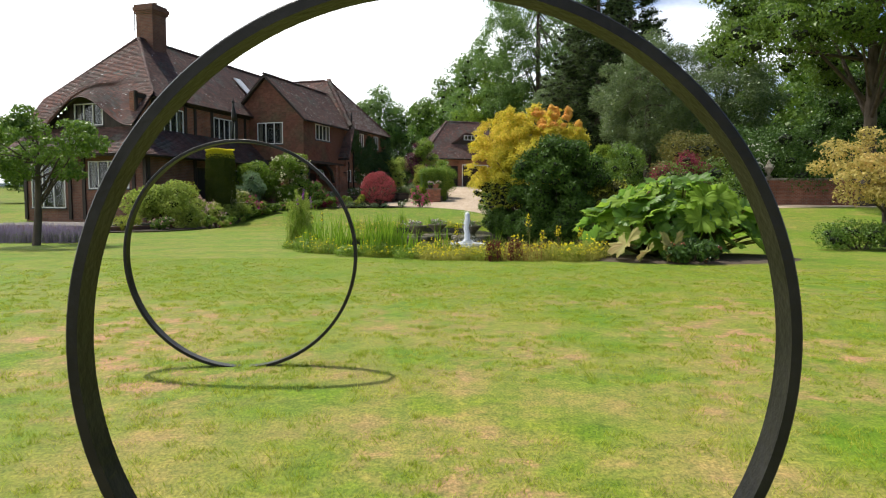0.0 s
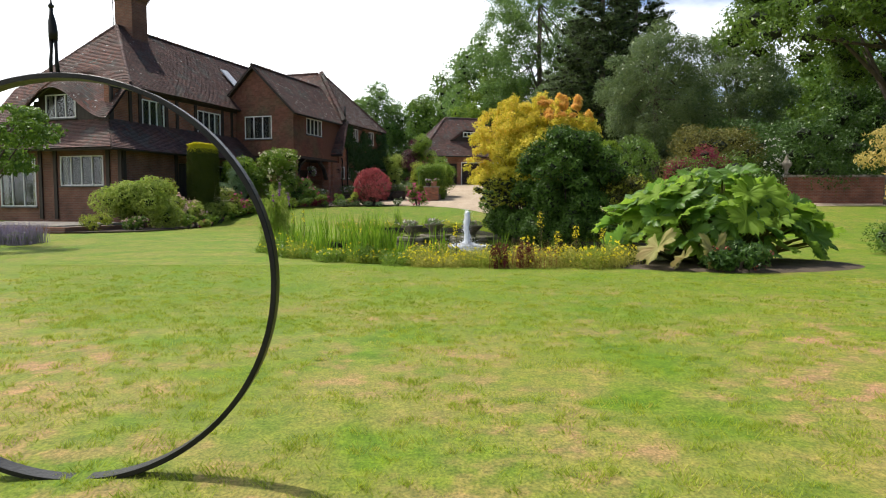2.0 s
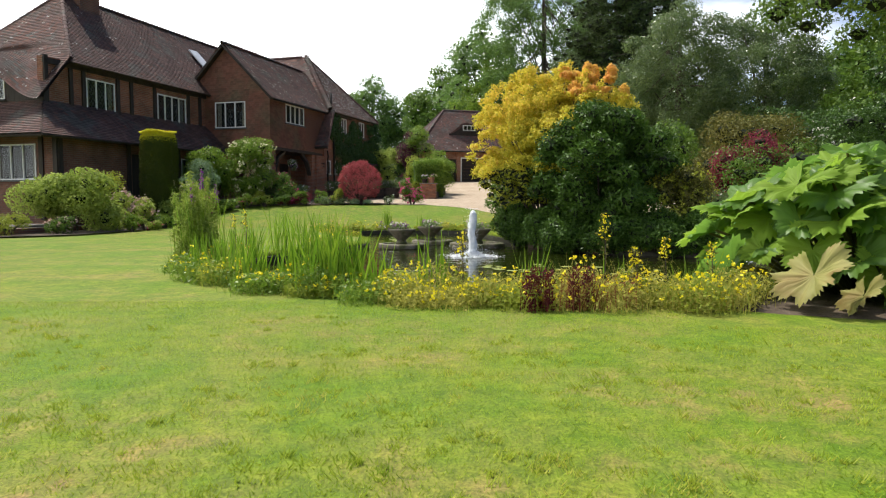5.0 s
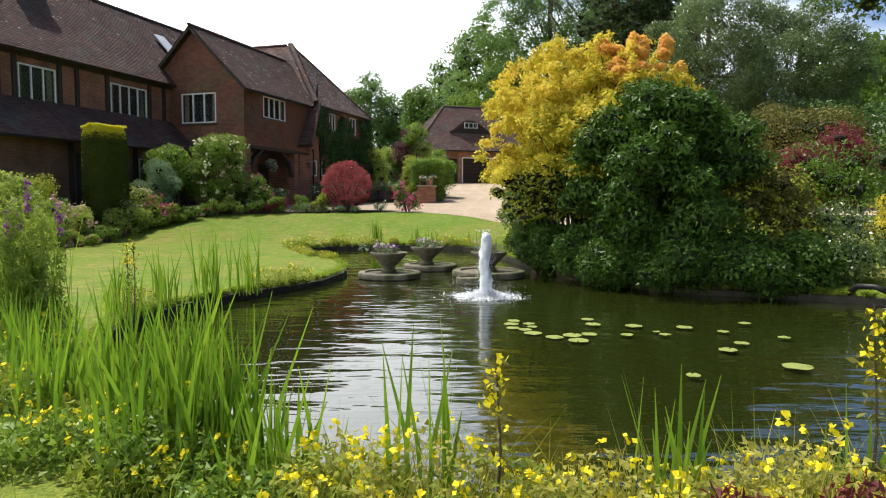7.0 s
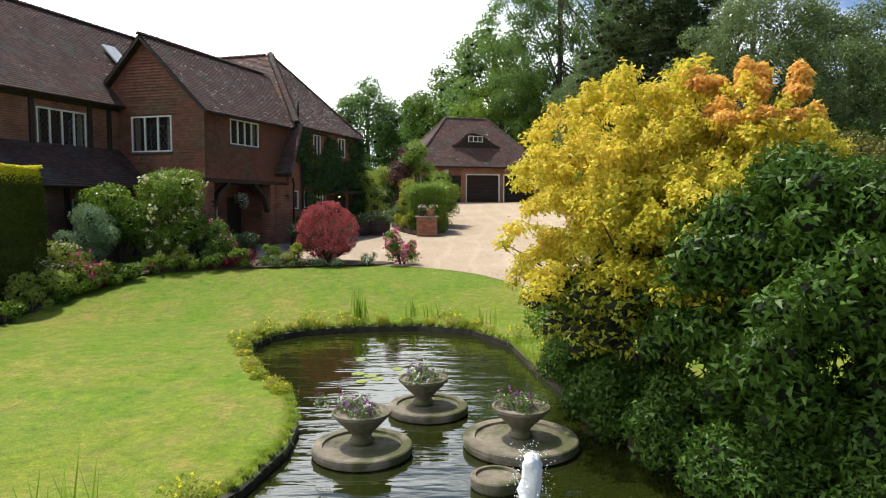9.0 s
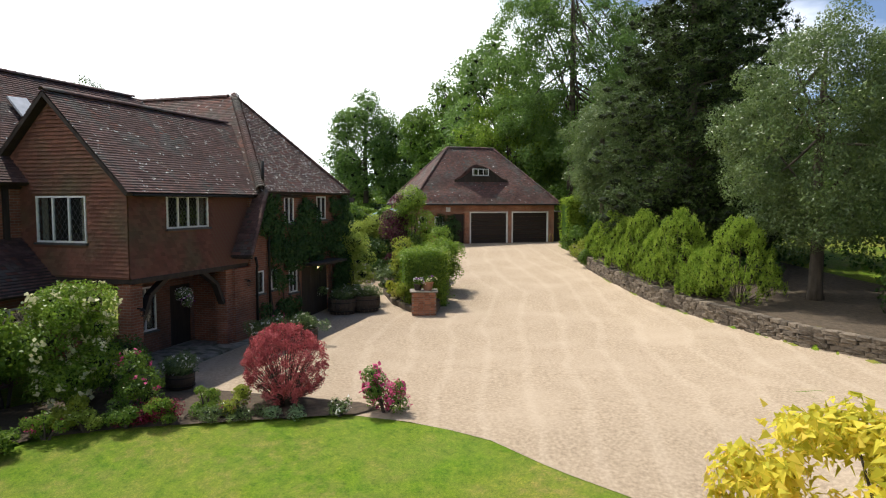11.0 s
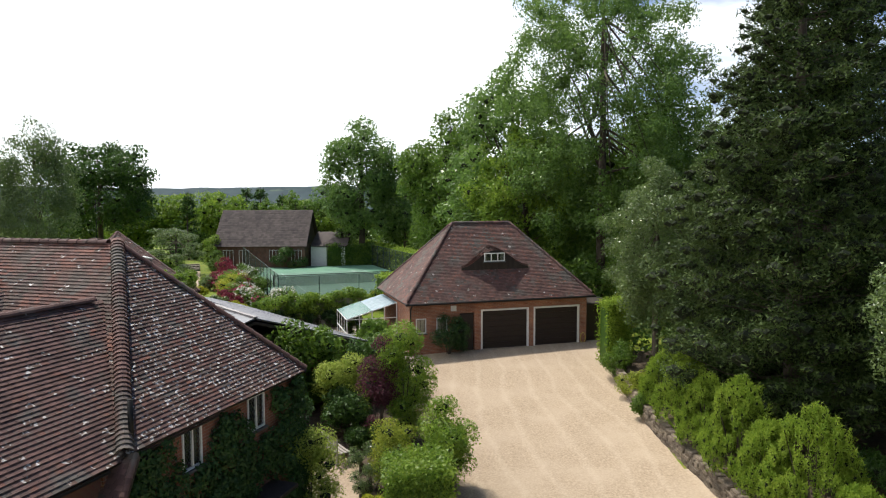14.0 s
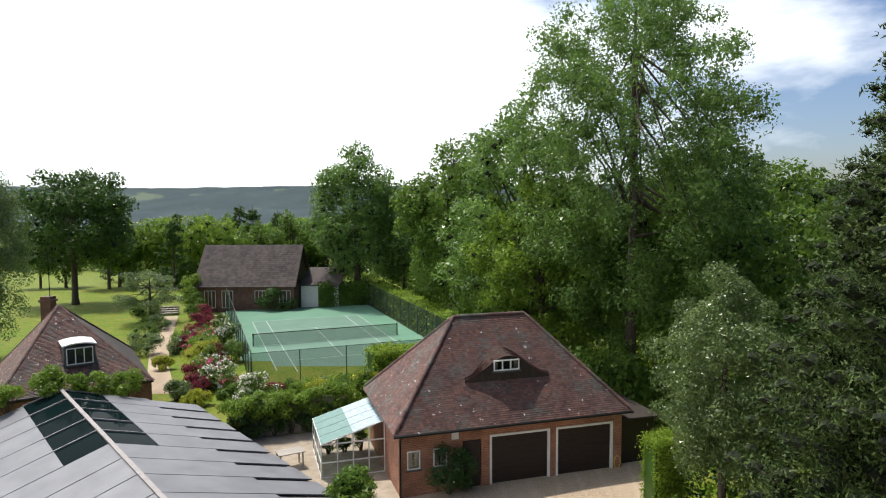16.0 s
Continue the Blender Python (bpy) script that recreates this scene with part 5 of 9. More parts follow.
tree("tree", "grey-green bushy tree beside the garage", at(9.9, 63.2), 10.4, 2.9, LEAF_GREY, 121, 86000, 0.092, 120, 0.07, 0.16, share=0.18, core=0.1)
tree("tree", "broad grey-green willow-like tree", at(14.3, 47.2), 11.8, 4.2, LEAF_GREY, 131, 150000, 0.095, 150, 0.0, share=0.17, core=0.08)
tree("tree", "tall grey-green tree with feathery top", at(21.5, 51.5), 12.6, 4.6, LEAF_GREY, 141, 110000, 0.115, 140, 0.0, share=0.17, core=0.08)
tree("tree", "spreading oak with leafy overhanging boughs", at(21.2, 33.6), 14.6, 9.4, LEAF_MID, 151, 110000, 0.17, 170, 0.28, 0.36, share=0.14, bottom=-0.6, flat=0.6, limbs=34, core=0.5)
tree("tree", "dark leafy tree behind the garden wall", at(28.5, 43.0), 9.5, 6.0, LEAF_DARK, 155, 34000, 0.19, 80, 0.03, share=0.2, core=0.5)
tree("tree", "dark leafy tree at the edge of the wood", at(37.0, 42.0), 12.5, 7.0, LEAF_DARK, 157, 34000, 0.22, 80, 0.03, share=0.2, core=0.5)
# golden maple and dark evergreens by the pond
MAPLE = thing("maple_tree", "golden Japanese maple with orange-tipped leaves", "tree", at(2.9, 24.9))
rng = np.random.default_rng(201)
cl, tips = [], []
# leafy sprays round four leaning stems: (x, y, height, spread)
LOBES = [(-0.55, 0.3, 4.65, 1.75), (0.45, 0.5, 4.75, 1.35), (1.25, -0.2, 4.6, 1.15), (2.1, 0.0, 3.9, 0.7), (-0.9, -0.3, 3.6, 1.4), (0.2, -1.1, 3.3, 1.35)]
for q in range(1500):
    lx, ly, top, sp = LOBES[q % len(LOBES)]
    a, u, h = rng.uniform(0, 2 * math.pi), rng.random() ** 0.5, rng.random() ** 0.7
    rr = sp * u * (0.45 + 0.55 * math.sin(math.pi * min(1.0, 0.3 + 0.62 * h)))
    z = 0.55 + (top - 0.55) * (0.15 + 0.85 * h) * (1 - 0.22 * u ** 2)
    s = rng.uniform(0.09, 0.21)
    tall = q % 5 == 0 and h > 0.6
    cl.append((lx * (0.35 + 0.65 * h) + rr * math.cos(a), ly * (0.35 + 0.65 * h) + rr * math.sin(a), z + 0.12 * tall, s * (0.7 if tall else 1.15), s * (0.7 if tall else 1.15), s * (1.3 if tall else 0.75)))
g = Geo()
for q in range(40):
    e = cl[q * 37]
    a0 = (e[0] * 0.06, e[1] * 0.06, -0.2)
    g.tube([a0, (e[0] * 0.22, e[1] * 0.22, e[2] * 0.35), (e[0] * 0.6, e[1] * 0.6, e[2] * 0.78), e[:3]], [0.045, 0.03, 0.016, 0.005], 6)
part("trunk", g, M_BARK, MAPLE, "many slender dark stems", smooth=True)
amber = [c for i, c in enumerate(cl) if math.hypot(c[0] - 1.25, c[1] + 0.2) < 0.9 and c[2] > 3.85 and i % 4 < 2]
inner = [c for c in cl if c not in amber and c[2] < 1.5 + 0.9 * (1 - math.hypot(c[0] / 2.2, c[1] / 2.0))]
outer = [c for c in cl if c not in amber and c not in inner]
foliage("crown", MAPLE, LEAF_GOLD, 202, outer, 150000, 0.068, 0.5, 0.75, 0.5, 0.9, lift=0.5)
foliage("crown", MAPLE, LEAF_ORANGE, 204, amber, 16000, 0.068, 0.55, 0.75, 0.5, 0.9, lift=0.5, label="orange leaf tips")
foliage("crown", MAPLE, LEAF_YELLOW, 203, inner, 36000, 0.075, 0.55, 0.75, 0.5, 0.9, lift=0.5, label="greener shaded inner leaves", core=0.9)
shrub("rhododendron", "large dark evergreen rhododendron beside the pond", at(3.95, 22.85), 1.92, 3.5, LEAF_RHODO, 211, 80000, 0.095, 170, stretch=1.05, share=0.165, droop=0.15, aspect=0.40, core=0.62)
for i, (x, y, r, h) in enumerate(((2.4, 24.6, 0.8, 1.1), (2.75, 23.45, 0.85, 0.95), (3.25, 22.5, 0.85, 0.9), (3.95, 21.9, 0.85, 0.9), (4.75, 21.6, 0.9, 0.95), (2.2, 25.8, 0.7, 1.35), (5.45, 21.3, 0.85, 1.0))):
    shrub("evergreen_shrub", "dark evergreen shrub overhanging the water", at(x, y, -0.22), r, h, LEAF_RHODO, 1214 + i * 3, 12000, 0.08, 22, group="waterside evergreens", aspect=0.42, core=0.6)
shrub("green_shrub", "leafy green shrub at the foot of the maple", at(2.05, 26.5), 0.75, 1.75, LEAF_MID, 216, 7000, 0.07, 16)
shrub("gold_edged_shrub", "evergreen shrub with gold-edged leaves", at(5.75, 22.5), 0.8, 2.0, LEAF_OLIVE, 221, 9000, 0.07, 20, blossom=(LEAF_YELLOW, "gold_edged_leaves"), blossoms=420, blossom_size=0.06)
shrub("juniper", "spreading blue-green juniper beside the water", at(6.5, 21.9), 0.95, 1.25, LEAF_GREY, 223, 7000, 0.06, 16, stretch=1.3)
shrub("golden_shrub", "small golden-yellow shrub on the pond bank", at(7.3, 21.6), 0.45, 1.35, LEAF_GOLD, 225, 2600, 0.05, 9)
shrub("waterside_plant", "bright green leafy plant on the pond bank", at(7.9, 21.1), 0.7, 0.85, LEAF_FERN, 227, 3000, 0.06, 10, stretch=1.4)
shrub("smoke_bush", "deep crimson smoke bush among green shrubs", at(9.95, 28.2), 1.05, 2.45, LEAF_PURPLE, 231, 12000, 0.065, 20, stretch=1.15)
shrub("grey_shrub", "grey-leaved shrub on the pond bank", at(9.3, 23.4), 1.0, 1.15, LEAF_GREY, 233, 7000, 0.07, 16, stretch=1.3)
shrub("green_shrub", "bright green feathery shrub behind the pond", at(8.0, 31.0), 1.5, 3.4, LEAF_MID, 235, 8000, 0.10, 16)
shrub("green_shrub", "mid-green shrub behind the gunnera", at(10.6, 27.5), 1.6, 2.0, LEAF_MID, 237, 7000, 0.09, 16, stretch=1.5)
shrub("olive_conifer", "bronze-green upright conifer shrub", at(14.3, 37.6), 2.2, 4.5, LEAF_OLIVE, 241, 20000, 0.11, 40, stretch=1.1)
shrub("variegated_shrub", "white-variegated evergreen shrub by the wall", at(16.6, 37.8), 1.9, 3.6, LEAF_DARK, 251, 9000, 0.12, 18, blossom=(PETAL_WHITE, "variegated_leaves"), blossoms=240, blossom_size=0.08)
shrub("evergreen_shrub", "broad dark evergreen shrub above the brick wall", at(20.6, 39.2), 2.8, 4.4, LEAF_DARK, 253, 15000, 0.14, 26)
shrub("evergreen_shrub", "dark evergreen shrub under the trees", at(25.5, 39.5), 2.8, 4.0, LEAF_DARK, 255, 12000, 0.15, 22)
shrub("evergreen_shrub", "dark laurel filling the bank behind", at(20.5, 42.0), 2.8, 4.2, LEAF_DARK, 257, 13000, 0.15, 22)
shrub("evergreen_shrub", "dark laurel under the willow tree", at(19.0, 44.0), 3.2, 4.4, LEAF_DARK, 258, 13000, 0.16, 22)
# ornamental trees at the lawn's edges
tree("garden_tree", "small ornamental tree with a spreading leafy crown", at(-10.9, 17.9), 3.75, 2.0, LEAF_MID, 281, 8500, 0.11, 44, 0.36, 0.11, share=0.19, flat=0.6, limbs=20, lean=(0.15, 0), core=0.0)
tree("acer", "spreading acer with straw-gold leaves", at(11.15, 16.9), 3.2, 1.85, LEAF_ACER, 285, 12000, 0.09, 36, 0.22, 0.09, share=0.26, flat=0.55, limbs=18, core=0.0)
shrub("juniper", "low spreading dark juniper on the lawn", at(10.2, 16.3), 0.9, 0.5, LEAF_MID, 287, 5000, 0.06, 14, stretch=1.5)
# tall trees beyond the garden
tree("tree", "tall round-headed tree beyond the tennis court", at(-11.4, 121), 21.0, 6.2, LEAF_PLANE, 161, 34000, 0.34, 100, 0.0, share=0.2)
tree("tree", "round-headed tree behind the garage", at(0.4, 106), 20.0, 6.4, LEAF_MID, 171, 34000, 0.34, 100, 0.04, share=0.2)
tree("tree", "dark leafy tree beside the court", at(-5.6, 122), 15.5, 5.0, LEAF_PLANE, 173, 22000, 0.34, 70, 0.03, share=0.27)
tree("horse_chestnut", "broad dark horse chestnut on the far lawn", at(-48.0, 124), 18.5, 9.2, LEAF_DARK, 181, 36000, 0.38, 90, 0.13, share=0.2, category="tree")
for bx, bh, sd in ((-37.0, 16.8, 183), (-43.5, 17.0, 187)):
    tree("birch_tree", "pale weeping birch beyond the cottage", at(bx, 92), bh, 4.0, LEAF_GREY, sd, 60000, 0.15, 120, 0.0, 0.14, crown_scale=(1.0, 1.0), share=0.17, flat=1.2, category="tree", group="birches", droop=0.9, core=0.0)


def undergrowth(name, label, pts, width, height, mat, seed, count, size):
    """A thick uneven run of brushwood along a line in plan."""
    rng = np.random.default_rng(seed)
    cl = []
    for (x0, y0), (x1, y1) in zip(pts, pts[1:]):
        m = max(2, int(math.hypot(x1 - x0, y1 - y0) / (height * 0.45)))
        for i in range(m):
            x, y = x0 + (x1 - x0) * i / m + rng.normal(0, width * 0.3), y0 + (y1 - y0) * i / m + rng.normal(0, width * 0.3)
            h = height * rng.uniform(0.6, 1.15)
            cl.append((x, y, ground_z(x, y, False) + h * 0.4, width * 0.7, width * 0.7, h * 0.6))
    p, d = clump_points(rng, cl, count, 0.35)
    return part(name, quads_mesh(name, leaf_quads(rng, p, d, size, 0.6, slim=True), mat), None, None, label, category="undergrowth", kind="stuff")


undergrowth("undergrowth", "dark leafy undergrowth behind the garage", [(4, 79), (12, 77), (22, 80), (34, 84)], 3.0, 6.0, LEAF_MID, 1001, 22000, 0.3)
undergrowth("undergrowth", "dark leafy undergrowth below the conifers", [(11.5, 66), (15, 62), (20, 57), (26, 52), (32, 48), (38, 44), (46, 40)], 2.6, 4.5, LEAF_DARK, 1003, 22000, 0.26)
undergrowth("undergrowth", "leafy thicket at the wood's edge", [(40, 60), (34, 70), (30, 78), (40, 90)], 4.0, 8.0, LEAF_MID, 1005, 14000, 0.4)
undergrowth("undergrowth", "shadowy thicket below the far trees", [(-8, 131), (0, 118), (10, 112), (22, 104), (36, 100)], 3.5, 6.0, LEAF_MID, 1007, 14000, 0.42)
undergrowth("undergrowth", "dense edge of the far wood", [(-64, 186), (-48, 182), (-34, 184), (-20, 180), (-6, 172), (8, 160)], 5.0, 9.0, LEAF_MID, 1009, 20000, 0.6)
undergrowth("undergrowth", "hedgerow beyond the field", [(-140, 215), (-100, 205), (-70, 195)], 5.0, 8.0, LEAF_MID, 1011, 10000, 0.7)

for i, (x, y, h, r, m) in enumerate(((-33.5, 44.0, 8.5, 3.4, LEAF_DARK), (-28.5, 47.0, 6.0, 2.8, LEAF_MID), (-37.0, 50.0, 9.5, 3.8, LEAF_MID))):
    tree("tree", "dark leafy tree beyond the house", at(x, y), h, r, m, 1021 + i * 3, 9000, 0.2, 34, 0.04, share=0.28)
undergrowth("undergrowth", "hedge and shrubs beyond the house", [(-21, 30), (-26, 33), (-34, 38), (-46, 44)], 1.4, 2.2, LEAF_MID, 1031, 8000, 0.13)

undergrowth("undergrowth", "tall leafy brushwood between the trees behind the garage", [(2, 87), (7, 91), (14, 89), (24, 93), (36, 96)], 3.2, 9.0, LEAF_MID, 1041, 26000, 0.32)
undergrowth("undergrowth", "leafy brushwood beside the court hedge", [(-2, 116), (3, 106), (9, 101), (20, 104)], 3.2, 8.0, LEAF_MID, 1043, 20000, 0.34)
undergrowth("undergrowth", "shrubs below the willow trees", [(16.5, 44.5), (20, 45), (26, 47)], 1.6, 2.4, LEAF_DARK, 1045, 12000, 0.16)

# ---- rings on the lawn ----
def hoop(name, label, x, y, r, thick=0.03, deep=0.075, turn=0.0, sunk=0.0):
    g = Geo()
    n = 128
    for i in range(n):
        a = 2 * math.pi * i / n
        for rr, d in ((r, -deep / 2 + 0.004), (r - 0.004, -deep / 2), (r - thick, -deep / 2), (r - thick, deep / 2), (r - 0.004, deep / 2), (r, deep / 2 - 0.004)):
            g.v.append((rr * math.sin(a), d, r - rr * math.cos(a) + 0.005))
    g.f = [(i * 6 + k, i * 6 + (k + 1) % 6, ((i + 1) % n) * 6 + (k + 1) % 6, ((i + 1) % n) * 6 + k) for i in range(n) for k in range(6)]
    t = thing(name, label, "sculpture", (x, y, ground_z(x, y) - sunk), turn, "garden hoops")
    part("hoop", g, M_STEEL, t)
    return t


hoop("hoop_sculpture", "large black steel hoop standing upright on the lawn", -0.02, 1.565, 0.854, 0.028, 0.075)
hoop("hoop_sculpture", "smaller black steel hoop carrying a slim bronze figure", -1.458, 4.835, 0.833, 0.022, 0.07, 2.0, 0.028)
g = Geo()
g.tube([(-0.013, 0, 0), (-0.014, 0.0, 0.045), (-0.010, 0, 0.09), (-0.008, 0, 0.145)], [0.0065, 0.0075, 0.006, 0.009], 8)
g.tube([(0.015, 0.0, 0), (0.010, 0, 0.045), (0.010, 0, 0.09), (0.008, 0, 0.145)], [0.0075, 0.008, 0.006, 0.009], 8)
g.tube([(0, 0, 0.135), (0, 0, 0.165), (-0.002, 0, 0.205), (-0.004, 0, 0.235), (-0.004, 0, 0.262)], [0.017, 0.018, 0.015, 0.008, 0.007], 10)
g.tube([(-0.004, 0, 0.258), (-0.004, 0, 0.268), (-0.004, 0, 0.276), (-0.004, 0, 0.297)], [0.009, 0.012, 0.005, 0.002], 8)
ob = part("statuette", g, M_STEEL, None, "slim dark bronze statuette standing on the hoop", True, category="statuette")
ob.matrix_world = pose(-1.493, 4.835, ground_z(-1.45, 4.8) + 1.640)


# ---- pond ----
M_PONDSTONE = material("mossy_stone", (0.115, 0.098, 0.068), (0.25, 0.215, 0.16), scale=5, rough=0.9, bump=0.6, bump_scale=35, patch=(0.075, 0.08, 0.03), patch_scale=2.8, patch_range=(0.46, 0.6))
def plinth(x, y, r, h, label):
    t = thing("plinth", label, "plinth", (x, y, WATER_Z), 0, "pond plinths")
    g = Geo()
    g.lathe([(r * 0.93, -0.5), (r * 0.95, 0.0), (r, 0.02), (r * 1.01, h * 0.55), (r, h - 0.015), (r - 0.015, h), (r * 0.80, h), (r * 0.78, h - 0.03), (r * 0.5, h - 0.035), (0.001, h - 0.035)], 40)
    part("disc", g, M_PONDSTONE, t, "weathered round stone disc", smooth=False)
    return t


def planter(x, y, z, seed, petals, label):
    t = thing("planter", label, "planter", (x, y, z), 0, "pond planters")
    g = Geo()
    g.lathe([(0.001, 0.0), (0.15, 0.0), (0.155, 0.03), (0.115, 0.08), (0.13, 0.12), (0.25, 0.24), (0.335, 0.33), (0.36, 0.35), (0.36, 0.385), (0.335, 0.39), (0.31, 0.36), (0.001, 0.35)], 32)
    part("bowl", g, M_PONDSTONE, t, "shallow footed stone bowl", smooth=False)
    rng = np.random.default_rng(seed)
    cl = [(rng.normal(0, 0.14), rng.normal(0, 0.14), 0.40 + rng.uniform(0, 0.06), 0.11, 0.11, 0.10) for _ in range(14)]
    foliage("leaves", t, LEAF_GREY, seed, cl, 1400, 0.045, 0.3)
    for i, (m, nm) in enumerate(petals):
        p, d = clump_points(rng, cl, 22, 0.05)
        c = np.repeat(p + [0, 0, 0.03], 6, 0) + rng.normal(0, 0.015, (132, 3))
        part(nm, quads_mesh(nm, leaf_quads(rng, c, np.repeat(d, 6, 0), 0.035, 0.9, 0.5), m), None, t)
    return t


for (x, y, r, h), tx in zip(((-0.91, 23.84, 0.60, 0.12), (-0.15, 25.42, 0.57, 0.12), (1.02, 24.08, 0.71, 0.13), (0.62, 22.9, 0.27, 0.13)), ("round mossy stone disc in the pond", "round stone disc at the back of the pond", "largest round stone disc, edged with moss", "small bare round stone disc")):
    plinth(x, y, r, h, tx)
planter(-0.93, 23.95, 0.0, 301, [(PETAL_WHITE, "white_flowers"), (PETAL_PURPLE, "purple_flowers")], "stone bowl planter with white and purple flowers")
planter(-0.22, 25.5, 0.0, 303, [(PETAL_PURPLE, "purple_flowers"), (PETAL_WHITE, "white_flowers")], "stone bowl planter with violet flowers")
planter(1.03, 24.15, 0.0, 305, [(PETAL_PURPLE, "purple_flowers")], "stone bowl planter with fading purple flowers")

fountain = thing("fountain", "foaming white water jet rising from the pond", "fountain", (0.76, 21.25, WATER_Z))
rng = np.random.default_rng(311)
g = Geo()
n, m = 20, 44
for j in range(m + 1):
    f = j / m
    r = (0.085 - 0.012 * f + 0.03 * max(0, 0.12 - f) / 0.12) * (1.0 if f < 0.9 else math.sqrt(max(0.003, 1 - ((f - 0.9) / 0.1) ** 2)))
    for k in range(n):
        a = 2 * math.pi * k / n
        lump = 1 + 0.38 * noise.noise((2.2 * math.cos(a), 2.2 * math.sin(a), f * 9.0)) + 0.25 * noise.noise((5 * math.cos(a), 5 * math.sin(a), f * 24.0))
        g.v.append((r * lump * math.cos(a) + 0.014 * math.sin(f * 9), r * lump * math.sin(a), -0.02 + 1.02 * f + 0.012 * math.sin(7 * a)))
g.f = [(j * n + k, j * n + (k + 1) % n, (j + 1) * n + (k + 1) % n, (j + 1) * n + k) for j in range(m) for k in range(n)]
part("jet", g, M_FOAM, fountain, "column of white foaming water", smooth=True)
k = 5200
q, a = np.abs(rng.normal(0, 0.19, k)) + 0.03, rng.uniform(0, 2 * math.pi, k)
p = np.stack([q * np.cos(a) * 1.2, q * np.sin(a), np.abs(rng.normal(0, 0.012, k)) + 0.006 + 0.13 * np.exp(-(q / 0.16) ** 2) * rng.random(k)], 1)
drops = leaf_quads(rng, p, np.tile([0.0, 0, 1], (k, 1)), 0.03, 0.9, 0.4, 0.0)
drops[:, :, 2] = np.maximum(drops[:, :, 2], 0.004)
k = 900
q = np.stack([rng.normal(0, 0.25, k), rng.normal(0, 0.22, k), rng.uniform(0.02, 0.30, k) * rng.random(k)], 1)
w = np.stack([rng.normal(0, 0.075, k), rng.normal(0, 0.075, k), rng.uniform(0.05, 1.05, k)], 1)
q = np.concatenate([q, w])
part("splash", quads_mesh("splash", np.concatenate([drops, leaf_quads(rng, q, np.tile([0.0, 0, 1], (len(q), 1)), 0.014, 0.9, 1.5)]), M_FOAM), None, fountain, "ring of white splashes", kind="stuff")

M_PAD = leaf_material("lily_pad", (0.17, 0.21, 0.05), (0.30, 0.33, 0.09), through_share=0.1, scale=3)
pads = Geo()
n = 22
pads.v = [(0, 0, 0.0)] + [(math.cos(0.12 + 6.04 * k / n) * (1 + 0.03 * math.sin(5 * k)), math.sin(0.12 + 6.04 * k / n) * 0.94, 0.03 * math.sin(1.3 * k)) for k in range(n + 1)]
pads.f = [(0, k + 1, k + 2) for k in range(n)]
pads.v += [(x, y, z - 0.05) for x, y, z in pads.v]
pads.f += [(n + 2, n + 4 + k, n + 3 + k) for k in range(n)] + [(k + 1, n + 3 + k, n + 4 + k, k + 2) for k in range(n)]
pad_mesh = pads.mesh("lily_pad", M_PAD)
for i, (x, y, s) in enumerate(((0.92, 18.96, 1.15), (0.97, 19.17, 1.00), (1.13, 18.96, 0.90), (0.91, 18.68, 1.00), (1.04, 18.58, 1.00), (1.10, 18.37, 1.30), (1.14, 18.74, 0.80), (1.30, 18.13, 1.25), (1.51, 18.23, 1.35), (1.71, 18.28, 1.10), (1.52, 17.94, 1.40), (1.89, 19.19, 1.00), (1.88, 18.85, 1.20), (2.33, 18.74, 1.25), (2.89, 18.64, 1.20), (2.48, 18.37, 0.50), (3.23, 18.38, 0.80), (2.10, 18.19, 0.90), (2.52, 18.20, 0.80), (2.88, 17.44, 1.15), (3.15, 17.74, 0.95), (3.73, 18.02, 0.85), (3.20, 16.76, 1.60), (2.17, 16.46, 0.80), (3.67, 18.83, 0.9))):
    ob = part("lily_pad", pad_mesh, None, None, "yellow-green water lily pad floating on the pond", category="lily pad", group="lily pads")
    ob.matrix_world = Matrix.LocRotScale((x, y, WATER_Z + 0.010 + 0.0015 * i), Euler((0, 0, i * 1.7)), (0.08 * s, 0.08 * s, 0.08))
for i, (x, y) in enumerate(((-1.5, 28.6), (-1.2, 27.4), (-1.42, 27.55), (-0.75, 27.9), (-1.05, 27.2), (-0.6, 27.5), (-1.3, 27.05))):
    ob = part("lily_pad", pad_mesh, None, None, "reddish water lily pad floating on the pond", category="lily pad", group="lily pads")
    ob.matrix_world = Matrix.LocRotScale((x, y, WATER_Z + 0.006), Euler((0, 0, i * 2.1)), (0.10 + 0.012 * (i % 3), 0.12, 0.04))

# hoses and pond edging
for i, (dx, label) in enumerate(((0.0, "black rubber hose arching into the pond"), (0.10, "second black hose beside it"))):
    g = Geo()
    pts = [(2.0 + dx + 0.02 * k, 24.25 + 0.11 * k, -0.15 + 0.42 * math.sin(math.pi * min(1, k / 7.0 + 0.06))) for k in range(9)]
    g.tube(pts, 0.028, 8)
    part("hose", g, M_RUBBER, None, label, True, category="hose", group="pond hoses")
g = Geo()
g.tube([(6.05, 20.75, -0.12), (6.05, 20.7, 0.05), (6.08, 20.55, 0.16), (6.2, 20.35, 0.18), (6.3, 20.2, 0.13)], [0.05, 0.05, 0.045, 0.04, 0.05], 10)
part("water_spout", g, M_STEEL, None, "dark curved water spout at the pond edge", True, category="spout")
rng = np.random.default_rng(321)
p = np.stack([rng.normal(6.32, 0.10, 160), rng.normal(20.0, 0.08, 160), np.full(160, WATER_Z + 0.01)], 1)
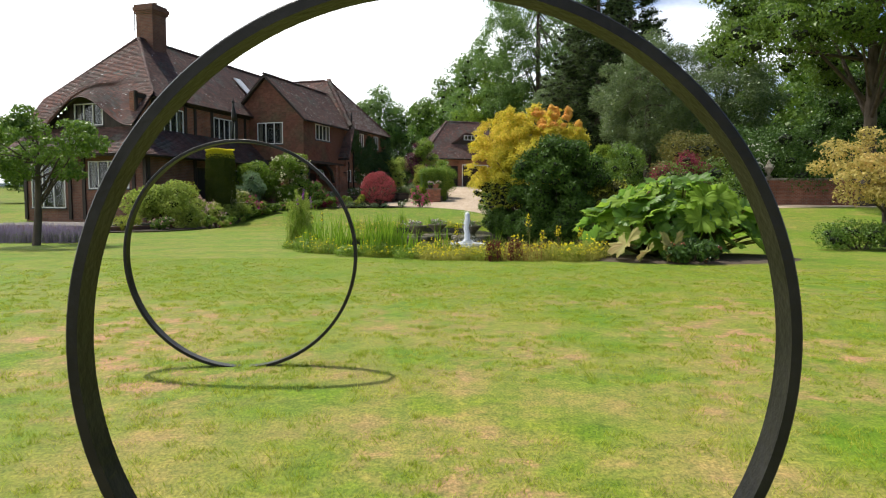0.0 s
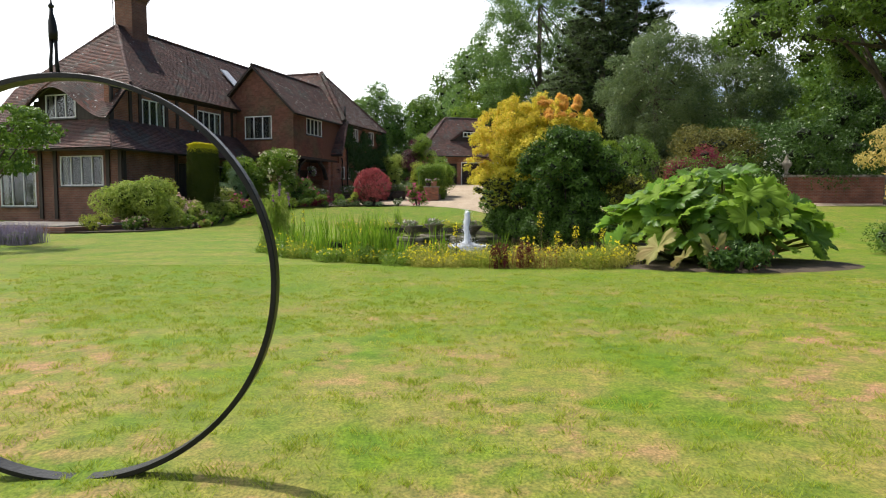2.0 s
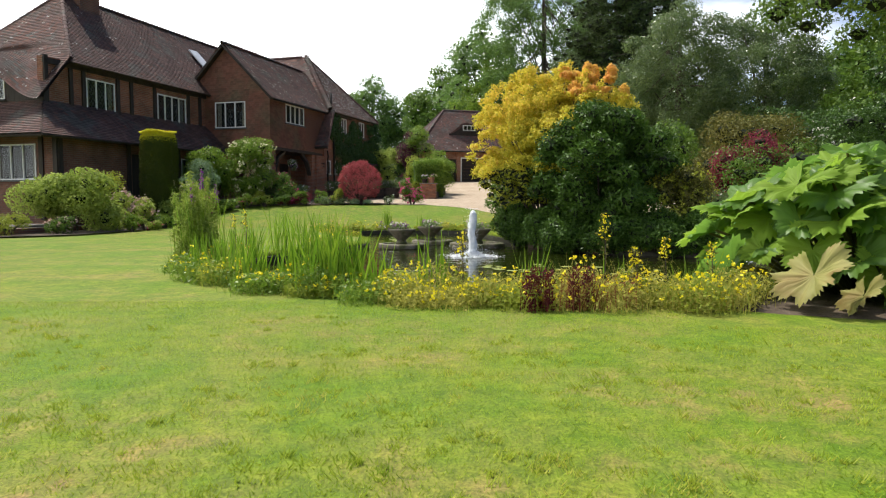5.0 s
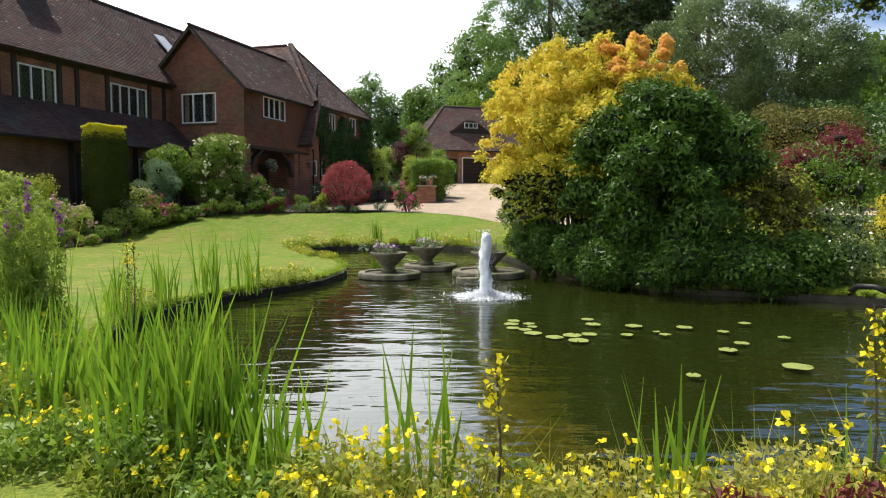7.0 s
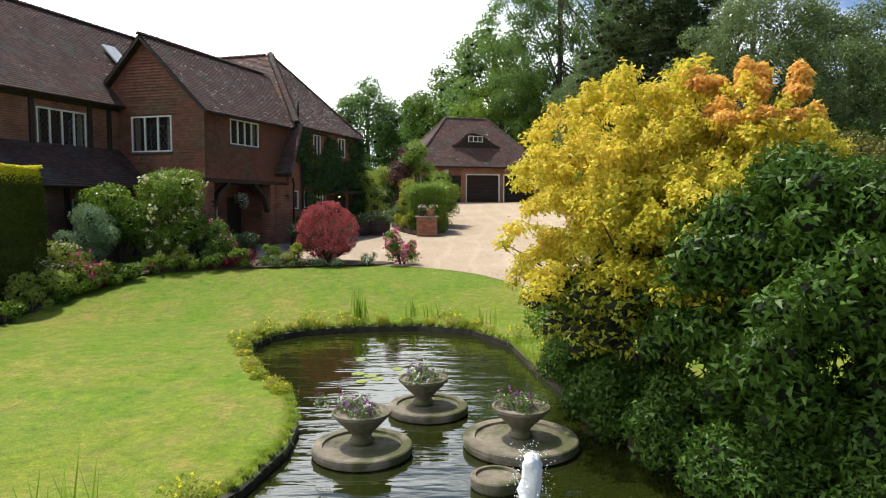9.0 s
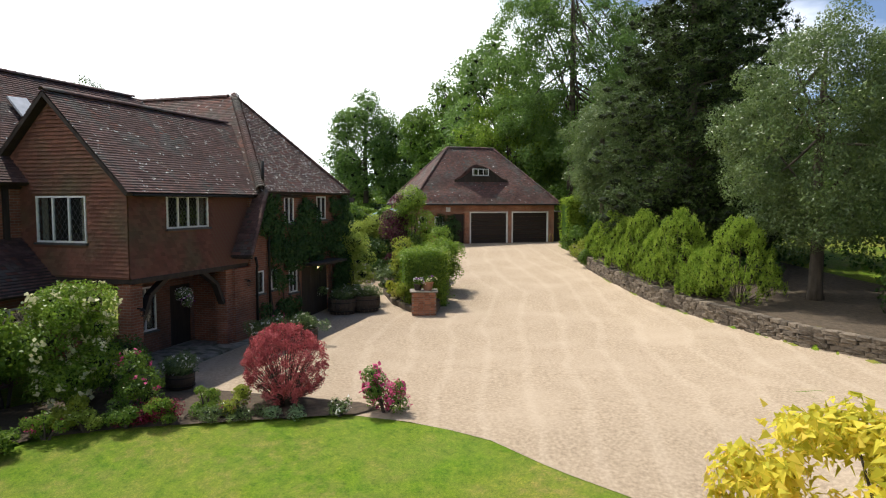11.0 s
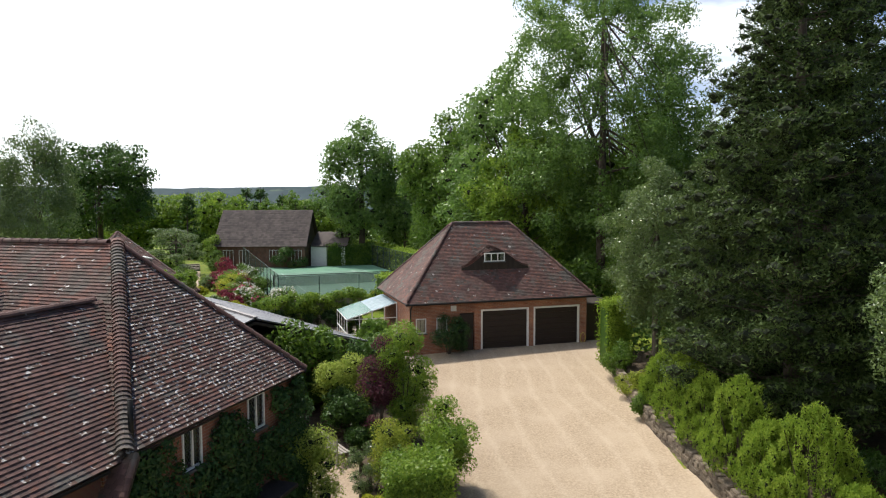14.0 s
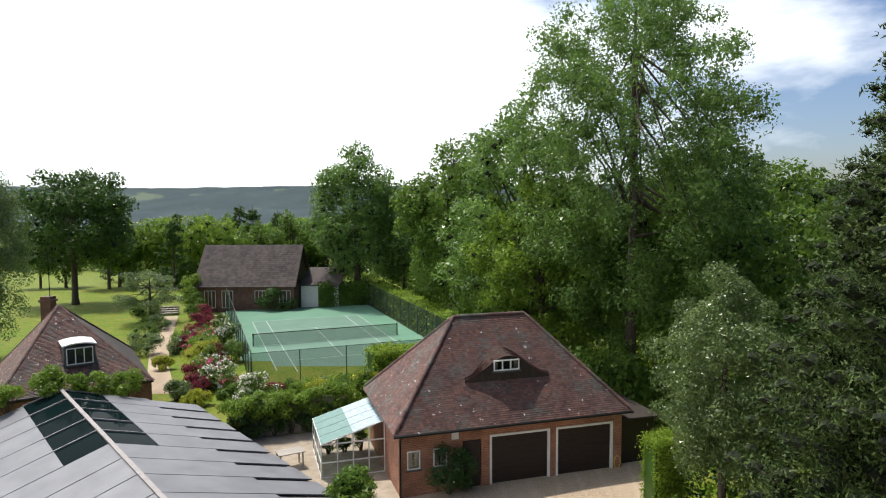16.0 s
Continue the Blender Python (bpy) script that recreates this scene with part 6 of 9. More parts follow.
part("splash", quads_mesh("splash", leaf_quads(rng, p, np.tile([0.0, 0, 1], (160, 1)), 0.04, 0.8, 0.15, 0.0), M_FOAM), None, None, "white ripple where the spout runs", category="splash", kind="stuff")
M_LINER = material("pond_liner", (0.014, 0.012, 0.008), (0.045, 0.038, 0.02), rough=0.6, bump=0.4, bump_scale=12)
rim = Geo()
edge = []
for (x0, y0), (x1, y1) in zip(POND, POND[1:] + POND[:1]):
    m = max(1, int(math.hypot(x1 - x0, y1 - y0) / 0.25))
    edge += [(x0 + (x1 - x0) * j / m, y0 + (y1 - y0) * j / m) for j in range(m)]
k = len(edge)
for (xa, ya), (xb, yb), (x, y) in zip(grown(edge, -0.055), grown(edge, 0.0), edge):
    z = min(ground_z(x, y, False), 0.16) - 0.07 + 0.02 * noise.noise((x * 2.0, y * 2.0, 7.0))
    rim.v += [(xa, ya, WATER_Z - 0.3), (xa + 0.01, ya, z - 0.012), (xb, yb, z), (xb, yb, WATER_Z - 0.3)]
rim.f = [(i * 4 + j, i * 4 + (j + 1) % 4, ((i + 1) % k) * 4 + (j + 1) % 4, ((i + 1) % k) * 4 + j) for i in range(k) for j in range(4)]
part("pond_edging", rim, M_LINER, None, "dark wet edging boards round the pond", category="edging", kind="structure")
# stone kerb under the evergreens
for i, (x, y, tn) in enumerate(((2.35, 24.6, -65), (2.75, 23.6, -58), (3.35, 22.55, -45), (4.1, 21.8, -28), (4.95, 21.45, -15))):
    g = Geo()
    g.box(-0.62, 0.62, -0.12, 0.12, -0.25, 0.07 + 0.02 * (i % 2), 0.03, pose(x, y, 0, 0, 0, tn))
    part("kerb_stone", g, M_SOIL, None, "mossy stone kerb block beside the water", category="kerb stone", group="pond kerb stones")


# ---- waterside plants ----
def blades(rng, n, spread, height, width, lean=0.22, base=(0, 0)):
    """Upright tapering blades in two joined quads each."""
    x, y = rng.normal(base[0], spread, n), rng.normal(base[1], spread, n)
    h = height * rng.uniform(0.55, 1.1, n)
    a, f = rng.uniform(0, 2 * math.pi, n), rng.uniform(0, 2 * math.pi, n)
    lx, ly = np.cos(a) * h * lean * rng.random(n), np.sin(a) * h * lean * rng.random(n)
    wx, wy = np.cos(f) * width / 2, np.sin(f) * width / 2
    z0 = np.full(n, -0.08)
    def pt(s, k, hh):
        return np.stack([x + lx * hh ** 2 + s * wx * k, y + ly * hh ** 2 + s * wy * k, z0 + (h + 0.08) * hh], 1)
    lo = np.stack([pt(-1, 0.7, 0.0), pt(1, 0.7, 0.0), pt(1, 1.0, 0.5), pt(-1, 1.0, 0.5)], 1)
    hi = np.stack([pt(-1, 1.0, 0.5), pt(1, 1.0, 0.5), pt(1, 0.12, 1.0), pt(-1, 0.12, 1.0)], 1)
    return np.concatenate([lo, hi])


def reed_clump(label, x, y, n, spread, height, seed, width=0.022, mat=LEAF_REED, name="reed_clump", category="reeds"):
    rng = np.random.default_rng(seed)
    t = thing(name, label, category, (x, y, max(WATER_Z, ground_z(x, y, False)) - 0.02), 0, "waterside reeds")
    part("foliage", quads_mesh("foliage", blades(rng, n, spread, height, width, 0.34), mat), None, t, kind="stuff")
    return t


def monkey_flower(label, x, y, r, h, seed, mat, n_leaf, n_bloom, bloom=0.03):
    """An airy clump: thin stems, small leaves up the stems, blooms near the tips."""
    rng = np.random.default_rng(seed)
    t = thing("monkey_flower", label, "flower", at(x, y, -0.02), 0, "waterside flowers")
    part("stems", quads_mesh("stem", blades(rng, int(n_leaf / 14), r * 0.75, h * 0.95, 0.006, 0.9), mat), None, t)
    def spot(k, lo, hi):
        q, a = np.sqrt(rng.random(k)) * r * 1.3, rng.uniform(0, 2 * math.pi, k)
        return np.stack([q * np.cos(a), q * np.sin(a), h * rng.uniform(lo, hi, k) * (1 - 0.35 * (q / (r * 1.3)) ** 2)], 1)
    part("leaves", quads_mesh("leaves", leaf_quads(rng, spot(n_leaf, 0.0, 0.85) , np.tile([0, 0, 1.0], (n_leaf, 1)), 0.044 if mat is not LEAF_STRAW else 0.038, 0.5, 0.9, slim=True), mat), None, t)
    c = np.repeat(spot(n_bloom, 0.5, 1.05), 5, 0) + rng.normal(0, bloom * 0.3, (n_bloom * 5, 3))
    part("yellow_flowers", quads_mesh("blossom", leaf_quads(rng, c, np.tile([0, -0.4, 0.6], (n_bloom * 5, 1)), bloom, 0.9, 0.6), PETAL_YELLOW), None, t)


rng = np.random.default_rng(331)
NEAR_EDGE = [(-3.85, 17.6), (-3.65, 16.7), (-3.25, 15.9), (-2.75, 15.3), (-2.2, 14.75), (-1.6, 14.25), (-1.05, 13.9), (-0.5, 13.65), (0.0, 13.5), (0.45, 13.4), (0.9, 13.35), (1.35, 13.3), (1.8, 13.3), (2.3, 13.25), (2.75, 13.2), (3.1, 13.3)]
for i, ((x0, y0), (x1, y1)) in enumerate(zip(NEAR_EDGE, NEAR_EDGE[1:])):
    for j in range(4):
        f = (j + rng.random()) / 4
        px, py = x0 + (x1 - x0) * f + rng.normal(0, 0.05), y0 + (y1 - y0) * f + rng.uniform(-0.28, 0.30)
        tall = 0.24 + 0.26 * rng.random() ** 1.5 + (0.05 if px > 0.3 else 0.0)
        monkey_flower("waterside monkey flower with small yellow blooms", px, py, 0.22, tall, 340 + i * 5 + j, (LEAF_STRAW if (i + 2 * j) % 3 else LEAF_FERN) if px > -0.7 else (LEAF_BRIGHT if (i + j) % 3 else LEAF_FERN), 700, 15 if px > -0.7 else 9, 0.028)
for i, (x, y, n, sp, h) in enumerate(((-3.3, 16.2, 34, 0.14, 0.6), (-2.85, 15.6, 36, 0.14, 0.62), (-2.3, 15.05, 40, 0.13, 0.72), (-1.55, 14.5, 52, 0.12, 0.86), (-1.25, 14.3, 56, 0.12, 0.92), (-0.95, 14.1, 44, 0.11, 0.8), (-0.65, 13.9, 22, 0.10, 0.6),
                                      (0.05, 13.75, 9, 0.06, 0.8), (1.05, 13.65, 14, 0.08, 0.6), (1.95, 13.8, 8, 0.08, 0.55), (2.55, 13.3, 16, 0.07, 0.58))):
    reed_clump("clump of tall green iris blades at the water's edge", x, y, int(n * 1.6), sp * 1.1, h, 420 + i, 0.024)
for i, (x, y, n, h) in enumerate(((-3.55, 19.6, 26, 0.75), (-3.2, 20.4, 34, 0.95), (-2.85, 20.9, 30, 0.85), (-3.65, 18.6, 30, 0.7), (-1.9, 31.75, 46, 0.75), (-0.7, 31.9, 14, 0.5), (1.1, 31.3, 16, 0.5), (-0.2, 31.9, 12, 0.45))):
    reed_clump("sparse clump of green reeds on the pond bank", x, y, n, 0.11, h, 440 + i)
for i, (x, y, r, h) in enumerate(((-3.75, 19.2, 0.3, 0.35), (-2.65, 21.5, 0.3, 0.3), (-2.35, 22.1, 0.28, 0.3), (-4.0, 29.3, 0.25, 0.3), (-3.75, 30.5, 0.3, 0.35), (-2.9, 31.35, 0.35, 0.35), (0.2, 31.8, 0.35, 0.25), (-2.2, 31.7, 0.3, 0.25), (1.7, 29.6, 0.3, 0.4), (2.0, 28.2, 0.4, 0.6), (2.05, 27.2, 0.45, 0.8))):
    monkey_flower("straggling yellow monkey flower on the bank", x, y, r * 0.8, h, 450 + i, LEAF_FERN, 520, 8)
rng = np.random.default_rng(2450)
rim = [p for p in grown(edge, 0.10) if p[1] > 25.5 and p[0] < 1.2]
for i in range(26):
    x, y = rim[int((i + rng.random()) / 26 * len(rim))]
    monkey_flower("yellow-green grassy plant on the pond rim", x, y, 0.12, rng.uniform(0.10, 0.26), 2500 + i, LEAF_STRAW if i % 3 == 0 else LEAF_YELLOW if i % 3 == 1 else LEAF_FERN, 420, 3, 0.024)
# dark red lobelia, tall loosestrife
for i, (x, y) in enumerate(((0.90, 13.0), (0.99, 13.06), (1.08, 13.0), (1.34, 13.06), (1.47, 13.1))):
    t = reed_clump("dark red-leaved lobelia at the water's edge", x, y, 12, 0.05, 0.38, 460 + i, 0.012, LEAF_WINE, "lobelia", "flower")
    foliage("leaves", t, LEAF_WINE, 470 + i, [(0, 0, 0.06 + 0.075 * k, 0.05, 0.05, 0.08) for k in range(5)], 260, 0.05, 0.24, 0.7, -0.8)
for i in range(9):
    t = reed_clump("thin rusty-brown seed spikes by the water", 1.22 + 0.085 * i, 13.05 + 0.05 * math.sin(2.3 * i), 8, 0.05, 0.30 + 0.12 * (0.5 + 0.5 * math.sin(1.9 * i)), 2460 + i, 0.008, LEAF_RUST, "dock", "plant")
    foliage("seed_heads", t, LEAF_RUST, 2470 + i, [(0.03 * math.sin(3 * k), 0.03 * math.cos(3 * k), 0.10 + 0.07 * k, 0.035, 0.035, 0.07) for k in range(4)], 90, 0.03, 0.24, 0.7, -0.8)
for i, (x, y, h) in enumerate(((-3.68, 16.95, 1.3), (-3.55, 16.8, 1.5), (-3.72, 16.7, 1.2), (-3.5, 17.0, 1.25))):
    t = reed_clump("tall purple loosestrife with leafy stems", x, y, 26, 0.13, h, 480 + i, 0.010, LEAF_REED, "loosestrife", "flower")
    foliage("leaves", t, LEAF_LIGHT, 490 + i, [(0.13 * math.sin(2.4 * k), 0.13 * math.cos(2.4 * k), 0.08 + 0.065 * k, 0.07 * (1.5 - 0.065 * k / h), 0.07 * (1.5 - 0.065 * k / h), 0.12) for k in range(int(h / 0.07))], 3200, 0.055, 0.26)
    rng = np.random.default_rng(495 + i)
    p = np.stack([rng.normal(0, 0.015, 60) + 0.05 * i, rng.normal(0, 0.015, 60), h * 0.82 + rng.random(60) * 0.28], 1)
    part("flower_spike", quads_mesh("flower_spike", leaf_quads(rng, p, rng.normal(0, 1, (60, 3)), 0.03, 0.8), PETAL_PURPLE), None, t)
# tall yellow spikes
for i, (x, y, h) in enumerate(((1.72, 13.5, 0.95), (2.3, 13.4, 0.7), (0.28, 13.55, 0.75), (2.0, 13.35, 0.6), (2.75, 13.35, 0.65), (-3.3, 18.3, 0.9), (-3.7, 19.0, 0.8))):
    t = thing("mullein", "tall flower spike with yellow blooms", "flower", at(x, y, -0.02), 0, "yellow flower spikes")
    rng = np.random.default_rng(510 + i)
    g = Geo()
    g.tube([(0, 0, 0), (0.02, 0, h * 0.5), (0.0, 0.02, h)], [0.008, 0.006, 0.003], 5)
    part("stem", g, M_BARK, t)
    zs = rng.uniform(0.2, 1.0, 130) * h
    p = np.stack([rng.normal(0, 0.028, 130), rng.normal(0, 0.028, 130), zs], 1)
    part("leaves", quads_mesh("leaves", leaf_quads(rng, p[:80], rng.normal(0, 1, (80, 3)), 0.045, 0.4), LEAF_OLIVE), None, t)
    part("flowers", quads_mesh("flowers", leaf_quads(rng, p[zs > h * 0.7], rng.normal(0, 1, (int((zs > h * 0.7).sum()), 3)), 0.026, 0.9), PETAL_YELLOW), None, t)


# ---- gunnera ----
def gunnera_leaf(seed):
    """A lobed, toothed, cupped leaf about a metre across with raised ribs."""
    rnd = random.Random(seed)
    n, lobes = 84, 7
    g = Geo()
    g.v = [(0, 0, 0)]
    for ring_i, f in enumerate((0.3, 0.62, 0.86, 1.0)):
        for k in range(n + 1):
            a = math.radians(-158 + 316 * k / n)
            lobe = 0.74 + 0.26 * abs(math.cos(lobes * a * 0.5 * 360 / 316)) ** 0.8
            r = 0.5 * f * (1 - (1 - lobe) * f) * (1 + (0.075 * (-1) ** k + 0.05 * rnd.uniform(-1, 1)) * (f > 0.9))
            rib = 0.034 * (1 - abs(math.sin(lobes * a * 0.5 * 360 / 316))) * f
            g.v.append((r * math.cos(a), r * math.sin(a), 0.24 * f * f - 0.17 * f ** 4 + rib + 0.06 * math.sin(3 * a + seed) * f + 0.03 * math.sin(11 * a) * f * f + rnd.uniform(-0.014, 0.014)))
    m = n + 1
    g.f = [(0, 1 + k, 2 + k) for k in range(n)] + [(1 + j * m + k, 1 + (j + 1) * m + k, 2 + (j + 1) * m + k, 2 + j * m + k) for j in range(3) for k in range(n)]
    return g


gunnera = thing("gunnera", "giant gunnera with huge lobed green leaves beside the pond", "plant", at(5.0, 14.2))
# two of the four leaf shapes take the painted sunlit green
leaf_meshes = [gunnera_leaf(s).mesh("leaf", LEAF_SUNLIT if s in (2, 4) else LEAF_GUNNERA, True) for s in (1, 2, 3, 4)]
old_meshes = [gunnera_leaf(s).mesh("leaf", LEAF_GUNNERA_OLD, True) for s in (5, 6)]
rng = np.random.default_rng(520)
stalk = Geo()
spots = []
for i in range(120):
    a = 2.399963 * i
    q = math.sqrt((i + 0.5) / 120)
    x, y = 1.95 * q * math.cos(a), 1.15 * q * math.sin(a)
    z = 1.36 * (1 - 0.66 * q ** 2.2) + rng.normal(0, 0.16)
    spots.append((x, y, max(z, 0.35), a, q, 0.48 + 0.44 * rng.random(), leaf_meshes[i % 4]))
for i, (x, y, z, s) in enumerate(((-1.45, -1.25, 0.36, 0.75), (-0.6, -1.40, 0.30, 0.75), (-1.1, -1.45, 0.2, 0.5))):
    spots.append((x, y, z, math.atan2(y, x), 1.0, s, old_meshes[i % 2]))
for x, y, z, a, q, s, me in spots:
    ob = part("leaf", me, None, gunnera, "withered yellow-brown leaf" if me in old_meshes else "")
    tilt = 0.15 + 0.75 * q + rng.normal(0, 0.28)
    ob.matrix_local = Matrix.LocRotScale((x, y, z), Euler((0, 0, a)).to_matrix().to_quaternion() @ Euler((rng.normal(0, 0.32), tilt, rng.normal(0, 0.5))).to_quaternion(), (s, s, s))
    stalk.tube([(x * 0.25, y * 0.25, -0.1), (x * 0.7, y * 0.7, z * 0.7), (x, y, z)], [0.03, 0.022, 0.014], 6)
part("stalk", stalk, LEAF_OLIVE, gunnera, "thick prickly stalks", smooth=True, kind="stuff")
shrub("peony", "low leafy plant with russet flower heads", at(4.75, 12.75), 0.62, 0.42, LEAF_DARK, 530, 3200, 0.075, 12, "plant", "", (leaf_material("russet_petal", (0.28, 0.08, 0.05), (0.42, 0.15, 0.10)), "flower_heads"), 9, 0.05)
g = Geo()
rows_, cols_ = 14, 40
for j in range(rows_ + 1):
    for i in range(cols_ + 1):
        x, y = 2.2 + 5.4 * i / cols_, 12.35 + 2.6 * j / rows_
        e = smooth(0, 0.25, 1 - math.hypot((x - 4.9) / 2.7, (y - 13.7) / 1.35))
        g.v.append((x, y, ground_z(x, y, False) - 0.03 + 0.07 * e))
g.f = [(j * (cols_ + 1) + i, j * (cols_ + 1) + i + 1, (j + 1) * (cols_ + 1) + i + 1, (j + 1) * (cols_ + 1) + i) for j in range(rows_) for i in range(cols_) if pond_depth(2.2 + 5.4 * (i + 0.5) / cols_, 12.35 + 2.6 * (j + 0.5) / rows_) < -0.18]
part("flower_bed", g, M_SOIL, None, "dark bare soil under the gunnera", True, category="flower bed", kind="structure")

# rough grass hanging over the pond's edge
rng = np.random.default_rng(560)
pts = np.array([p for p in grown(edge, 0.02) if p[1] > 15.5 or p[0] < -1.5])
k = 64000
c = pts[rng.integers(0, len(pts), k)] + rng.normal(0, 0.045, (k, 2))
h, a, f = rng.uniform(0.04, 0.17, k) * rng.random(k) ** 0.5, rng.uniform(0, 2 * math.pi, k), rng.uniform(0, math.pi, k)
zb = np.array([min(ground_z(x, y, False), 0.2) - 0.01 for x, y in c])
b0 = np.stack([c[:, 0], c[:, 1], zb], 1)
side = np.stack([np.cos(f), np.sin(f), 0 * f], 1) * 0.0045
tip = b0 + np.stack([np.cos(a) * h * 0.7, np.sin(a) * h * 0.7, h * rng.uniform(-0.75, 0.8, k)], 1)
part("bank_grass", quads_mesh("bank_grass", np.stack([b0 - side, b0 + side, tip], 1), GRASS_BLADE), None, None, "rough grass along the pond edge", category="grass", kind="stuff")

# ---- flower beds before the house ----
def bed(name, label, rows, lift=0.05):
    return strip(name, M_SOIL, rows, 10, lift, label, "flower bed")


bed("flower_bed", "dark soil of the long border", [(24.6, -13.2, -12.0), (26.0, -13.6, -10.4), (28.0, -13.6, -10.0), (30.0, -13.2, -9.9), (32.0, -12.8, -10.1), (33.6, -12.2, -9.75), (34.8, -11.8, -9.2), (35.6, -11.3, -8.1), (36.1, -10.8, -4.9), (36.5, -10.4, -2.0), (37.2, -9.8, -1.1), (37.6, -9.5, -2.6), (38.6, -9.2, -6.6)])
topiary = thing("topiary", "clipped yew column with a golden top", "topiary", at(-11.05, 33.4))
rng = np.random.default_rng(601)
k = 34000
a, z = rng.uniform(0, 2 * math.pi, k), rng.random(k) ** 0.8
rad = 0.66 * np.minimum(1.0, 0.92 + 0.10 * np.sin(math.pi * z)) * (1 - 0.14 * rng.random(k) ** 2) * (1 - 0.12 * np.maximum(0, z - 0.92) / 0.08) * (1 + 0.025 * np.sin(5 * a + 9 * z))
top = rng.random(k) < 0.22
rad[top] = 0.63 * np.sqrt(rng.random(top.sum()))
sq = 1.0 + 0.10 * np.cos(2 * a) ** 2
zz = np.where(top, 3.38 + 0.05 * np.sin(3 * a) * rad + 0.05 * rng.random(k), 0.05 + 3.35 * z)
p = np.stack([rad * sq * np.cos(a), rad * sq * np.sin(a), zz], 1)
nr = np.where(top[:, None], np.array([0, 0, 1.0]), np.stack([np.cos(a), np.sin(a), 0.1 + 0 * a], 1))
gold = zz > 3.2 - 0.26 * rng.random(k) ** 2
part("golden_crown", quads_mesh("golden_crown", leaf_quads(rng, p[gold], nr[gold], 0.055, 0.4), LEAF_TOPIARY_GOLD), None, topiary, "golden-yellow clipped top")
part("leaves", quads_mesh("leaves", leaf_quads(rng, p[~gold], nr[~gold], 0.06, 0.4, 0.9), LEAF_YEW), None, topiary)
g = Geo()
g.lathe([(0.48, -0.1), (0.51, 0.6), (0.51, 2.95), (0.44, 3.2), (0.001, 3.25)], 20)
part("core", g, LEAF_YEW, topiary)

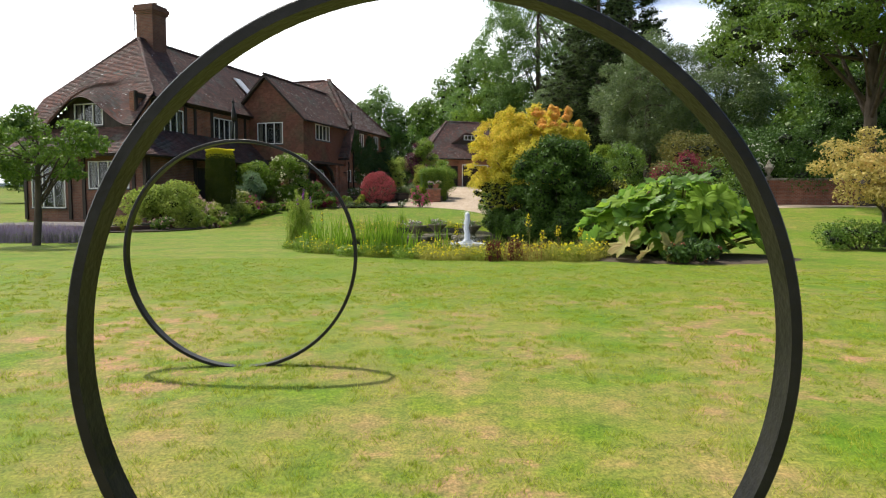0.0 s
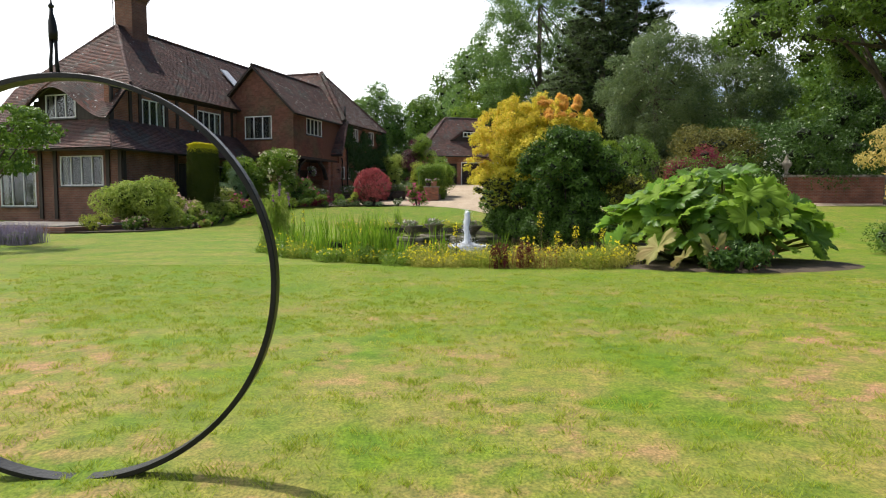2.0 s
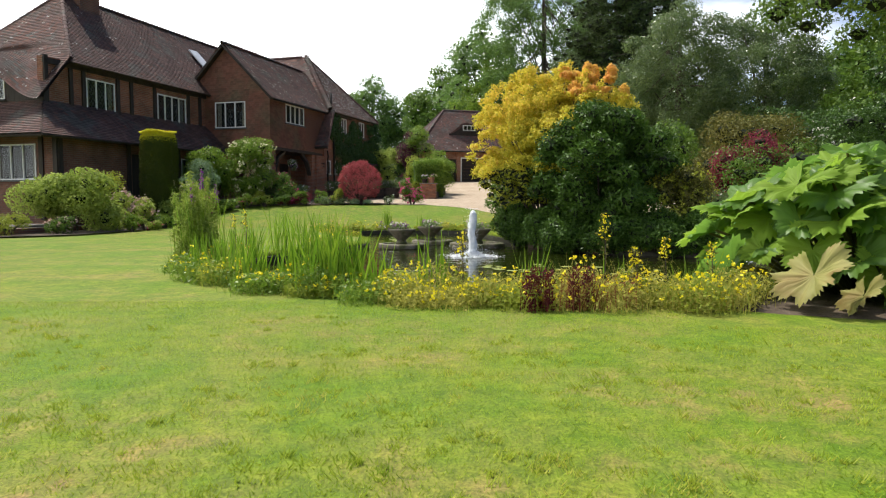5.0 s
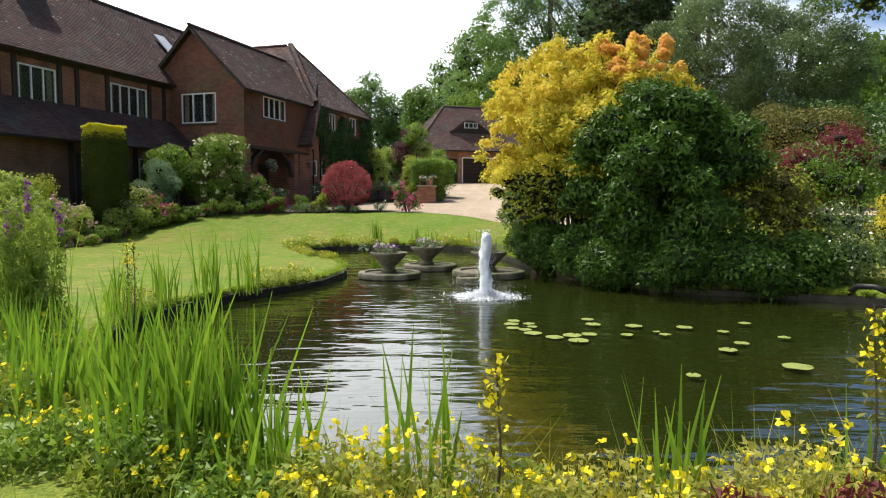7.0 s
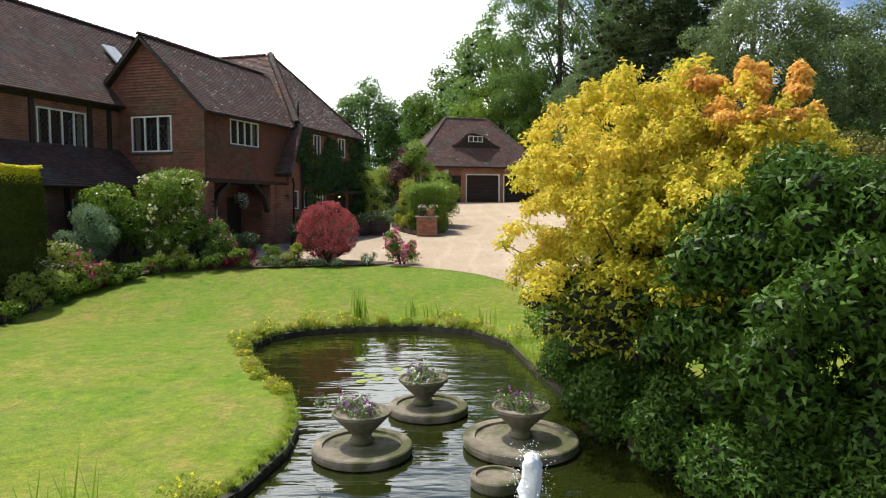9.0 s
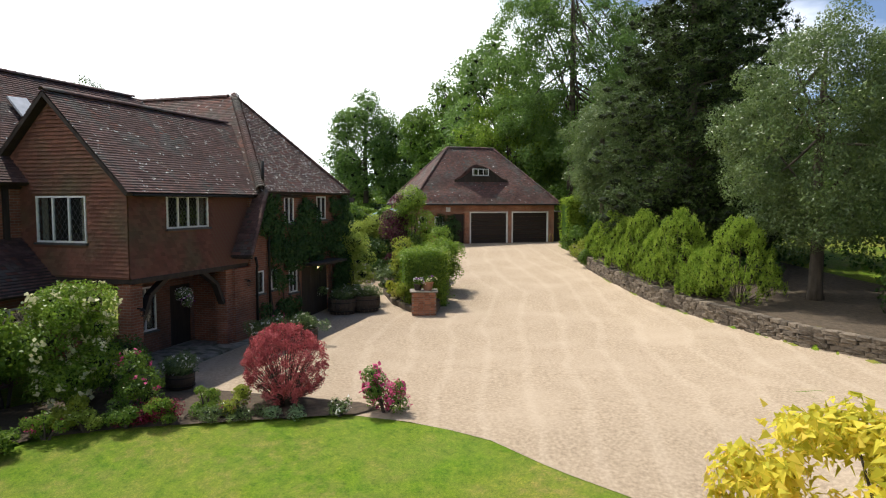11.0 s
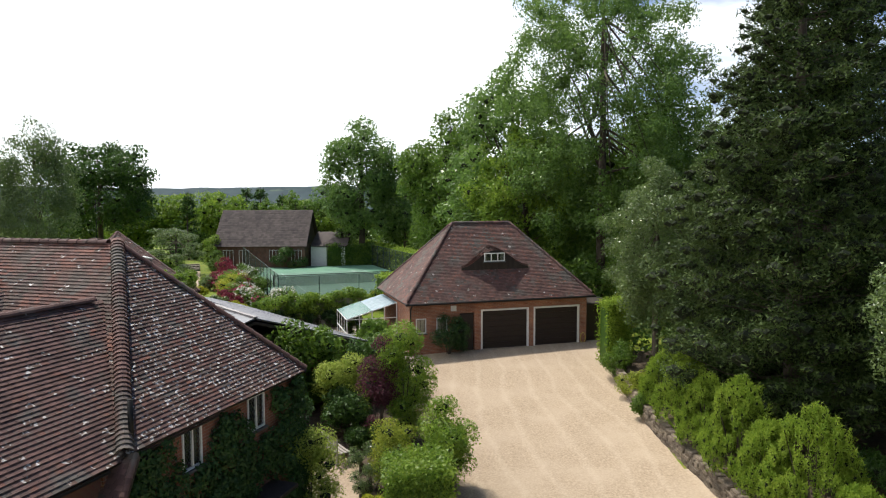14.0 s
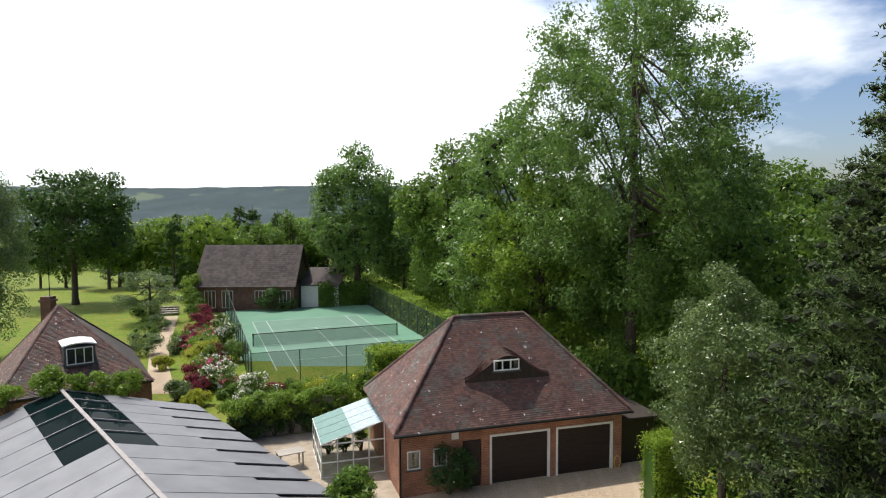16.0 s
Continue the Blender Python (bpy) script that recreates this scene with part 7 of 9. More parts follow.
border = [
    ("rounded_shrub", "rounded silvery-green clipped bush", -10.1, 35.2, 0.95, 2.0, LEAF_SILVER, 20000, 0.045, None, 0, 0, 1.0),
    ("green_shrub", "tall glossy green shrub under the windows", -10.1, 37.1, 1.1, 3.1, LEAF_BRIGHT, 14000, 0.10, None, 0, 0, 1.0),
    ("cream_shrub", "tall shrub with pale cream flower heads", -8.5, 37.0, 1.1, 3.1, LEAF_BRIGHT, 14000, 0.08, (PETAL_CREAM, "cream_flowers"), 95, 0.11, 1.0),
    ("red_rose", "bush with scattered crimson blooms", -6.9, 36.8, 0.75, 1.5, LEAF_MID, 3600, 0.06, (PETAL_PINK, "crimson_flowers"), 16, 0.07, 1.0),
    ("hydrangea", "hydrangea with deep pink mopheads", -9.6, 34.2, 0.62, 1.1, LEAF_LIGHT, 3600, 0.07, (PETAL_PINK, "pink_flower_heads"), 60, 0.095, 1.0),
    ("hydrangea", "hydrangea with creamy white mopheads", -10.3, 33.9, 0.7, 1.4, LEAF_LIGHT, 4000, 0.07, (PETAL_CREAM, "white_flower_heads"), 80, 0.10, 1.0),
    ("low_plant", "low bright green edging plant", -8.8, 35.0, 0.5, 0.4, LEAF_BRIGHT, 2200, 0.06, None, 0, 0, 1.8),
    ("low_plant", "low pale-flowered edging plant", -7.9, 35.9, 0.55, 0.62, LEAF_FERN, 2400, 0.06, (PETAL_CREAM, "pale_flowers"), 24, 0.04, 1.3),
    ("low_plant", "low bright green edging plant", -9.55, 33.9, 0.4, 0.35, LEAF_BRIGHT, 1800, 0.06, None, 0, 0, 1.5),
    ("low_plant", "low dusky pink and purple plant", -6.2, 36.3, 0.5, 0.5, LEAF_PURPLE, 1800, 0.05, None, 0, 0, 1.5),
    ("low_plant", "low green edging plant", -7.1, 36.1, 0.45, 0.5, LEAF_MID, 1800, 0.05, None, 0, 0, 1.3),
    ("low_plant", "low reddish edging plant", -6.6, 36.05, 0.42, 0.3, LEAF_PURPLE, 1800, 0.045, (PETAL_PINK, "pink_flowers"), 10, 0.035, 1.6),
    ("low_plant", "low dusky green edging plant", -5.75, 36.25, 0.42, 0.3, LEAF_MID, 1800, 0.045, None, 0, 0, 1.6),
    ("low_plant", "low silvery edging plant", -4.9, 36.28, 0.40, 0.24, LEAF_GREY, 1600, 0.04, None, 0, 0, 1.8),
    ("low_plant", "low silvery edging plant", -4.1, 36.38, 0.40, 0.22, LEAF_GREY, 1600, 0.04, None, 0, 0, 1.8),
    ("low_plant", "low pale edging plant", -3.3, 36.45, 0.36, 0.2, LEAF_SILVER, 1400, 0.04, None, 0, 0, 1.8),
    ("low_plant", "low bright green edging plant", -9.2, 34.5, 0.42, 0.38, LEAF_BRIGHT, 2000, 0.05, None, 0, 0, 1.5),
    ("small_shrub", "small round bright green bush", -5.25, 36.6, 0.36, 0.68, LEAF_BRIGHT, 2400, 0.045, None, 0, 0, 1.0),
    ("small_shrub", "small yellow-green bush with pink buds", -4.55, 36.6, 0.40, 0.75, LEAF_FERN, 2400, 0.045, (PETAL_PINK, "pink_buds"), 14, 0.03, 1.0),
    ("low_plant", "low white flowering plant", -2.25, 36.6, 0.3, 0.42, LEAF_GREY, 900, 0.04, (PETAL_WHITE, "white_flowers"), 16, 0.04, 1.0),
    ("hydrangea", "small shrub with crimson flower heads", -1.2, 36.85, 0.52, 1.15, LEAF_MID, 2800, 0.06, (PETAL_PINK, "crimson_flower_heads"), 95, 0.075, 1.0),
    ("leafy_shrub", "large light green shrub in the border", -11.5, 28.3, 1.4, 2.15, LEAF_LIGHT, 15000, 0.10, None, 0, 0, 1.25),
    ("golden_shrub", "yellow-green shrub behind the border", -12.0, 30.6, 0.9, 2.2, LEAF_YELLOW, 5000, 0.07, None, 0, 0, 1.0),
    ("pink_hydrangea", "hydrangea with faded pink flower heads", -10.75, 30.6, 0.85, 1.35, LEAF_LIGHT, 4600, 0.07, (leaf_material("faded_pink_petal", (0.48, 0.30, 0.26), (0.62, 0.44, 0.38)), "pink_flower_heads"), 60, 0.09, 1.2),
    ("low_plant", "low shrub at the end of the border", -12.3, 25.8, 0.55, 0.62, LEAF_FERN, 2600, 0.05, None, 0, 0, 1.2),
    ("low_plant", "low plant with dusky rose flowers", -11.2, 26.6, 0.45, 0.6, LEAF_MID, 2000, 0.05, (bpy.data.materials["faded_pink_petal"], "rose_flowers"), 26, 0.05, 1.1),
    ("dark_shrub", "dark green shrub against the house", -12.0, 32.0, 0.9, 1.2, LEAF_MID, 4200, 0.08, None, 0, 0, 1.0),
    ("green_shrub", "leafy shrub between the hydrangeas", -10.3, 33.0, 0.75, 0.75, LEAF_LIGHT, 3600, 0.08, None, 0, 0, 1.2),
    ("dark_shrub", "shadowy green shrub under the porch", -7.9, 38.0, 0.9, 1.5, LEAF_DARK, 3600, 0.08, None, 0, 0, 1.0),
]
for i, (nm, lb, x, y, r, h, m, n, s, bl, nb, bs, st) in enumerate(border):
    shrub(nm, lb, at(x, y, 0.03), r, h, m, 610 + i * 3, n, s, 14 if r > 0.6 else 9, "shrub" if h > 0.7 else "plant", "", bl, nb, bs, st)
barberry = thing("barberry", "rounded crimson barberry bush", "shrub", at(-3.6, 37.3, 0.03))
rng = np.random.default_rng(655)
cl, g = [], Geo()
for q in range(330):
    d = unit(rng.normal(0, 1, 3) + np.array([0, 0, 0.15]))
    r = rng.uniform(0.84, 0.98)
    p = np.array([0, 0, 0.98]) + d * np.array([0.98, 0.95, 0.95]) * r
    if p[2] < 0.06:
        continue
    cl.append((*p, 0.085, 0.085, 0.10))
    if q % 3 == 0:
        g.tube([(d[0] * 0.08, d[1] * 0.08, -0.05), (d[0] * 0.45, d[1] * 0.45, 0.5 + 0.45 * d[2]), tuple(p + d * 0.08)], [0.018, 0.012, 0.003], 5)
part("stems", g, M_BARK, barberry)
foliage("leaves", barberry, LEAF_RED, 656, cl + [(0, 0, 0.98, 0.86, 0.84, 0.86)], 30000, 0.042, 0.5, 0.9, -0.3, 0.5, floor_z=0.03)
for i, (y, x, r) in enumerate([(28.6, -10.0, 0.36), (29.5, -9.95, 0.4), (30.4, -9.95, 0.36), (31.3, -10.05, 0.4), (32.2, -10.0, 0.42), (33.0, -9.85, 0.38), (33.7, -9.65, 0.42), (34.4, -9.3, 0.4), (35.0, -8.85, 0.42), (35.45, -8.2, 0.4), (35.75, -7.5, 0.38), (35.95, -6.7, 0.4), (36.05, -5.95, 0.34)]):
    shrub("low_plant", "low leafy green plant edging the border", at(x, y, 0.02), r, 0.42 if i % 3 else 0.55, (LEAF_BRIGHT, LEAF_LIGHT, LEAF_MID)[i % 3], 1700 + i * 3, 1700, 0.055, 8, "plant", "border edging plants", (PETAL_PINK, "pink_flowers") if i % 4 == 1 else None, 14, 0.045, 1.25)
# lavender and terrace by the house
for i in range(13):
    x, y = -10.6 - (i % 7) * 0.62, 18.9 + (i // 7) * 0.55
    t = thing("lavender", "grey-mauve lavender bush in the bed", "lavender", at(x, y), 0, "lavender row")
    rng = np.random.default_rng(700 + i)
    part("flower_spike", quads_mesh("flower_spike", blades(rng, 260, 0.16, 0.55, 0.012, 0.5), PETAL_LAVENDER), None, t, kind="stuff")
    foliage("leaves", t, LEAF_GREY, 720 + i, [(0, 0, 0.15, 0.32, 0.3, 0.18)], 700, 0.05, 0.25)
M_PAVING = material("paving", (0.14, 0.12, 0.10), (0.22, 0.19, 0.16), scale=2, rough=0.9, bump=0.3, bump_scale=30, object_random=0.2)
slab_geo = Geo()
slab_geo.box(-0.445, 0.445, -0.445, 0.445, -0.12, 0.05, 0.012)
slab_mesh = slab_geo.mesh("paving_slab", M_PAVING)
terrace = thing("terrace", "paved terrace along the house front", "terrace", (-14.2, 27.2, 0.0), -17.5, kind="structure")
g = Geo()
g.box(-4.5, 2.2, -1.9, 2.2, -0.2, 0.30, 0.02)
part("retaining_edge", g, M_BRICK_DARK, terrace, "low brick terrace edge")
for i in range(7):
    for j in range(4):
        ob = part("paving_slab", slab_mesh, None, terrace)
        ob.location = (-4.0 + i * 0.9, -1.4 + j * 0.9, 0.30)

# ---- entrance side: tubs, bench, ivy, lamps, pipes ----
def H(a, b, z):
    """A place in the house's own directions."""
    c, s = math.cos(radians(HOUSE_TURN)), math.sin(radians(HOUSE_TURN))
    return (HOUSE_AT[0] + a * c - b * s, HOUSE_AT[1] + a * s + b * c, z)


M_OAK_TUB = material("barrel_wood", (0.035, 0.024, 0.018), (0.07, 0.05, 0.036), rough=0.8, bump=0.5, bump_scale=18, stretch=(6, 6, 0.4))
def tub(x, y, r, h, seed, petals, label, leaf=LEAF_GREY):
    t = thing("planter_tub", label, "planter", at(x, y, 0.01), 0, "half-barrel planters")
    n = 20
    for i in range(n):
        g = Geo()
        a0, a1 = 2 * math.pi * i / n + 0.01, 2 * math.pi * (i + 1) / n - 0.01
        vs = []
        for z, rr in ((0.0, r * 0.84), (h * 0.5, r * 1.0), (h, r * 0.98)):
            vs += [(rr * math.cos(a), rr * math.sin(a), z) for a in (a0, a1)]
        vs += [((r * 0.9) * math.cos(a), (r * 0.9) * math.sin(a), h) for a in (a0, a1)]
        g.add(vs, [(0, 1, 3, 2), (2, 3, 5, 4), (4, 5, 7, 6)])
        part("stave", g, M_OAK_TUB, t)
    g = Geo()
    g.lathe([(0.001, h - 0.05), (r * 0.92, h - 0.05)], n)
    part("soil_fill", g, M_SOIL, t, "dark potting soil")
    g = Geo()
    for z in (h * 0.2, h * 0.75):
        g.lathe([(r * 0.97, z), (r * 1.015, z), (r * 1.015, z + 0.04), (r * 0.97, z + 0.04)], 24)
    part("iron_band", g, M_STEEL, t)
    rng = np.random.default_rng(seed)
    cl = [(rng.normal(0, r * 0.5), rng.normal(0, r * 0.5), h + rng.uniform(0.02, 0.34), 0.24, 0.24, 0.2) for _ in range(16)]
    foliage("leaves", t, leaf, seed, cl, 4200, 0.06, 0.45)
    for m, nm in petals:
        p, d = clump_points(rng, cl, 26, 0.05)
        c = np.repeat(p + [0, 0, 0.03], 6, 0) + rng.normal(0, 0.025, (156, 3))
        part(nm, quads_mesh(nm, leaf_quads(rng, c, np.repeat(d, 6, 0), 0.05, 0.9, 0.5), m), None, t)


tub(-5.4, 42.4, 0.52, 0.56, 751, [(PETAL_WHITE, "white_flowers"), (PETAL_PINK, "red_flowers")], "half-barrel tub with trailing white and red flowers")
tub(-4.5, 43.2, 0.55, 0.56, 753, [(PETAL_WHITE, "white_flowers")], "half-barrel tub with white flowers on the gravel")
tub(-4.0, 48.7, 0.58, 0.62, 755, [(PETAL_WHITE, "white_flowers")], "half-barrel tub beside the entrance door")
tub(-3.1, 49.2, 0.60, 0.66, 757, [(PETAL_WHITE, "pale_flowers")], "half-barrel tub with low greenery")
tub(-6.6, 38.6, 0.36, 0.42, 759, [(PETAL_WHITE, "white_flowers")], "dark tub with white flowers by the porch")

bench = thing("garden_bench", "weathered timber garden bench on the gravel", "bench", at(-3.85, 55.3, 0.01), 125)
M_GREYWOOD = material("weathered_wood", (0.30, 0.27, 0.23), (0.44, 0.40, 0.35), rough=0.9, bump=0.4, bump_scale=18, stretch=(0.3, 4, 4))
for nm, bx in (("seat_slat", [(-0.65, 0.65, -0.22 + 0.13 * i, -0.12 + 0.13 * i, 0.42, 0.45) for i in range(4)]), ("leg", [(-0.62 + 1.16 * i, -0.54 + 1.16 * i, y0, y0 + 0.07, 0.0, 0.43) for i in range(2) for y0 in (-0.22, 0.22)]), ("back_slat", [(-0.65, 0.65, 0.27, 0.30, 0.55 + 0.14 * i, 0.64 + 0.14 * i) for i in range(3)]), ("back_post", [(-0.62 + 1.16 * i, -0.54 + 1.16 * i, 0.24, 0.29, 0.43, 0.95) for i in range(2)])):
    for b in bx:
        g = Geo()
        g.box(*b, 0.006)
        part(nm, g, M_GREYWOOD, bench)

ivy = thing("ivy", "dark ivy climbing over the entrance wall", "climber", H(0.14, 9.0, 1.2), HOUSE_TURN)
rng = np.random.default_rng(760)
cl = []
for q in range(230):
    b, z = rng.uniform(6.0, 12.5), rng.uniform(0.1, 4.6)
    if 8.5 < b < 11.1 and z < 2.15 or (5.3 < b < 8.5 and z < 2.25 and rng.random() < 0.85):
        continue
    if (7.35 < b < 8.4 or 9.8 < b < 10.95) and z > 3.55:
        continue
    s = rng.uniform(0.22, 0.42)
    cl.append((0.08 + 0.12 * (b > 11.2), b - 9.0, z, s * 0.6, s, s * 1.1))
foliage("leaves", ivy, LEAF_IVY, 761, cl, 42000, 0.085, 0.7, 0.5, 0.5, 0.5)
g = Geo()
for b in (6.5, 7.3, 8.5, 11.2, 11.9):
    pts = [(0.03, b - 9.0 + 0.12 * math.sin(3 * zz_), zz_) for zz_ in (0.0, 0.8, 1.7, 2.6, 3.6)]
    g.tube(pts, [0.03, 0.026, 0.02, 0.015, 0.008], 6)
part("stems", g, M_BARK, ivy)
shrub("climbing_shrub", "pale green climbing shrub at the house corner", H(0.6, 12.35, 1.35), 0.85, 3.6, LEAF_LIGHT, 765, 9000, 0.08, 20, "climber")

g = Geo()
g.tube([H(0.30, 5.35, 3.9), H(0.30, 5.45, 3.6), H(0.24, 5.5, 3.4), H(0.24, 5.5, 1.2)], 0.045, 10)
part("downpipe", g, M_STEEL, None, "black cast-iron drainpipe on the wall", True, category="drainpipe", group="drainpipes")
g = Geo()
g.tube([H(0.2, 6.35, 6.0), H(0.2, 6.35, 4.0), H(0.2, 6.35, 1.2)], 0.045, 10)
part("downpipe", g, M_STEEL, None, "black drainpipe beside the ivy", True, category="drainpipe", group="drainpipes")
g = Geo()
g.tube([H(0.28, 5.9, 6.2), H(0.28, 5.9, 7.15)], 0.055, 10)
part("flue_pipe", g, M_STEEL, None, "black flue pipe above the eaves", True, category="pipe")
g = Geo()
g.tube([H(0.31, -0.1, 5.93), H(0.31, 5.3, 5.93)], 0.032, 8)
part("gutter", g, M_STEEL, None, "black gutter along the eaves", True, category="gutter")

M_LAMPGLOW = material("lamp_glow", (0.9, 0.7, 0.4), (1.0, 0.8, 0.5), glow=((1.0, 0.72, 0.36), 6.0))
def wall_lamp(a, b, z, lit):
    t = thing("wall_lamp", "small lit lantern by the entrance" if lit else "black lantern on the wall", "lamp", H(a, b, z), HOUSE_TURN, "wall lanterns")
    g = Geo()
    g.box(-0.02, 0.14, -0.015, 0.015, 0.16, 0.19)
    g.lathe([(0.001, 0.20), (0.075, 0.13), (0.07, 0.12), (0.02, 0.12)], 8, (0.14, 0, 0))
    g.lathe([(0.045, -0.02), (0.05, 0.0), (0.02, 0.0)], 8, (0.14, 0, 0))
    for q in range(4):
        an = math.pi / 4 + q * math.pi / 2
        g.beam((0.14 + 0.045 * math.cos(an), 0.045 * math.sin(an), 0.0), (0.14 + 0.065 * math.cos(an), 0.065 * math.sin(an), 0.13), 0.008, 0.008)
    part("lantern", g, M_STEEL, t)
    if lit:
        g = Geo()
        g.lathe([(0.001, 0.01), (0.03, 0.03), (0.03, 0.09), (0.001, 0.11)], 10, (0.14, 0, 0))
        part("bulb", g, M_LAMPGLOW, t)


wall_lamp(0.14, 9.75, 3.1, True)
wall_lamp(0.12, 5.0, 3.0, False)
wall_lamp(0.02, 0.25, 2.75, False)
basket = thing("hanging_basket", "hanging basket of white and mauve flowers in the porch", "basket", H(-0.15, 2.3, 3.0), HOUSE_TURN)
g = Geo()
g.tube([(0, 0, 0.0), (0, 0, 0.55)], 0.006, 5)
g.lathe([(0.001, -0.22), (0.10, -0.2), (0.17, -0.1), (0.19, 0.0), (0.17, 0.0), (0.09, -0.17), (0.001, -0.19)], 16)
part("bowl", g, M_STEEL, basket)
foliage("leaves", basket, LEAF_GREY, 771, [(0, 0, 0.05, 0.24, 0.24, 0.2), (0.1, 0, -0.15, 0.16, 0.16, 0.2)], 1500, 0.05)
rng = np.random.default_rng(772)
p, d = clump_points(rng, [(0, 0, 0.03, 0.26, 0.26, 0.22), (0.1, 0, -0.15, 0.18, 0.18, 0.2)], 160, 0.05)
part("flowers", quads_mesh("flowers", leaf_quads(rng, p, d, 0.05, 0.9), PETAL_WHITE), None, basket)
p, d = clump_points(rng, [(0.1, 0, -0.12, 0.2, 0.2, 0.2)], 60, 0.05)
part("flowers", quads_mesh("flowers", leaf_quads(rng, p, d, 0.05, 0.9), PETAL_PURPLE), None, basket)
g = Geo()
g.box(-0.1, 0.9, 8.6, 11.1, 3.32, 3.42, 0.01)
ob = part("door_canopy", g, M_TIMBER, house, "dark timber canopy over the door")

# ---- brick pier and raised bed in the drive ----
def hedge(name, label, p, q, width, height, mat, seed, count, size, z):
    """A clipped hedge: a boxy run of leaves over a dark core."""
    t = thing(name, label, "hedge", (p[0], p[1], z))
    rng = np.random.default_rng(seed)
    d = Vector((q[0] - p[0], q[1] - p[1]))
    ln = d.length
    u, v = np.array([*(d / ln), 0]), np.array([-d.y / ln, d.x / ln, 0])
    side = rng.random(count)
    s = rng.random(count) * ln
    w = np.where(side < 0.35, -width / 2, np.where(side < 0.7, width / 2, rng.uniform(-0.5, 0.5, count) * width))
    hh = np.where(side < 0.7, rng.random(count) * height, height) * (1 + 0.05 * np.sin(s * 1.3))
    pos = s[:, None] * u + w[:, None] * v + np.array([0, 0, 1.0]) * hh[:, None] + rng.normal(0, 0.11, (count, 3))
    nrm = np.where((side < 0.35)[:, None], -v, np.where((side < 0.7)[:, None], v, np.array([0, 0, 1.0])))
    part("leaves", quads_mesh("leaves", leaf_quads(rng, pos, nrm, size, 0.55, slim=True), mat), None, t)
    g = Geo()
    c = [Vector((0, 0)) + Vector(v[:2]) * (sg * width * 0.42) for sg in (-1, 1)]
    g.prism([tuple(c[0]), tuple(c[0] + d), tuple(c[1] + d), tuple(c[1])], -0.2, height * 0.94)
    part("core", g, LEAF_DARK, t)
    return t


M_PIER = material("pier_brick", (0.26, 0.105, 0.058), (0.36, 0.155, 0.088), scale=3, rough=0.9, bump=0.4, bump_scale=45, object_random=0.35)
M_MORTAR = material("mortar", (0.25, 0.21, 0.165), (0.32, 0.27, 0.21), rough=0.95)
brick_geo = Geo()
brick_geo.box(-0.107, 0.107, -0.05, 0.05, -0.0325, 0.0325, 0.004)
brick_mesh = brick_geo.mesh("brick", M_PIER)
pier = thing("brick_pier", "square brick pier with a stone cap ending the raised bed", "pier", (-0.68, 48.55, 1.18), 3)
g = Geo()
g.box(-0.47, 0.47, -0.36, 0.36, -0.2, 0.98)
part("core", g, M_MORTAR, pier, "pale mortar joints")
for row in range(13):
    z = 0.035 + row * 0.075
    for i in range(4):
        for sgn in (-1, 1):
            ob = part("brick", brick_mesh, None, pier)
            ob.matrix_local = pose(-0.36 + 0.225 * i + (0.05 if row % 2 else 0), sgn * 0.33, z)
    for i in range(3):
        for sgn in (-1, 1):
            ob = part("brick", brick_mesh, None, pier)
            ob.matrix_local = pose(sgn * 0.44, -0.22 + 0.225 * i + (0.04 if row % 2 else 0), z, 0, 0, 90)
g = Geo()
g.box(-0.56, 0.56, -0.45, 0.45, 0.98, 1.04, 0.015)
part("capstone", g, M_STONE, pier, "flat pale stone cap")
def flowerpot(x, y, z, r, seed, mat_pot, petals, label):
    t = thing("flowerpot", label, "flowerpot", (x, y, z), 0, "flowerpots on the pier")
    g = Geo()
    g.lathe([(0.001, 0), (r * 0.72, 0), (r * 0.95, r * 1.25), (r * 1.05, r * 1.27), (r * 1.05, r * 1.5), (r * 0.9, r * 1.5), (r * 0.88, r * 1.35), (0.001, r * 1.35)], 20)
    part("pot", g, mat_pot, t)
    rng = np.random.default_rng(seed)
    cl = [(rng.normal(0, r * 0.6), rng.normal(0, r * 0.6), r * 1.6 + rng.uniform(0, 0.1), 0.12, 0.12, 0.10) for _ in range(8)]
    foliage("leaves", t, LEAF_MID, seed, cl, 900, 0.045)
    for m, nm in petals:
        p, d = clump_points(rng, cl, 16, 0.05)
        c = np.repeat(p + [0, 0, 0.03], 6, 0) + rng.normal(0, 0.02, (96, 3))
        part(nm, quads_mesh(nm, leaf_quads(rng, c, np.repeat(d, 6, 0), 0.05, 0.9, 0.5), m), None, t)


M_TERRA = material("terracotta", (0.30, 0.14, 0.08), (0.42, 0.21, 0.12), rough=0.9)
flowerpot(-0.92, 48.5, 2.22, 0.17, 781, M_OAK_TUB, [(PETAL_PURPLE, "purple_flowers"), (PETAL_WHITE, "white_flowers")], "dark pot of purple and white pansies")
flowerpot(-0.52, 48.5, 2.22, 0.23, 783, M_TERRA, [(PETAL_CREAM, "cream_flowers"), (PETAL_PURPLE, "violet_flowers")], "clay pot of cream and violet pansies")
M_DRYSTONE = material("dry_stone", (0.10, 0.078, 0.056), (0.20, 0.16, 0.118), scale=4, rough=0.95, bump=0.6, bump_scale=26, object_random=0.35)
g = Geo()
rngw = np.random.default_rng(785)
low = thing("bed_wall", "low brick wall edging the raised bed", "wall", (0, 0, 0), kind="structure")
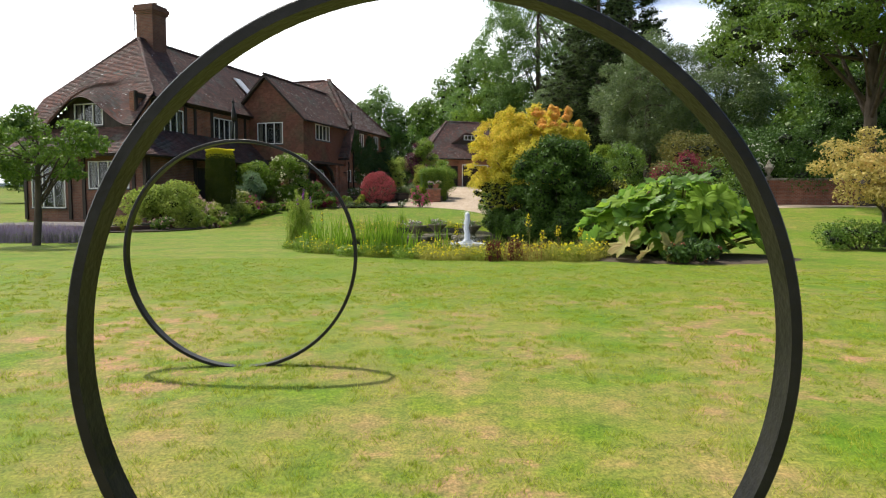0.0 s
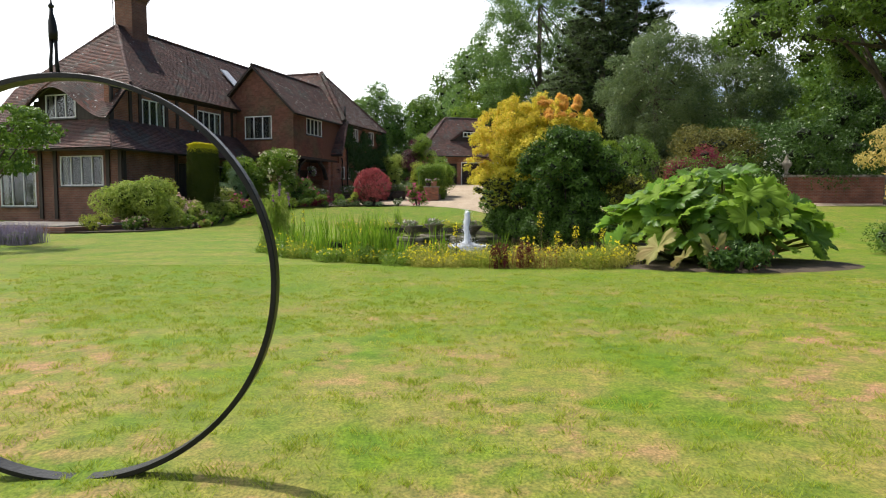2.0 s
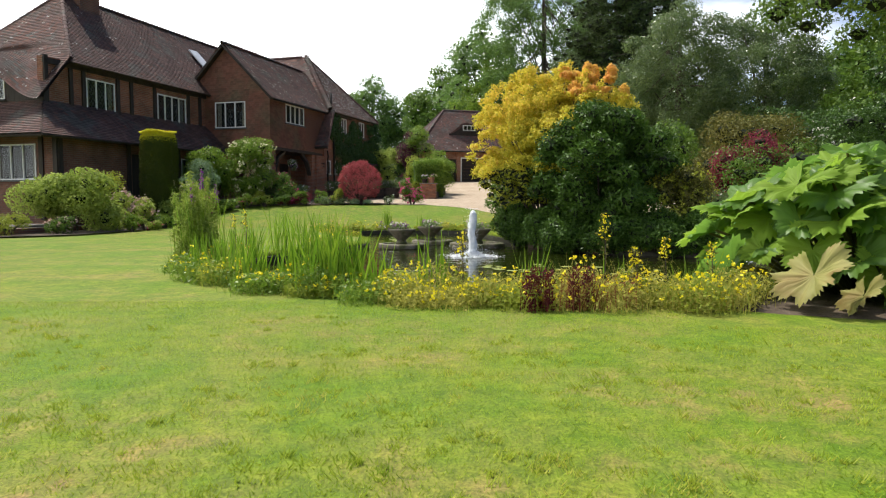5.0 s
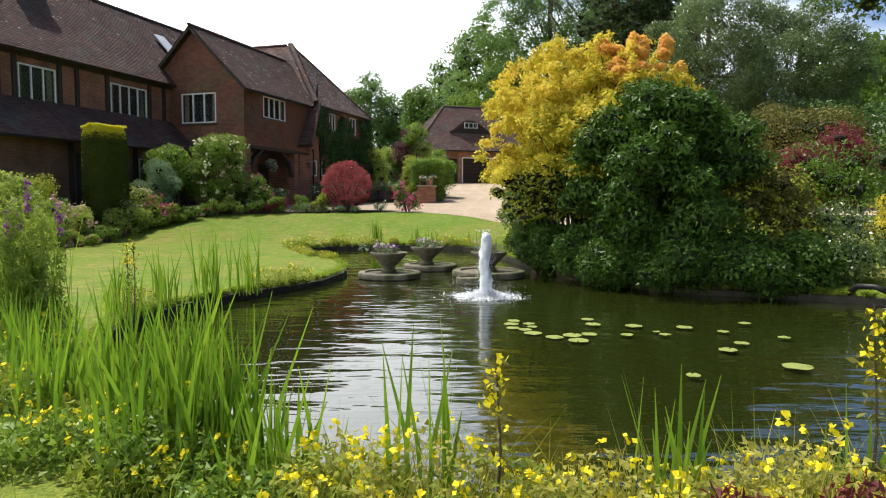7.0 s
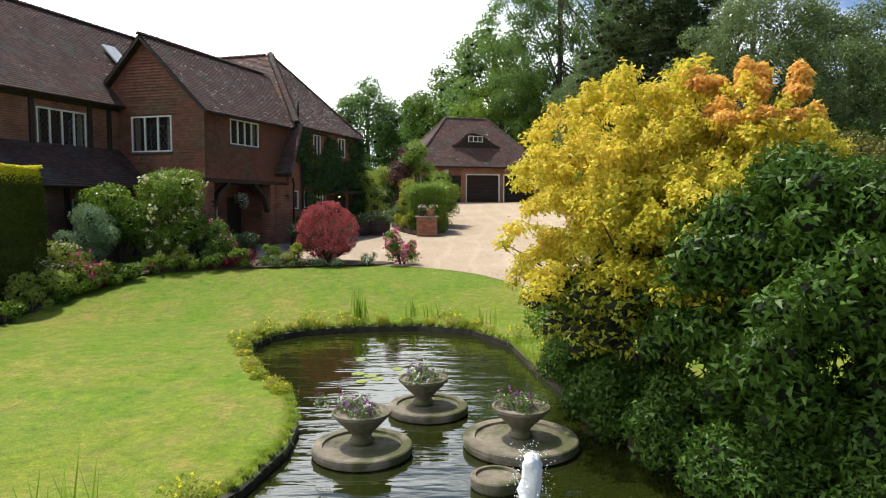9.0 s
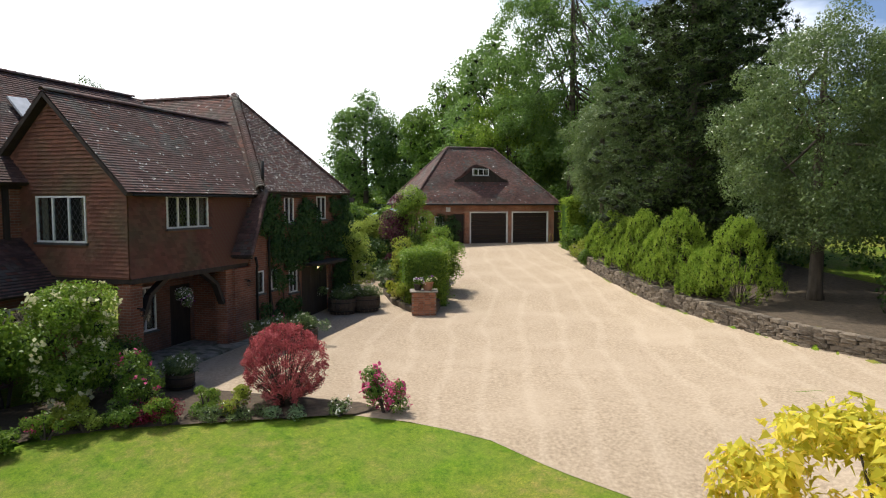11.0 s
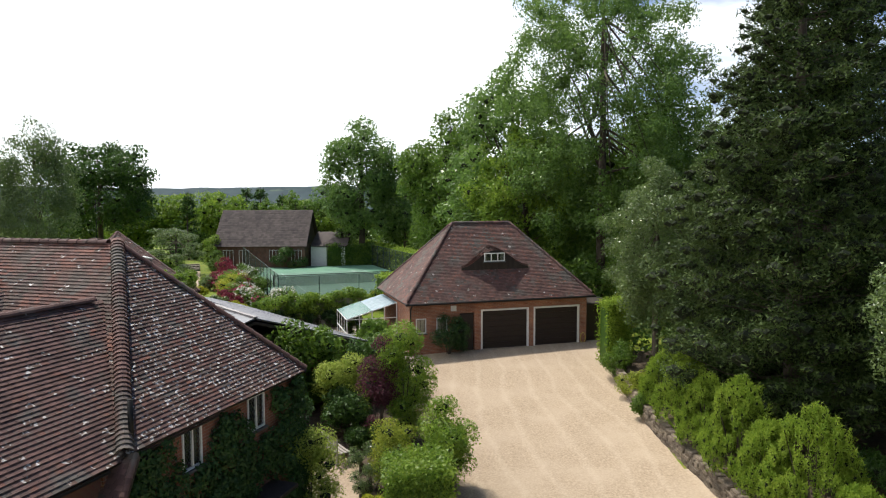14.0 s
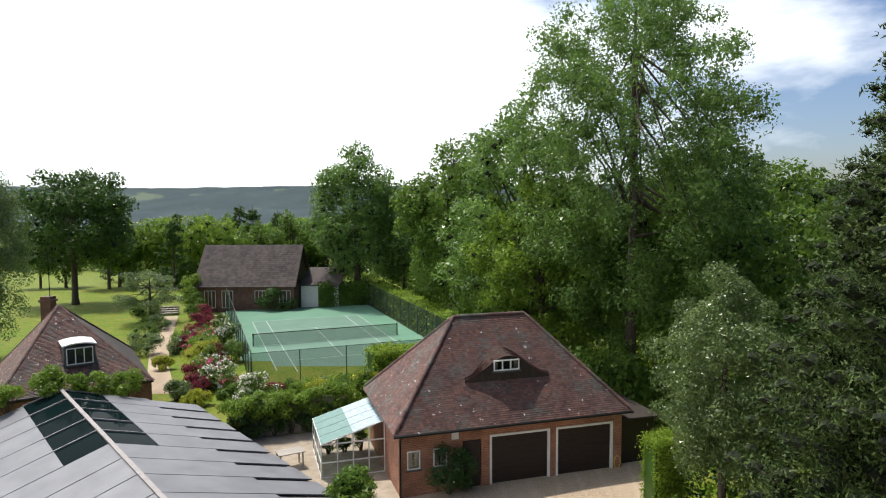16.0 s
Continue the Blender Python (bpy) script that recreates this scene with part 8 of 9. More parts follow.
for p, q in (((-0.25, 48.9), (0.3, 53.2)), ((0.3, 53.2), (-0.1, 57.5)), ((-0.1, 57.5), (-1.0, 60.3)), ((-1.12, 48.9), (-2.0, 50.4)), ((-2.0, 50.4), (-2.6, 52.6))):
    p, q = Vector(p), Vector(q)
    m = int((q - p).length / 0.5)
    for i in range(m):
        c = p.lerp(q, (i + 0.5) / m)
        g = Geo()
        g.box(-0.27, 0.27, -0.11, 0.11, -0.3, 0.40 if p.x > -0.5 else 0.22, 0.02, pose(c.x, c.y, ground_z(c.x, c.y, False), 0, 0, math.degrees(math.atan2((q - p).y, (q - p).x))))
        part("wall_stone", g, M_DRYSTONE, low)
strip("flower_bed", M_SOIL, [(48.9, -1.1, -0.3), (50.4, -1.95, -0.1), (52.6, -2.6, 0.2), (53.2, -2.75, 0.25), (55.4, -3.1, 0.1), (55.8, -4.9, 0.05), (57.5, -5.5, -0.15), (60.3, -6.5, -1.05), (65.5, -7.5, -2.3)], 8, 0.2, "planted soil of the raised bed", "flower bed")
mid = [
    ("green_shrub", "leafy light green shrub in the raised bed", 0.1, 53.2, 1.05, 3.1, LEAF_BRIGHT, 10000, 0.09, 1.0),
    ("golden_shrub", "olive-yellow shrub in the raised bed", -1.35, 52.9, 0.95, 2.7, LEAF_FERN, 7000, 0.08, 1.0),
    ("tall_shrub", "tall leafy green shrub in the raised bed", -1.5, 56.3, 1.0, 5.0, LEAF_BRIGHT, 14000, 0.10, 1.0),
    ("smoke_bush", "tall purple-leaved smoke bush", -2.4, 56.1, 0.5, 4.8, LEAF_PLUM, 6000, 0.085, 1.0),
    ("green_shrub", "rounded green and cream shrub", -4.1, 57.9, 1.1, 3.3, LEAF_LIGHT, 10000, 0.10, 1.0),
    ("low_plant", "low yellow-green plant beside the bench", -2.05, 51.3, 0.42, 0.75, LEAF_YELLOW, 2400, 0.06, 1.0),
    ("low_plant", "straw-coloured low plant along the bed edge", -1.85, 50.4, 0.36, 0.6, LEAF_STRAW, 2000, 0.05, 1.0),
    ("low_plant", "silvery lavender clump beside the bench", -2.3, 52.7, 0.62, 0.95, LEAF_GREY, 4000, 0.05, 1.1),
    ("low_plant", "grey-green spreading plant behind the bench", -2.75, 54.4, 0.6, 0.85, LEAF_GREY, 3600, 0.05, 1.1),
    ("dark_shrub", "low dark shrub in deep shade", -3.0, 56.0, 0.7, 1.1, LEAF_DARK, 3600, 0.09, 1.1),
    ("low_plant", "grassy green clump beside the pier", -1.45, 49.6, 0.5, 0.9, LEAF_FERN, 2600, 0.06, 1.0),
    ("low_plant", "grey-green low plant in the bed", -1.6, 53.9, 0.8, 1.2, LEAF_GREY, 3000, 0.07, 1.0),
    ("dark_shrub", "dark shrub in the shade behind the bench", -3.7, 56.9, 1.0, 1.9, LEAF_DARK, 6000, 0.11, 1.0),
    ("dark_shrub", "dark leafy shrub beside the garage", -3.2, 60.5, 1.7, 3.0, LEAF_DARK, 8000, 0.12, 1.0),
    ("green_shrub", "bright green shrub near the garage", -1.6, 61.0, 0.9, 2.0, LEAF_BRIGHT, 4500, 0.10, 1.0),
    ("ivy_bush", "ivy growing against the garage wall", 0.1, 67.45, 0.95, 2.3, LEAF_IVY, 8000, 0.09, 1.3),
]
for i, (nm, lb, x, y, r, h, m, n, s, st) in enumerate(mid):
    shrub(nm, lb, at(x, y, 0.15 if y < 60 else 0.0), r, h, m, 800 + i * 3, n, s, 18 if r > 0.9 else 10, "shrub" if h > 0.85 else "plant", "", None, 0, 0, st, 17 if y > 66 else 0)

hedge("clipped_shrub", "dense square-clipped bright green shrub by the pier", (-1.6, 50.35), (0.15, 50.6), 1.6, 2.0, LEAF_BRIGHT, 799, 20000, 0.085, ground_z(-0.7, 50.4) + 0.15)

# ---- dry-stone wall and clipped bushes along the drive ----
drystone = thing("stone_wall", "low dry-stone retaining wall along the drive", "wall", (0, 0, 0), kind="structure")
stones = []
for s in range(4):
    bm = bmesh.new()
    bmesh.ops.create_cube(bm, size=1.0)
    bmesh.ops.bevel(bm, geom=bm.edges[:], offset=0.13, segments=1, affect="EDGES")
    rnd = random.Random(s)
    for v in bm.verts:
        v.co += Vector((rnd.uniform(-0.07, 0.07), rnd.uniform(-0.07, 0.07), rnd.uniform(-0.07, 0.07)))
    me = bpy.data.meshes.new("stone")
    bm.to_mesh(me)
    bm.free()
    me.materials.append(M_DRYSTONE)
    stones.append(me)
rnd = random.Random(790)
run, wl_pts = 0.0, [(b, a) for a, b in WALL_LINE if a <= 69]
back = Geo()
count = 0
for (x0, y0), (x1, y1) in zip(wl_pts, wl_pts[1:]):
    p, q = Vector((x0, y0)), Vector((x1, y1))
    ang = math.degrees(math.atan2((q - p).y, (q - p).x))
    ln = (q - p).length
    zg = lambda c: curve_at(PROFILE_EAST, c.y) * smooth(6, 9.5, c.x) + curve_at(PROFILE, c.y) * (1 - smooth(6, 9.5, c.x))
    near_part = y0 < 57
    for row in range(5):
        s = -0.1
        while s < ln:
            w = rnd.uniform(0.24, 0.55)
            c = p.lerp(q, min(1, (s + w / 2) / ln))
            m = pose(c.x, c.y, zg(c) + 0.05 + row * 0.135, rnd.uniform(-3, 3), rnd.uniform(-3, 3), ang + rnd.uniform(-5, 5)) @ Matrix.Diagonal((w * 0.98, 0.34 + rnd.uniform(-0.05, 0.05), 0.15, 1))
            me = stones[rnd.randrange(4)]
            if near_part and count < 300:
                ob = part("stone", me, None, drystone)
                ob.matrix_world = m
                count += 1
            else:
                back.add([m @ v.co for v in me.vertices], [tuple(f.vertices) for f in me.polygons])
            s += w
part("stones", back, M_DRYSTONE, drystone, kind="stuff")
hedge_row = [(11.05, 46.5, 1.6, 3.1), (10.35, 48.1, 1.0, 1.8), (10.05, 49.7, 1.5, 3.2), (9.6, 51.4, 1.05, 2.2), (9.5, 53.0, 1.35, 2.9), (9.2, 55.0, 1.1, 2.4), (9.1, 56.9, 1.2, 2.6), (8.95, 59.0, 1.0, 2.0)]
strip("flower_bed", M_SOIL, [(41.0, 12.6, 22.0), (42.4, 11.6, 21.5), (44.6, 10.8, 20.5), (46.5, 10.15, 20.0), (50.1, 9.25, 19.0), (55.2, 8.57, 18.0), (58.3, 8.35, 17.5), (63.0, 8.35, 17.0), (66.0, 8.6, 16.0)], 40, 0.03, "dark leaf litter on the bank under the trees", "flower bed")
for i, (x, y, r, h) in enumerate(hedge_row):
    rng = np.random.default_rng(850 + i)
    t = thing("yew_bush", "bushy bright green conifer above the stone wall", "shrub", at(x, y), 0, "bushes along the wall")
    cl, g = [], Geo()
    for q in range(260):
        a, u = rng.uniform(0, 2 * math.pi), rng.random() ** 0.6
        top = h * (1 - 0.62 * u ** 2.2) * rng.uniform(0.86, 1.06)
        lo = 0.12 * h
        zc = lo + (top - lo) * (rng.random() ** 0.5 if u > 0.6 else 1.0) - 0.22
        rr = r * u * (0.86 + 0.14 * rng.random())
        cl.append((rr * math.cos(a), rr * math.sin(a), max(zc, 0.25), 0.13, 0.13, 0.30))
        if q < 14:
            g.tube([(0.1 * math.cos(a), 0.1 * math.sin(a), -0.1), (rr * math.cos(a), rr * math.sin(a), max(zc, 0.3))], [0.03, 0.01], 5)
    part("stems", g, M_BARK, t)
    foliage("leaves", t, LEAF_HEDGE, 870 + i, cl, 42000, 0.085, 0.3, 0.9, -0.9, 0.95, floor_z=0.02, core=0.4)
for i, (nm, lb, x, y, r, h, m, n, s) in enumerate((("ivy_bush", "variegated ivy spilling over the wall", 8.15, 61.0, 0.85, 1.5, LEAF_FERN, 5500, 0.08), ("ivy_bush", "dark ivy hanging over the stone wall", 8.25, 58.9, 0.7, 1.2, LEAF_MID, 4500, 0.08), ("ivy_bush", "grey-green bush at the end of the wall", 8.25, 63.5, 0.85, 1.8, LEAF_MID, 5500, 0.09), ("juniper", "bright green spreading juniper on the bank", 15.9, 43.2, 1.2, 1.3, LEAF_HEDGE, 7000, 0.08), ("dark_shrub", "dark undergrowth beneath the conifer", 12.2, 60.8, 1.9, 1.6, LEAF_DARK, 5000, 0.14), ("dark_shrub", "dark undergrowth on the bank", 13.8, 52.0, 1.6, 0.9, LEAF_DARK, 4000, 0.12))):
    shrub(nm, lb, at(x, y), r, h, m, 880 + i * 3, n, s, 16)
hedge("laurel_hedge", "square-clipped bright green laurel beside the garage", (8.0, 65.5), (9.1, 65.7), 1.1, 3.1, LEAF_HEDGE, 887, 13000, 0.10, ground_z(8.5, 65.6))

# ---- brick wall and urn beyond the lawn ----
bw = thing("garden_wall", "low red brick garden wall with stone coping", "wall", (17.5, 37.2, 1.0), -3, kind="structure")
g = Geo()
g.box(0, 17, 0, 0.35, -0.3, 1.45)
part("brickwork", g, M_BRICK, bw, "mottled red brickwork")
for i in range(17):
    g = Geo()
    g.box(i + 0.01, i + 0.99, -0.06, 0.41, 1.45, 1.56, 0.02)
    part("coping_stone", g, M_STONE, bw)
urn = thing("urn", "small grey stone urn on the wall", "urn", (18.1, 37.4, 2.55))
g = Geo()
g.lathe([(0.001, 0), (0.2, 0), (0.2, 0.08), (0.08, 0.16), (0.1, 0.3), (0.24, 0.5), (0.27, 0.62), (0.2, 0.66), (0.1, 0.85), (0.03, 1.0), (0.001, 1.02)], 18)
part("vase", g, M_STONE, urn, smooth=True)

# ---- beyond the garage ----
GT = radians(17.5)
def GP(x, y, z):
    """A place in the garage's own directions."""
    return (1.93 + x * math.cos(GT) - y * math.sin(GT), 68.29 + x * math.sin(GT) + y * math.cos(GT), z)


green = thing("greenhouse", "white-framed lean-to greenhouse with a glass roof", "greenhouse", (1.93, 68.29, 0.0), 17.5)
x0, x1, y0, y1, zb, ze, zt = -6.95, -4.1, 2.75, 6.5, 2.85, 4.42, 5.25
for i in range(5):
    y = y0 + (y1 - y0) * i / 4
    for nm, p, q in (("post", (x0, y, zb), (x0, y, ze)), ("rafter", (x0, y, ze), (x1, y, zt))):
        g = Geo()
        g.beam(p, q, 0.05, 0.05, up=(0, 1, 0) if nm == "post" else (0, 0, 1))
        part(nm, g, M_WHITE, green)
for i in range(1, 5):
    x = x0 + (x1 - x0) * i / 4
    g = Geo()
    g.beam((x, y0, zb), (x, y0, ze + (zt - ze) * i / 4), 0.05, 0.05, up=(1, 0, 0))
    part("post", g, M_WHITE, green)
for p, q in (((x0, y0, zb + 0.05), (x1, y0, zb + 0.05)), ((x0, y0, ze), (x1, y0, ze)), ((x0, y0, ze), (x0, y1, ze)), ((x0, y0, zb + 0.05), (x0, y1, zb + 0.05)), ((x0, y0, 3.6), (x1, y0, 3.6)), ((x0, y0, 3.6), (x0, y1, 3.6)), ((x1, y0, zt), (x1, y1, zt))):
    g = Geo()
    g.beam(p, q, 0.05, 0.05)
    part("rail", g, M_WHITE, green)
M_GREENROOF = material("green_glazing", (0.045, 0.15, 0.12), (0.09, 0.22, 0.18), rough=0.2, bump=0.05)
M_PALEROOF = material("pale_glazing", (0.24, 0.33, 0.37), (0.40, 0.48, 0.52), rough=0.2, bump=0.05)
for i in range(4):
    ya, yb = y0 + (y1 - y0) * i / 4, y0 + (y1 - y0) * (i + 1) / 4
    for k in range(2):
        fa, fb = k / 2, (k + 1) / 2
        g = Geo()
        g.slab([(x0 + (x1 - x0) * fa, ya + 0.02, ze + 0.04 + (zt - ze) * fa), (x0 + (x1 - x0) * fb, ya + 0.02, ze + 0.04 + (zt - ze) * fb), (x0 + (x1 - x0) * fb, yb - 0.02, ze + 0.04 + (zt - ze) * fb), (x0 + (x1 - x0) * fa, yb - 0.02, ze + 0.04 + (zt - ze) * fa)], 0.01)
        part("roof_pane", g, M_GREENROOF if k == 0 else M_PALEROOF, green)
    g = Geo()
    g.box(x0 - 0.004, x0 + 0.004, ya + 0.03, yb - 0.03, zb + 0.1, ze)
    part("wall_pane", g, M_CLEAR, green)
    xa, xb = x0 + (x1 - x0) * i / 4, x0 + (x1 - x0) * (i + 1) / 4
    if i not in (2,):
        g = Geo()
        g.box(xa + 0.03, xb - 0.03, y0 - 0.004, y0 + 0.004, zb + 0.1, ze)
        part("wall_pane", g, M_CLEAR, green)
for i in range(3):
    x, y, z = GP(-4.7 - 0.8 * i, 5.6, 2.86)
    shrub("potted_plant", "leafy green plant inside the greenhouse", (x, y, z), 0.4, 1.1, LEAF_MID, 900 + i, 1200, 0.09, 7, "plant", "greenhouse plants")
pave = Geo()
pave.prism([GP(a, b, 0)[:2] for a, b in ((-12.5, -1.0), (-4.05, -1.0), (-4.05, 9.0), (-12.5, 9.0))], 2.6, 2.885)
part("yard", pave, material("yard_paving", (0.30, 0.24, 0.18), (0.42, 0.35, 0.27), scale=3, rough=0.95, bump=0.3), None, "pale paved yard beside the greenhouse", category="paving", kind="structure")
table = thing("garden_table", "pale timber garden table in the yard", "table", GP(-8.2, 4.6, 2.89), 30)
for nm, bx in (("tabletop", [(-0.6, 0.6, -0.4, 0.4, 0.70, 0.74)]), ("leg", [(sx * 0.52 - 0.03, sx * 0.52 + 0.03, sy * 0.32 - 0.03, sy * 0.32 + 0.03, 0, 0.70) for sx in (-1, 1) for sy in (-1, 1)])):
    for b in bx:
        g = Geo()
        g.box(*b, 0.006)
        part(nm, g, M_GREYWOOD, table)
# garage side extension and small fittings
g = Geo()
g.box(6.46, 8.4, 0.35, 5.5, 2.6, 4.95)
part("lean_to_shed", g, M_DOOR, garage, "dark lean-to beside the garage")
g = Geo()
g.box(6.45, 8.6, 0.1, 5.6, 4.95, 5.07, 0.02)
part("lean_to_roof", g, M_TIMBER, garage)
g = Geo()
g.prism([(-1.75, -0.08), (-1.45, -0.08), (-1.45, 0.0), (-1.75, 0.0)], 5.08, 5.38)
part("alarm_box", g, M_WHITE, garage, "white alarm box")
g = Geo()
g.tube([GP(6.2 + 0.16 * math.cos(a), -0.06 - 0.01 * k, 3.15 + 0.30 * math.sin(a)) for k in range(2) for a in np.linspace(0, 2 * math.pi, 17)], 0.02, 6)
part("garden_hose", g, material("yellow_hose", (0.55, 0.40, 0.06), (0.66, 0.50, 0.10), rough=0.5), None, "coiled yellow hose on the garage wall", True, category="hose")
g = Geo()
g.tube([(EL - 0.02, -0.46, EZ - 0.05), (ER + 0.02, -0.46, EZ - 0.05)], 0.05, 8)
part("gutter", g, M_STEEL, garage)
g = Geo()
g.tube([(-4.0, -0.46, EZ - 0.05), (-4.0, -0.1, EZ - 0.35), (-4.0, -0.08, 2.7)], 0.04, 8)
part("downpipe", g, M_STEEL, garage)

# ---- pool house with grey sheet roof ----
R0, PA, PQ = Vector((-18.3, 70.86)), Vector((0.652, -0.758)), Vector((0.758, 0.652))
def RP(s, q):
    z = 6.34 - 0.31 * abs(q)
    p = R0 + PA * s + PQ * q
    return Vector((p.x, p.y, z))


pool = thing("pool_house", "low pool house with grey sheet roof and glazed ridge", "building", (0, 0, 0))
M_SHEET = material("grey_sheet", (0.15, 0.15, 0.165), (0.21, 0.21, 0.225), scale=0.8, rough=0.5, bump=0.05)
M_DARKGLASS = glass_material("dark_roof_glass", (0.004, 0.010, 0.011), 0.04)
M_DARKGLASS.node_tree.nodes["Principled BSDF"].inputs["IOR"].default_value = 1.03
M_RIDGE = material("dull_metal", (0.26, 0.23, 0.22), (0.36, 0.32, 0.31), rough=0.5, bump=0.05)
LEN = 16.5
g = Geo()
for sgn in (1, -1):
    g.slab([RP(0, 0) - Vector((0, 0, 0.12)), RP(LEN, 0) - Vector((0, 0, 0.12)), RP(LEN, sgn * 6.3) - Vector((0, 0, 0.12)), RP(0, sgn * 6.3) - Vector((0, 0, 0.12))], 0.1)
part("roof_deck", g, M_TIMBER, pool, "dark roof deck")
bay = LEN / 9
for i in range(9):
    a, b = i * bay, (i + 1) * bay
    up = Vector((0, 0, 0.03))
    glazed = i < 5
    for sgn in (1, -1):
        inner = (1.75 if sgn > 0 else 1.55) if glazed else 0.05
        quads = [(a + 0.03, b - 0.03, inner, 3.9 if sgn > 0 else 6.3)]
        if sgn > 0:
            quads.append((a + 0.32, b - 0.03, 3.9, 6.3))
        for s0, s1, q0, q1 in quads:
            g = Geo()
            g.slab([RP(s0, sgn * q0) + up, RP(s1, sgn * q0) + up, RP(s1, sgn * q1) + up, RP(s0, sgn * q1) + up], 0.05)
            part("roof_sheet", g, M_SHEET, pool)
        if glazed:
            g = Geo()
            g.slab([RP(a + 0.04, sgn * 0.06), RP(b - 0.04, sgn * 0.06), RP(b - 0.04, sgn * inner), RP(a + 0.04, sgn * inner)], 0.012)
            part("roof_pane", g, M_DARKGLASS, pool)
            g = Geo()
            g.beam(RP(a, 0) + up, RP(a, sgn * inner) + up, 0.05, 0.05)
            part("glazing_bar", g, M_RIDGE, pool)
g = Geo()
g.beam(RP(0, 0) + Vector((0, 0, 0.06)), RP(LEN, 0) + Vector((0, 0, 0.06)), 0.16, 0.06)
part("ridge_cap", g, M_RIDGE, pool, "pale metal ridge cap")
g = Geo()
c = [R0 + PA * s + PQ * q for s, q in ((0.2, -6.0), (LEN - 0.2, -6.0), (LEN - 0.2, 6.0), (0.2, 6.0))]
g.prism([(p.x, p.y) for p in c], 1.5, 4.2)
part("wall", g, M_BRICK_DARK, pool)
for i, (s, q, r, h) in enumerate(((16.8, 1.0, 1.2, 4.6), (16.9, 3.2, 1.2, 4.2), (16.6, 5.4, 1.2, 3.6), (15.0, 6.7, 1.0, 3.4), (16.7, -1.2, 1.2, 4.4))):
    p = R0 + PA * s + PQ * q
    shrub("fig_vine", "large-leaved dark vine over the pool house eaves", at(p.x, p.y, -0.2), r, h, LEAF_MID, 910 + i * 3, 5000, 0.19, 18, "climber", "vines")
for i in range(6):
    p = R0 + PA * -0.4 + PQ * (-5.5 + 1.7 * i)
    shrub("vine", "bright green vine along the pool house eave", (p.x, p.y, 5.0 + 0.35 * (2.5 - abs(i - 3))), 0.95, 1.5, LEAF_BRIGHT, 930 + i * 3, 2600, 0.13, 9, "climber", "vines")

# ---- cottage with dormer ----
cott = thing("cottage", "cottage with a steep hipped clay-tile roof and white dormer", "house", (0, 0, 0))
ap = (-24.0, 80.5, 8.9)
cs = [(-23.4, 73.4, 4.85), (-17.1, 78.0, 4.85), (-22.5, 86.5, 4.85), (-28.9, 82.0, 4.85)]
g, brown, red, lich = Geo(), Geo(), Geo(), Geo()
for i in range(4):
    q = [ap, cs[i], cs[(i + 1) % 4]]
    g.slab([Vector(p) - Vector((0, 0, 0.03)) for p in q], 0.1)
    if i in (0, 3):
        tile_polygon([(brown, 0.82), (red, 0.10), (lich, 0.08)], q, 0.105, 0.17, 950 + i)
part("roof", g, M_TIMBER, cott)
part("roof_tiles", brown, M_TILE, cott, "brown clay roof tiles", kind="stuff")
part("roof_tiles", red, M_TILE_RED, cott, "red clay roof tiles", kind="stuff")
part("roof_tiles", lich, M_TILE_SPOT, cott, "lichen-spotted tiles", kind="stuff")
caps = Geo()
for i in range(4):
    ridge_geo(caps, ap, cs[i])
part("hip_tiles", caps, M_TILE, cott, kind="stuff")
g = Geo()
g.prism([(x * 0.97 - 0.69, y * 0.97 + 2.4) for x, y, z in cs], 1.5, 4.8)
part("wall", g, M_BRICK, cott)
dm = Vector((-20.9, 77.15, 0))
fx, fy = Vector((6.3, 4.6, 0)).normalized(), Vector((4.6, -6.3, 0)).normalized()
def D(a, d, z):
    p = dm + fx * a + fy * d
    return Vector((p.x, p.y, z))
g = Geo()
g.add([D(a, d, z) for z in (5.9, 7.05) for d in (-1.9, 0.0) for a in (-0.8, 0.8)], [(0, 2, 3, 1), (4, 5, 7, 6), (0, 1, 5, 4), (2, 6, 7, 3), (0, 4, 6, 2), (1, 3, 7, 5)])
part("dormer_box", g, M_LEAD, cott, "lead-clad dormer cheeks")
pts = [D(a, 0.1, 7.05 + 0.18 * math.cos(a * 1.5)) for a in np.linspace(-0.88, 0.88, 9)]
g = Geo()
n = len(pts)
g.v = [tuple(p) for p in pts] + [tuple(p - fy * 2.0) for p in pts] + [tuple(p + Vector((0, 0, 0.07))) for p in pts] + [tuple(p - fy * 2.0 + Vector((0, 0, 0.07))) for p in pts]
g.f = [(2 * n + i, 2 * n + i + 1, 3 * n + i + 1, 3 * n + i) for i in range(n - 1)] + [(i, i + 1, 2 * n + i + 1, 2 * n + i) for i in range(n - 1)]
part("dormer_roof", g, M_WHITE, cott, "white curved dormer roof")
window(cott, tuple(D(-0.68, 0.03, 0))[:2], tuple(D(0.68, 0.03, 0))[:2], 6.05, 7.0, tuple(fy)[:2], 3, lattice=False)
g = Geo()
g.box(-32.15, -31.35, 91.6, 92.4, 1.5, 7.8)
g.box(-32.25, -31.25, 91.5, 92.5, 7.4, 7.55)
ob = part("chimney", g, M_BRICK_DARK, None, "brick chimney with a pole mounted above", category="chimney")
g = Geo()
g.tube([(-31.6, 92, 7.7), (-31.6, 92, 11.3)], 0.03, 6)
for z, w in ((10.6, 0.5), (10.9, 0.45), (11.2, 0.4)):
    g.beam((-31.6 - w, 92, z), (-31.6 + w, 92, z), 0.03, 0.03)
part("aerial", g, M_STEEL, None, "tall roof aerial with short cross bars", category="aerial")

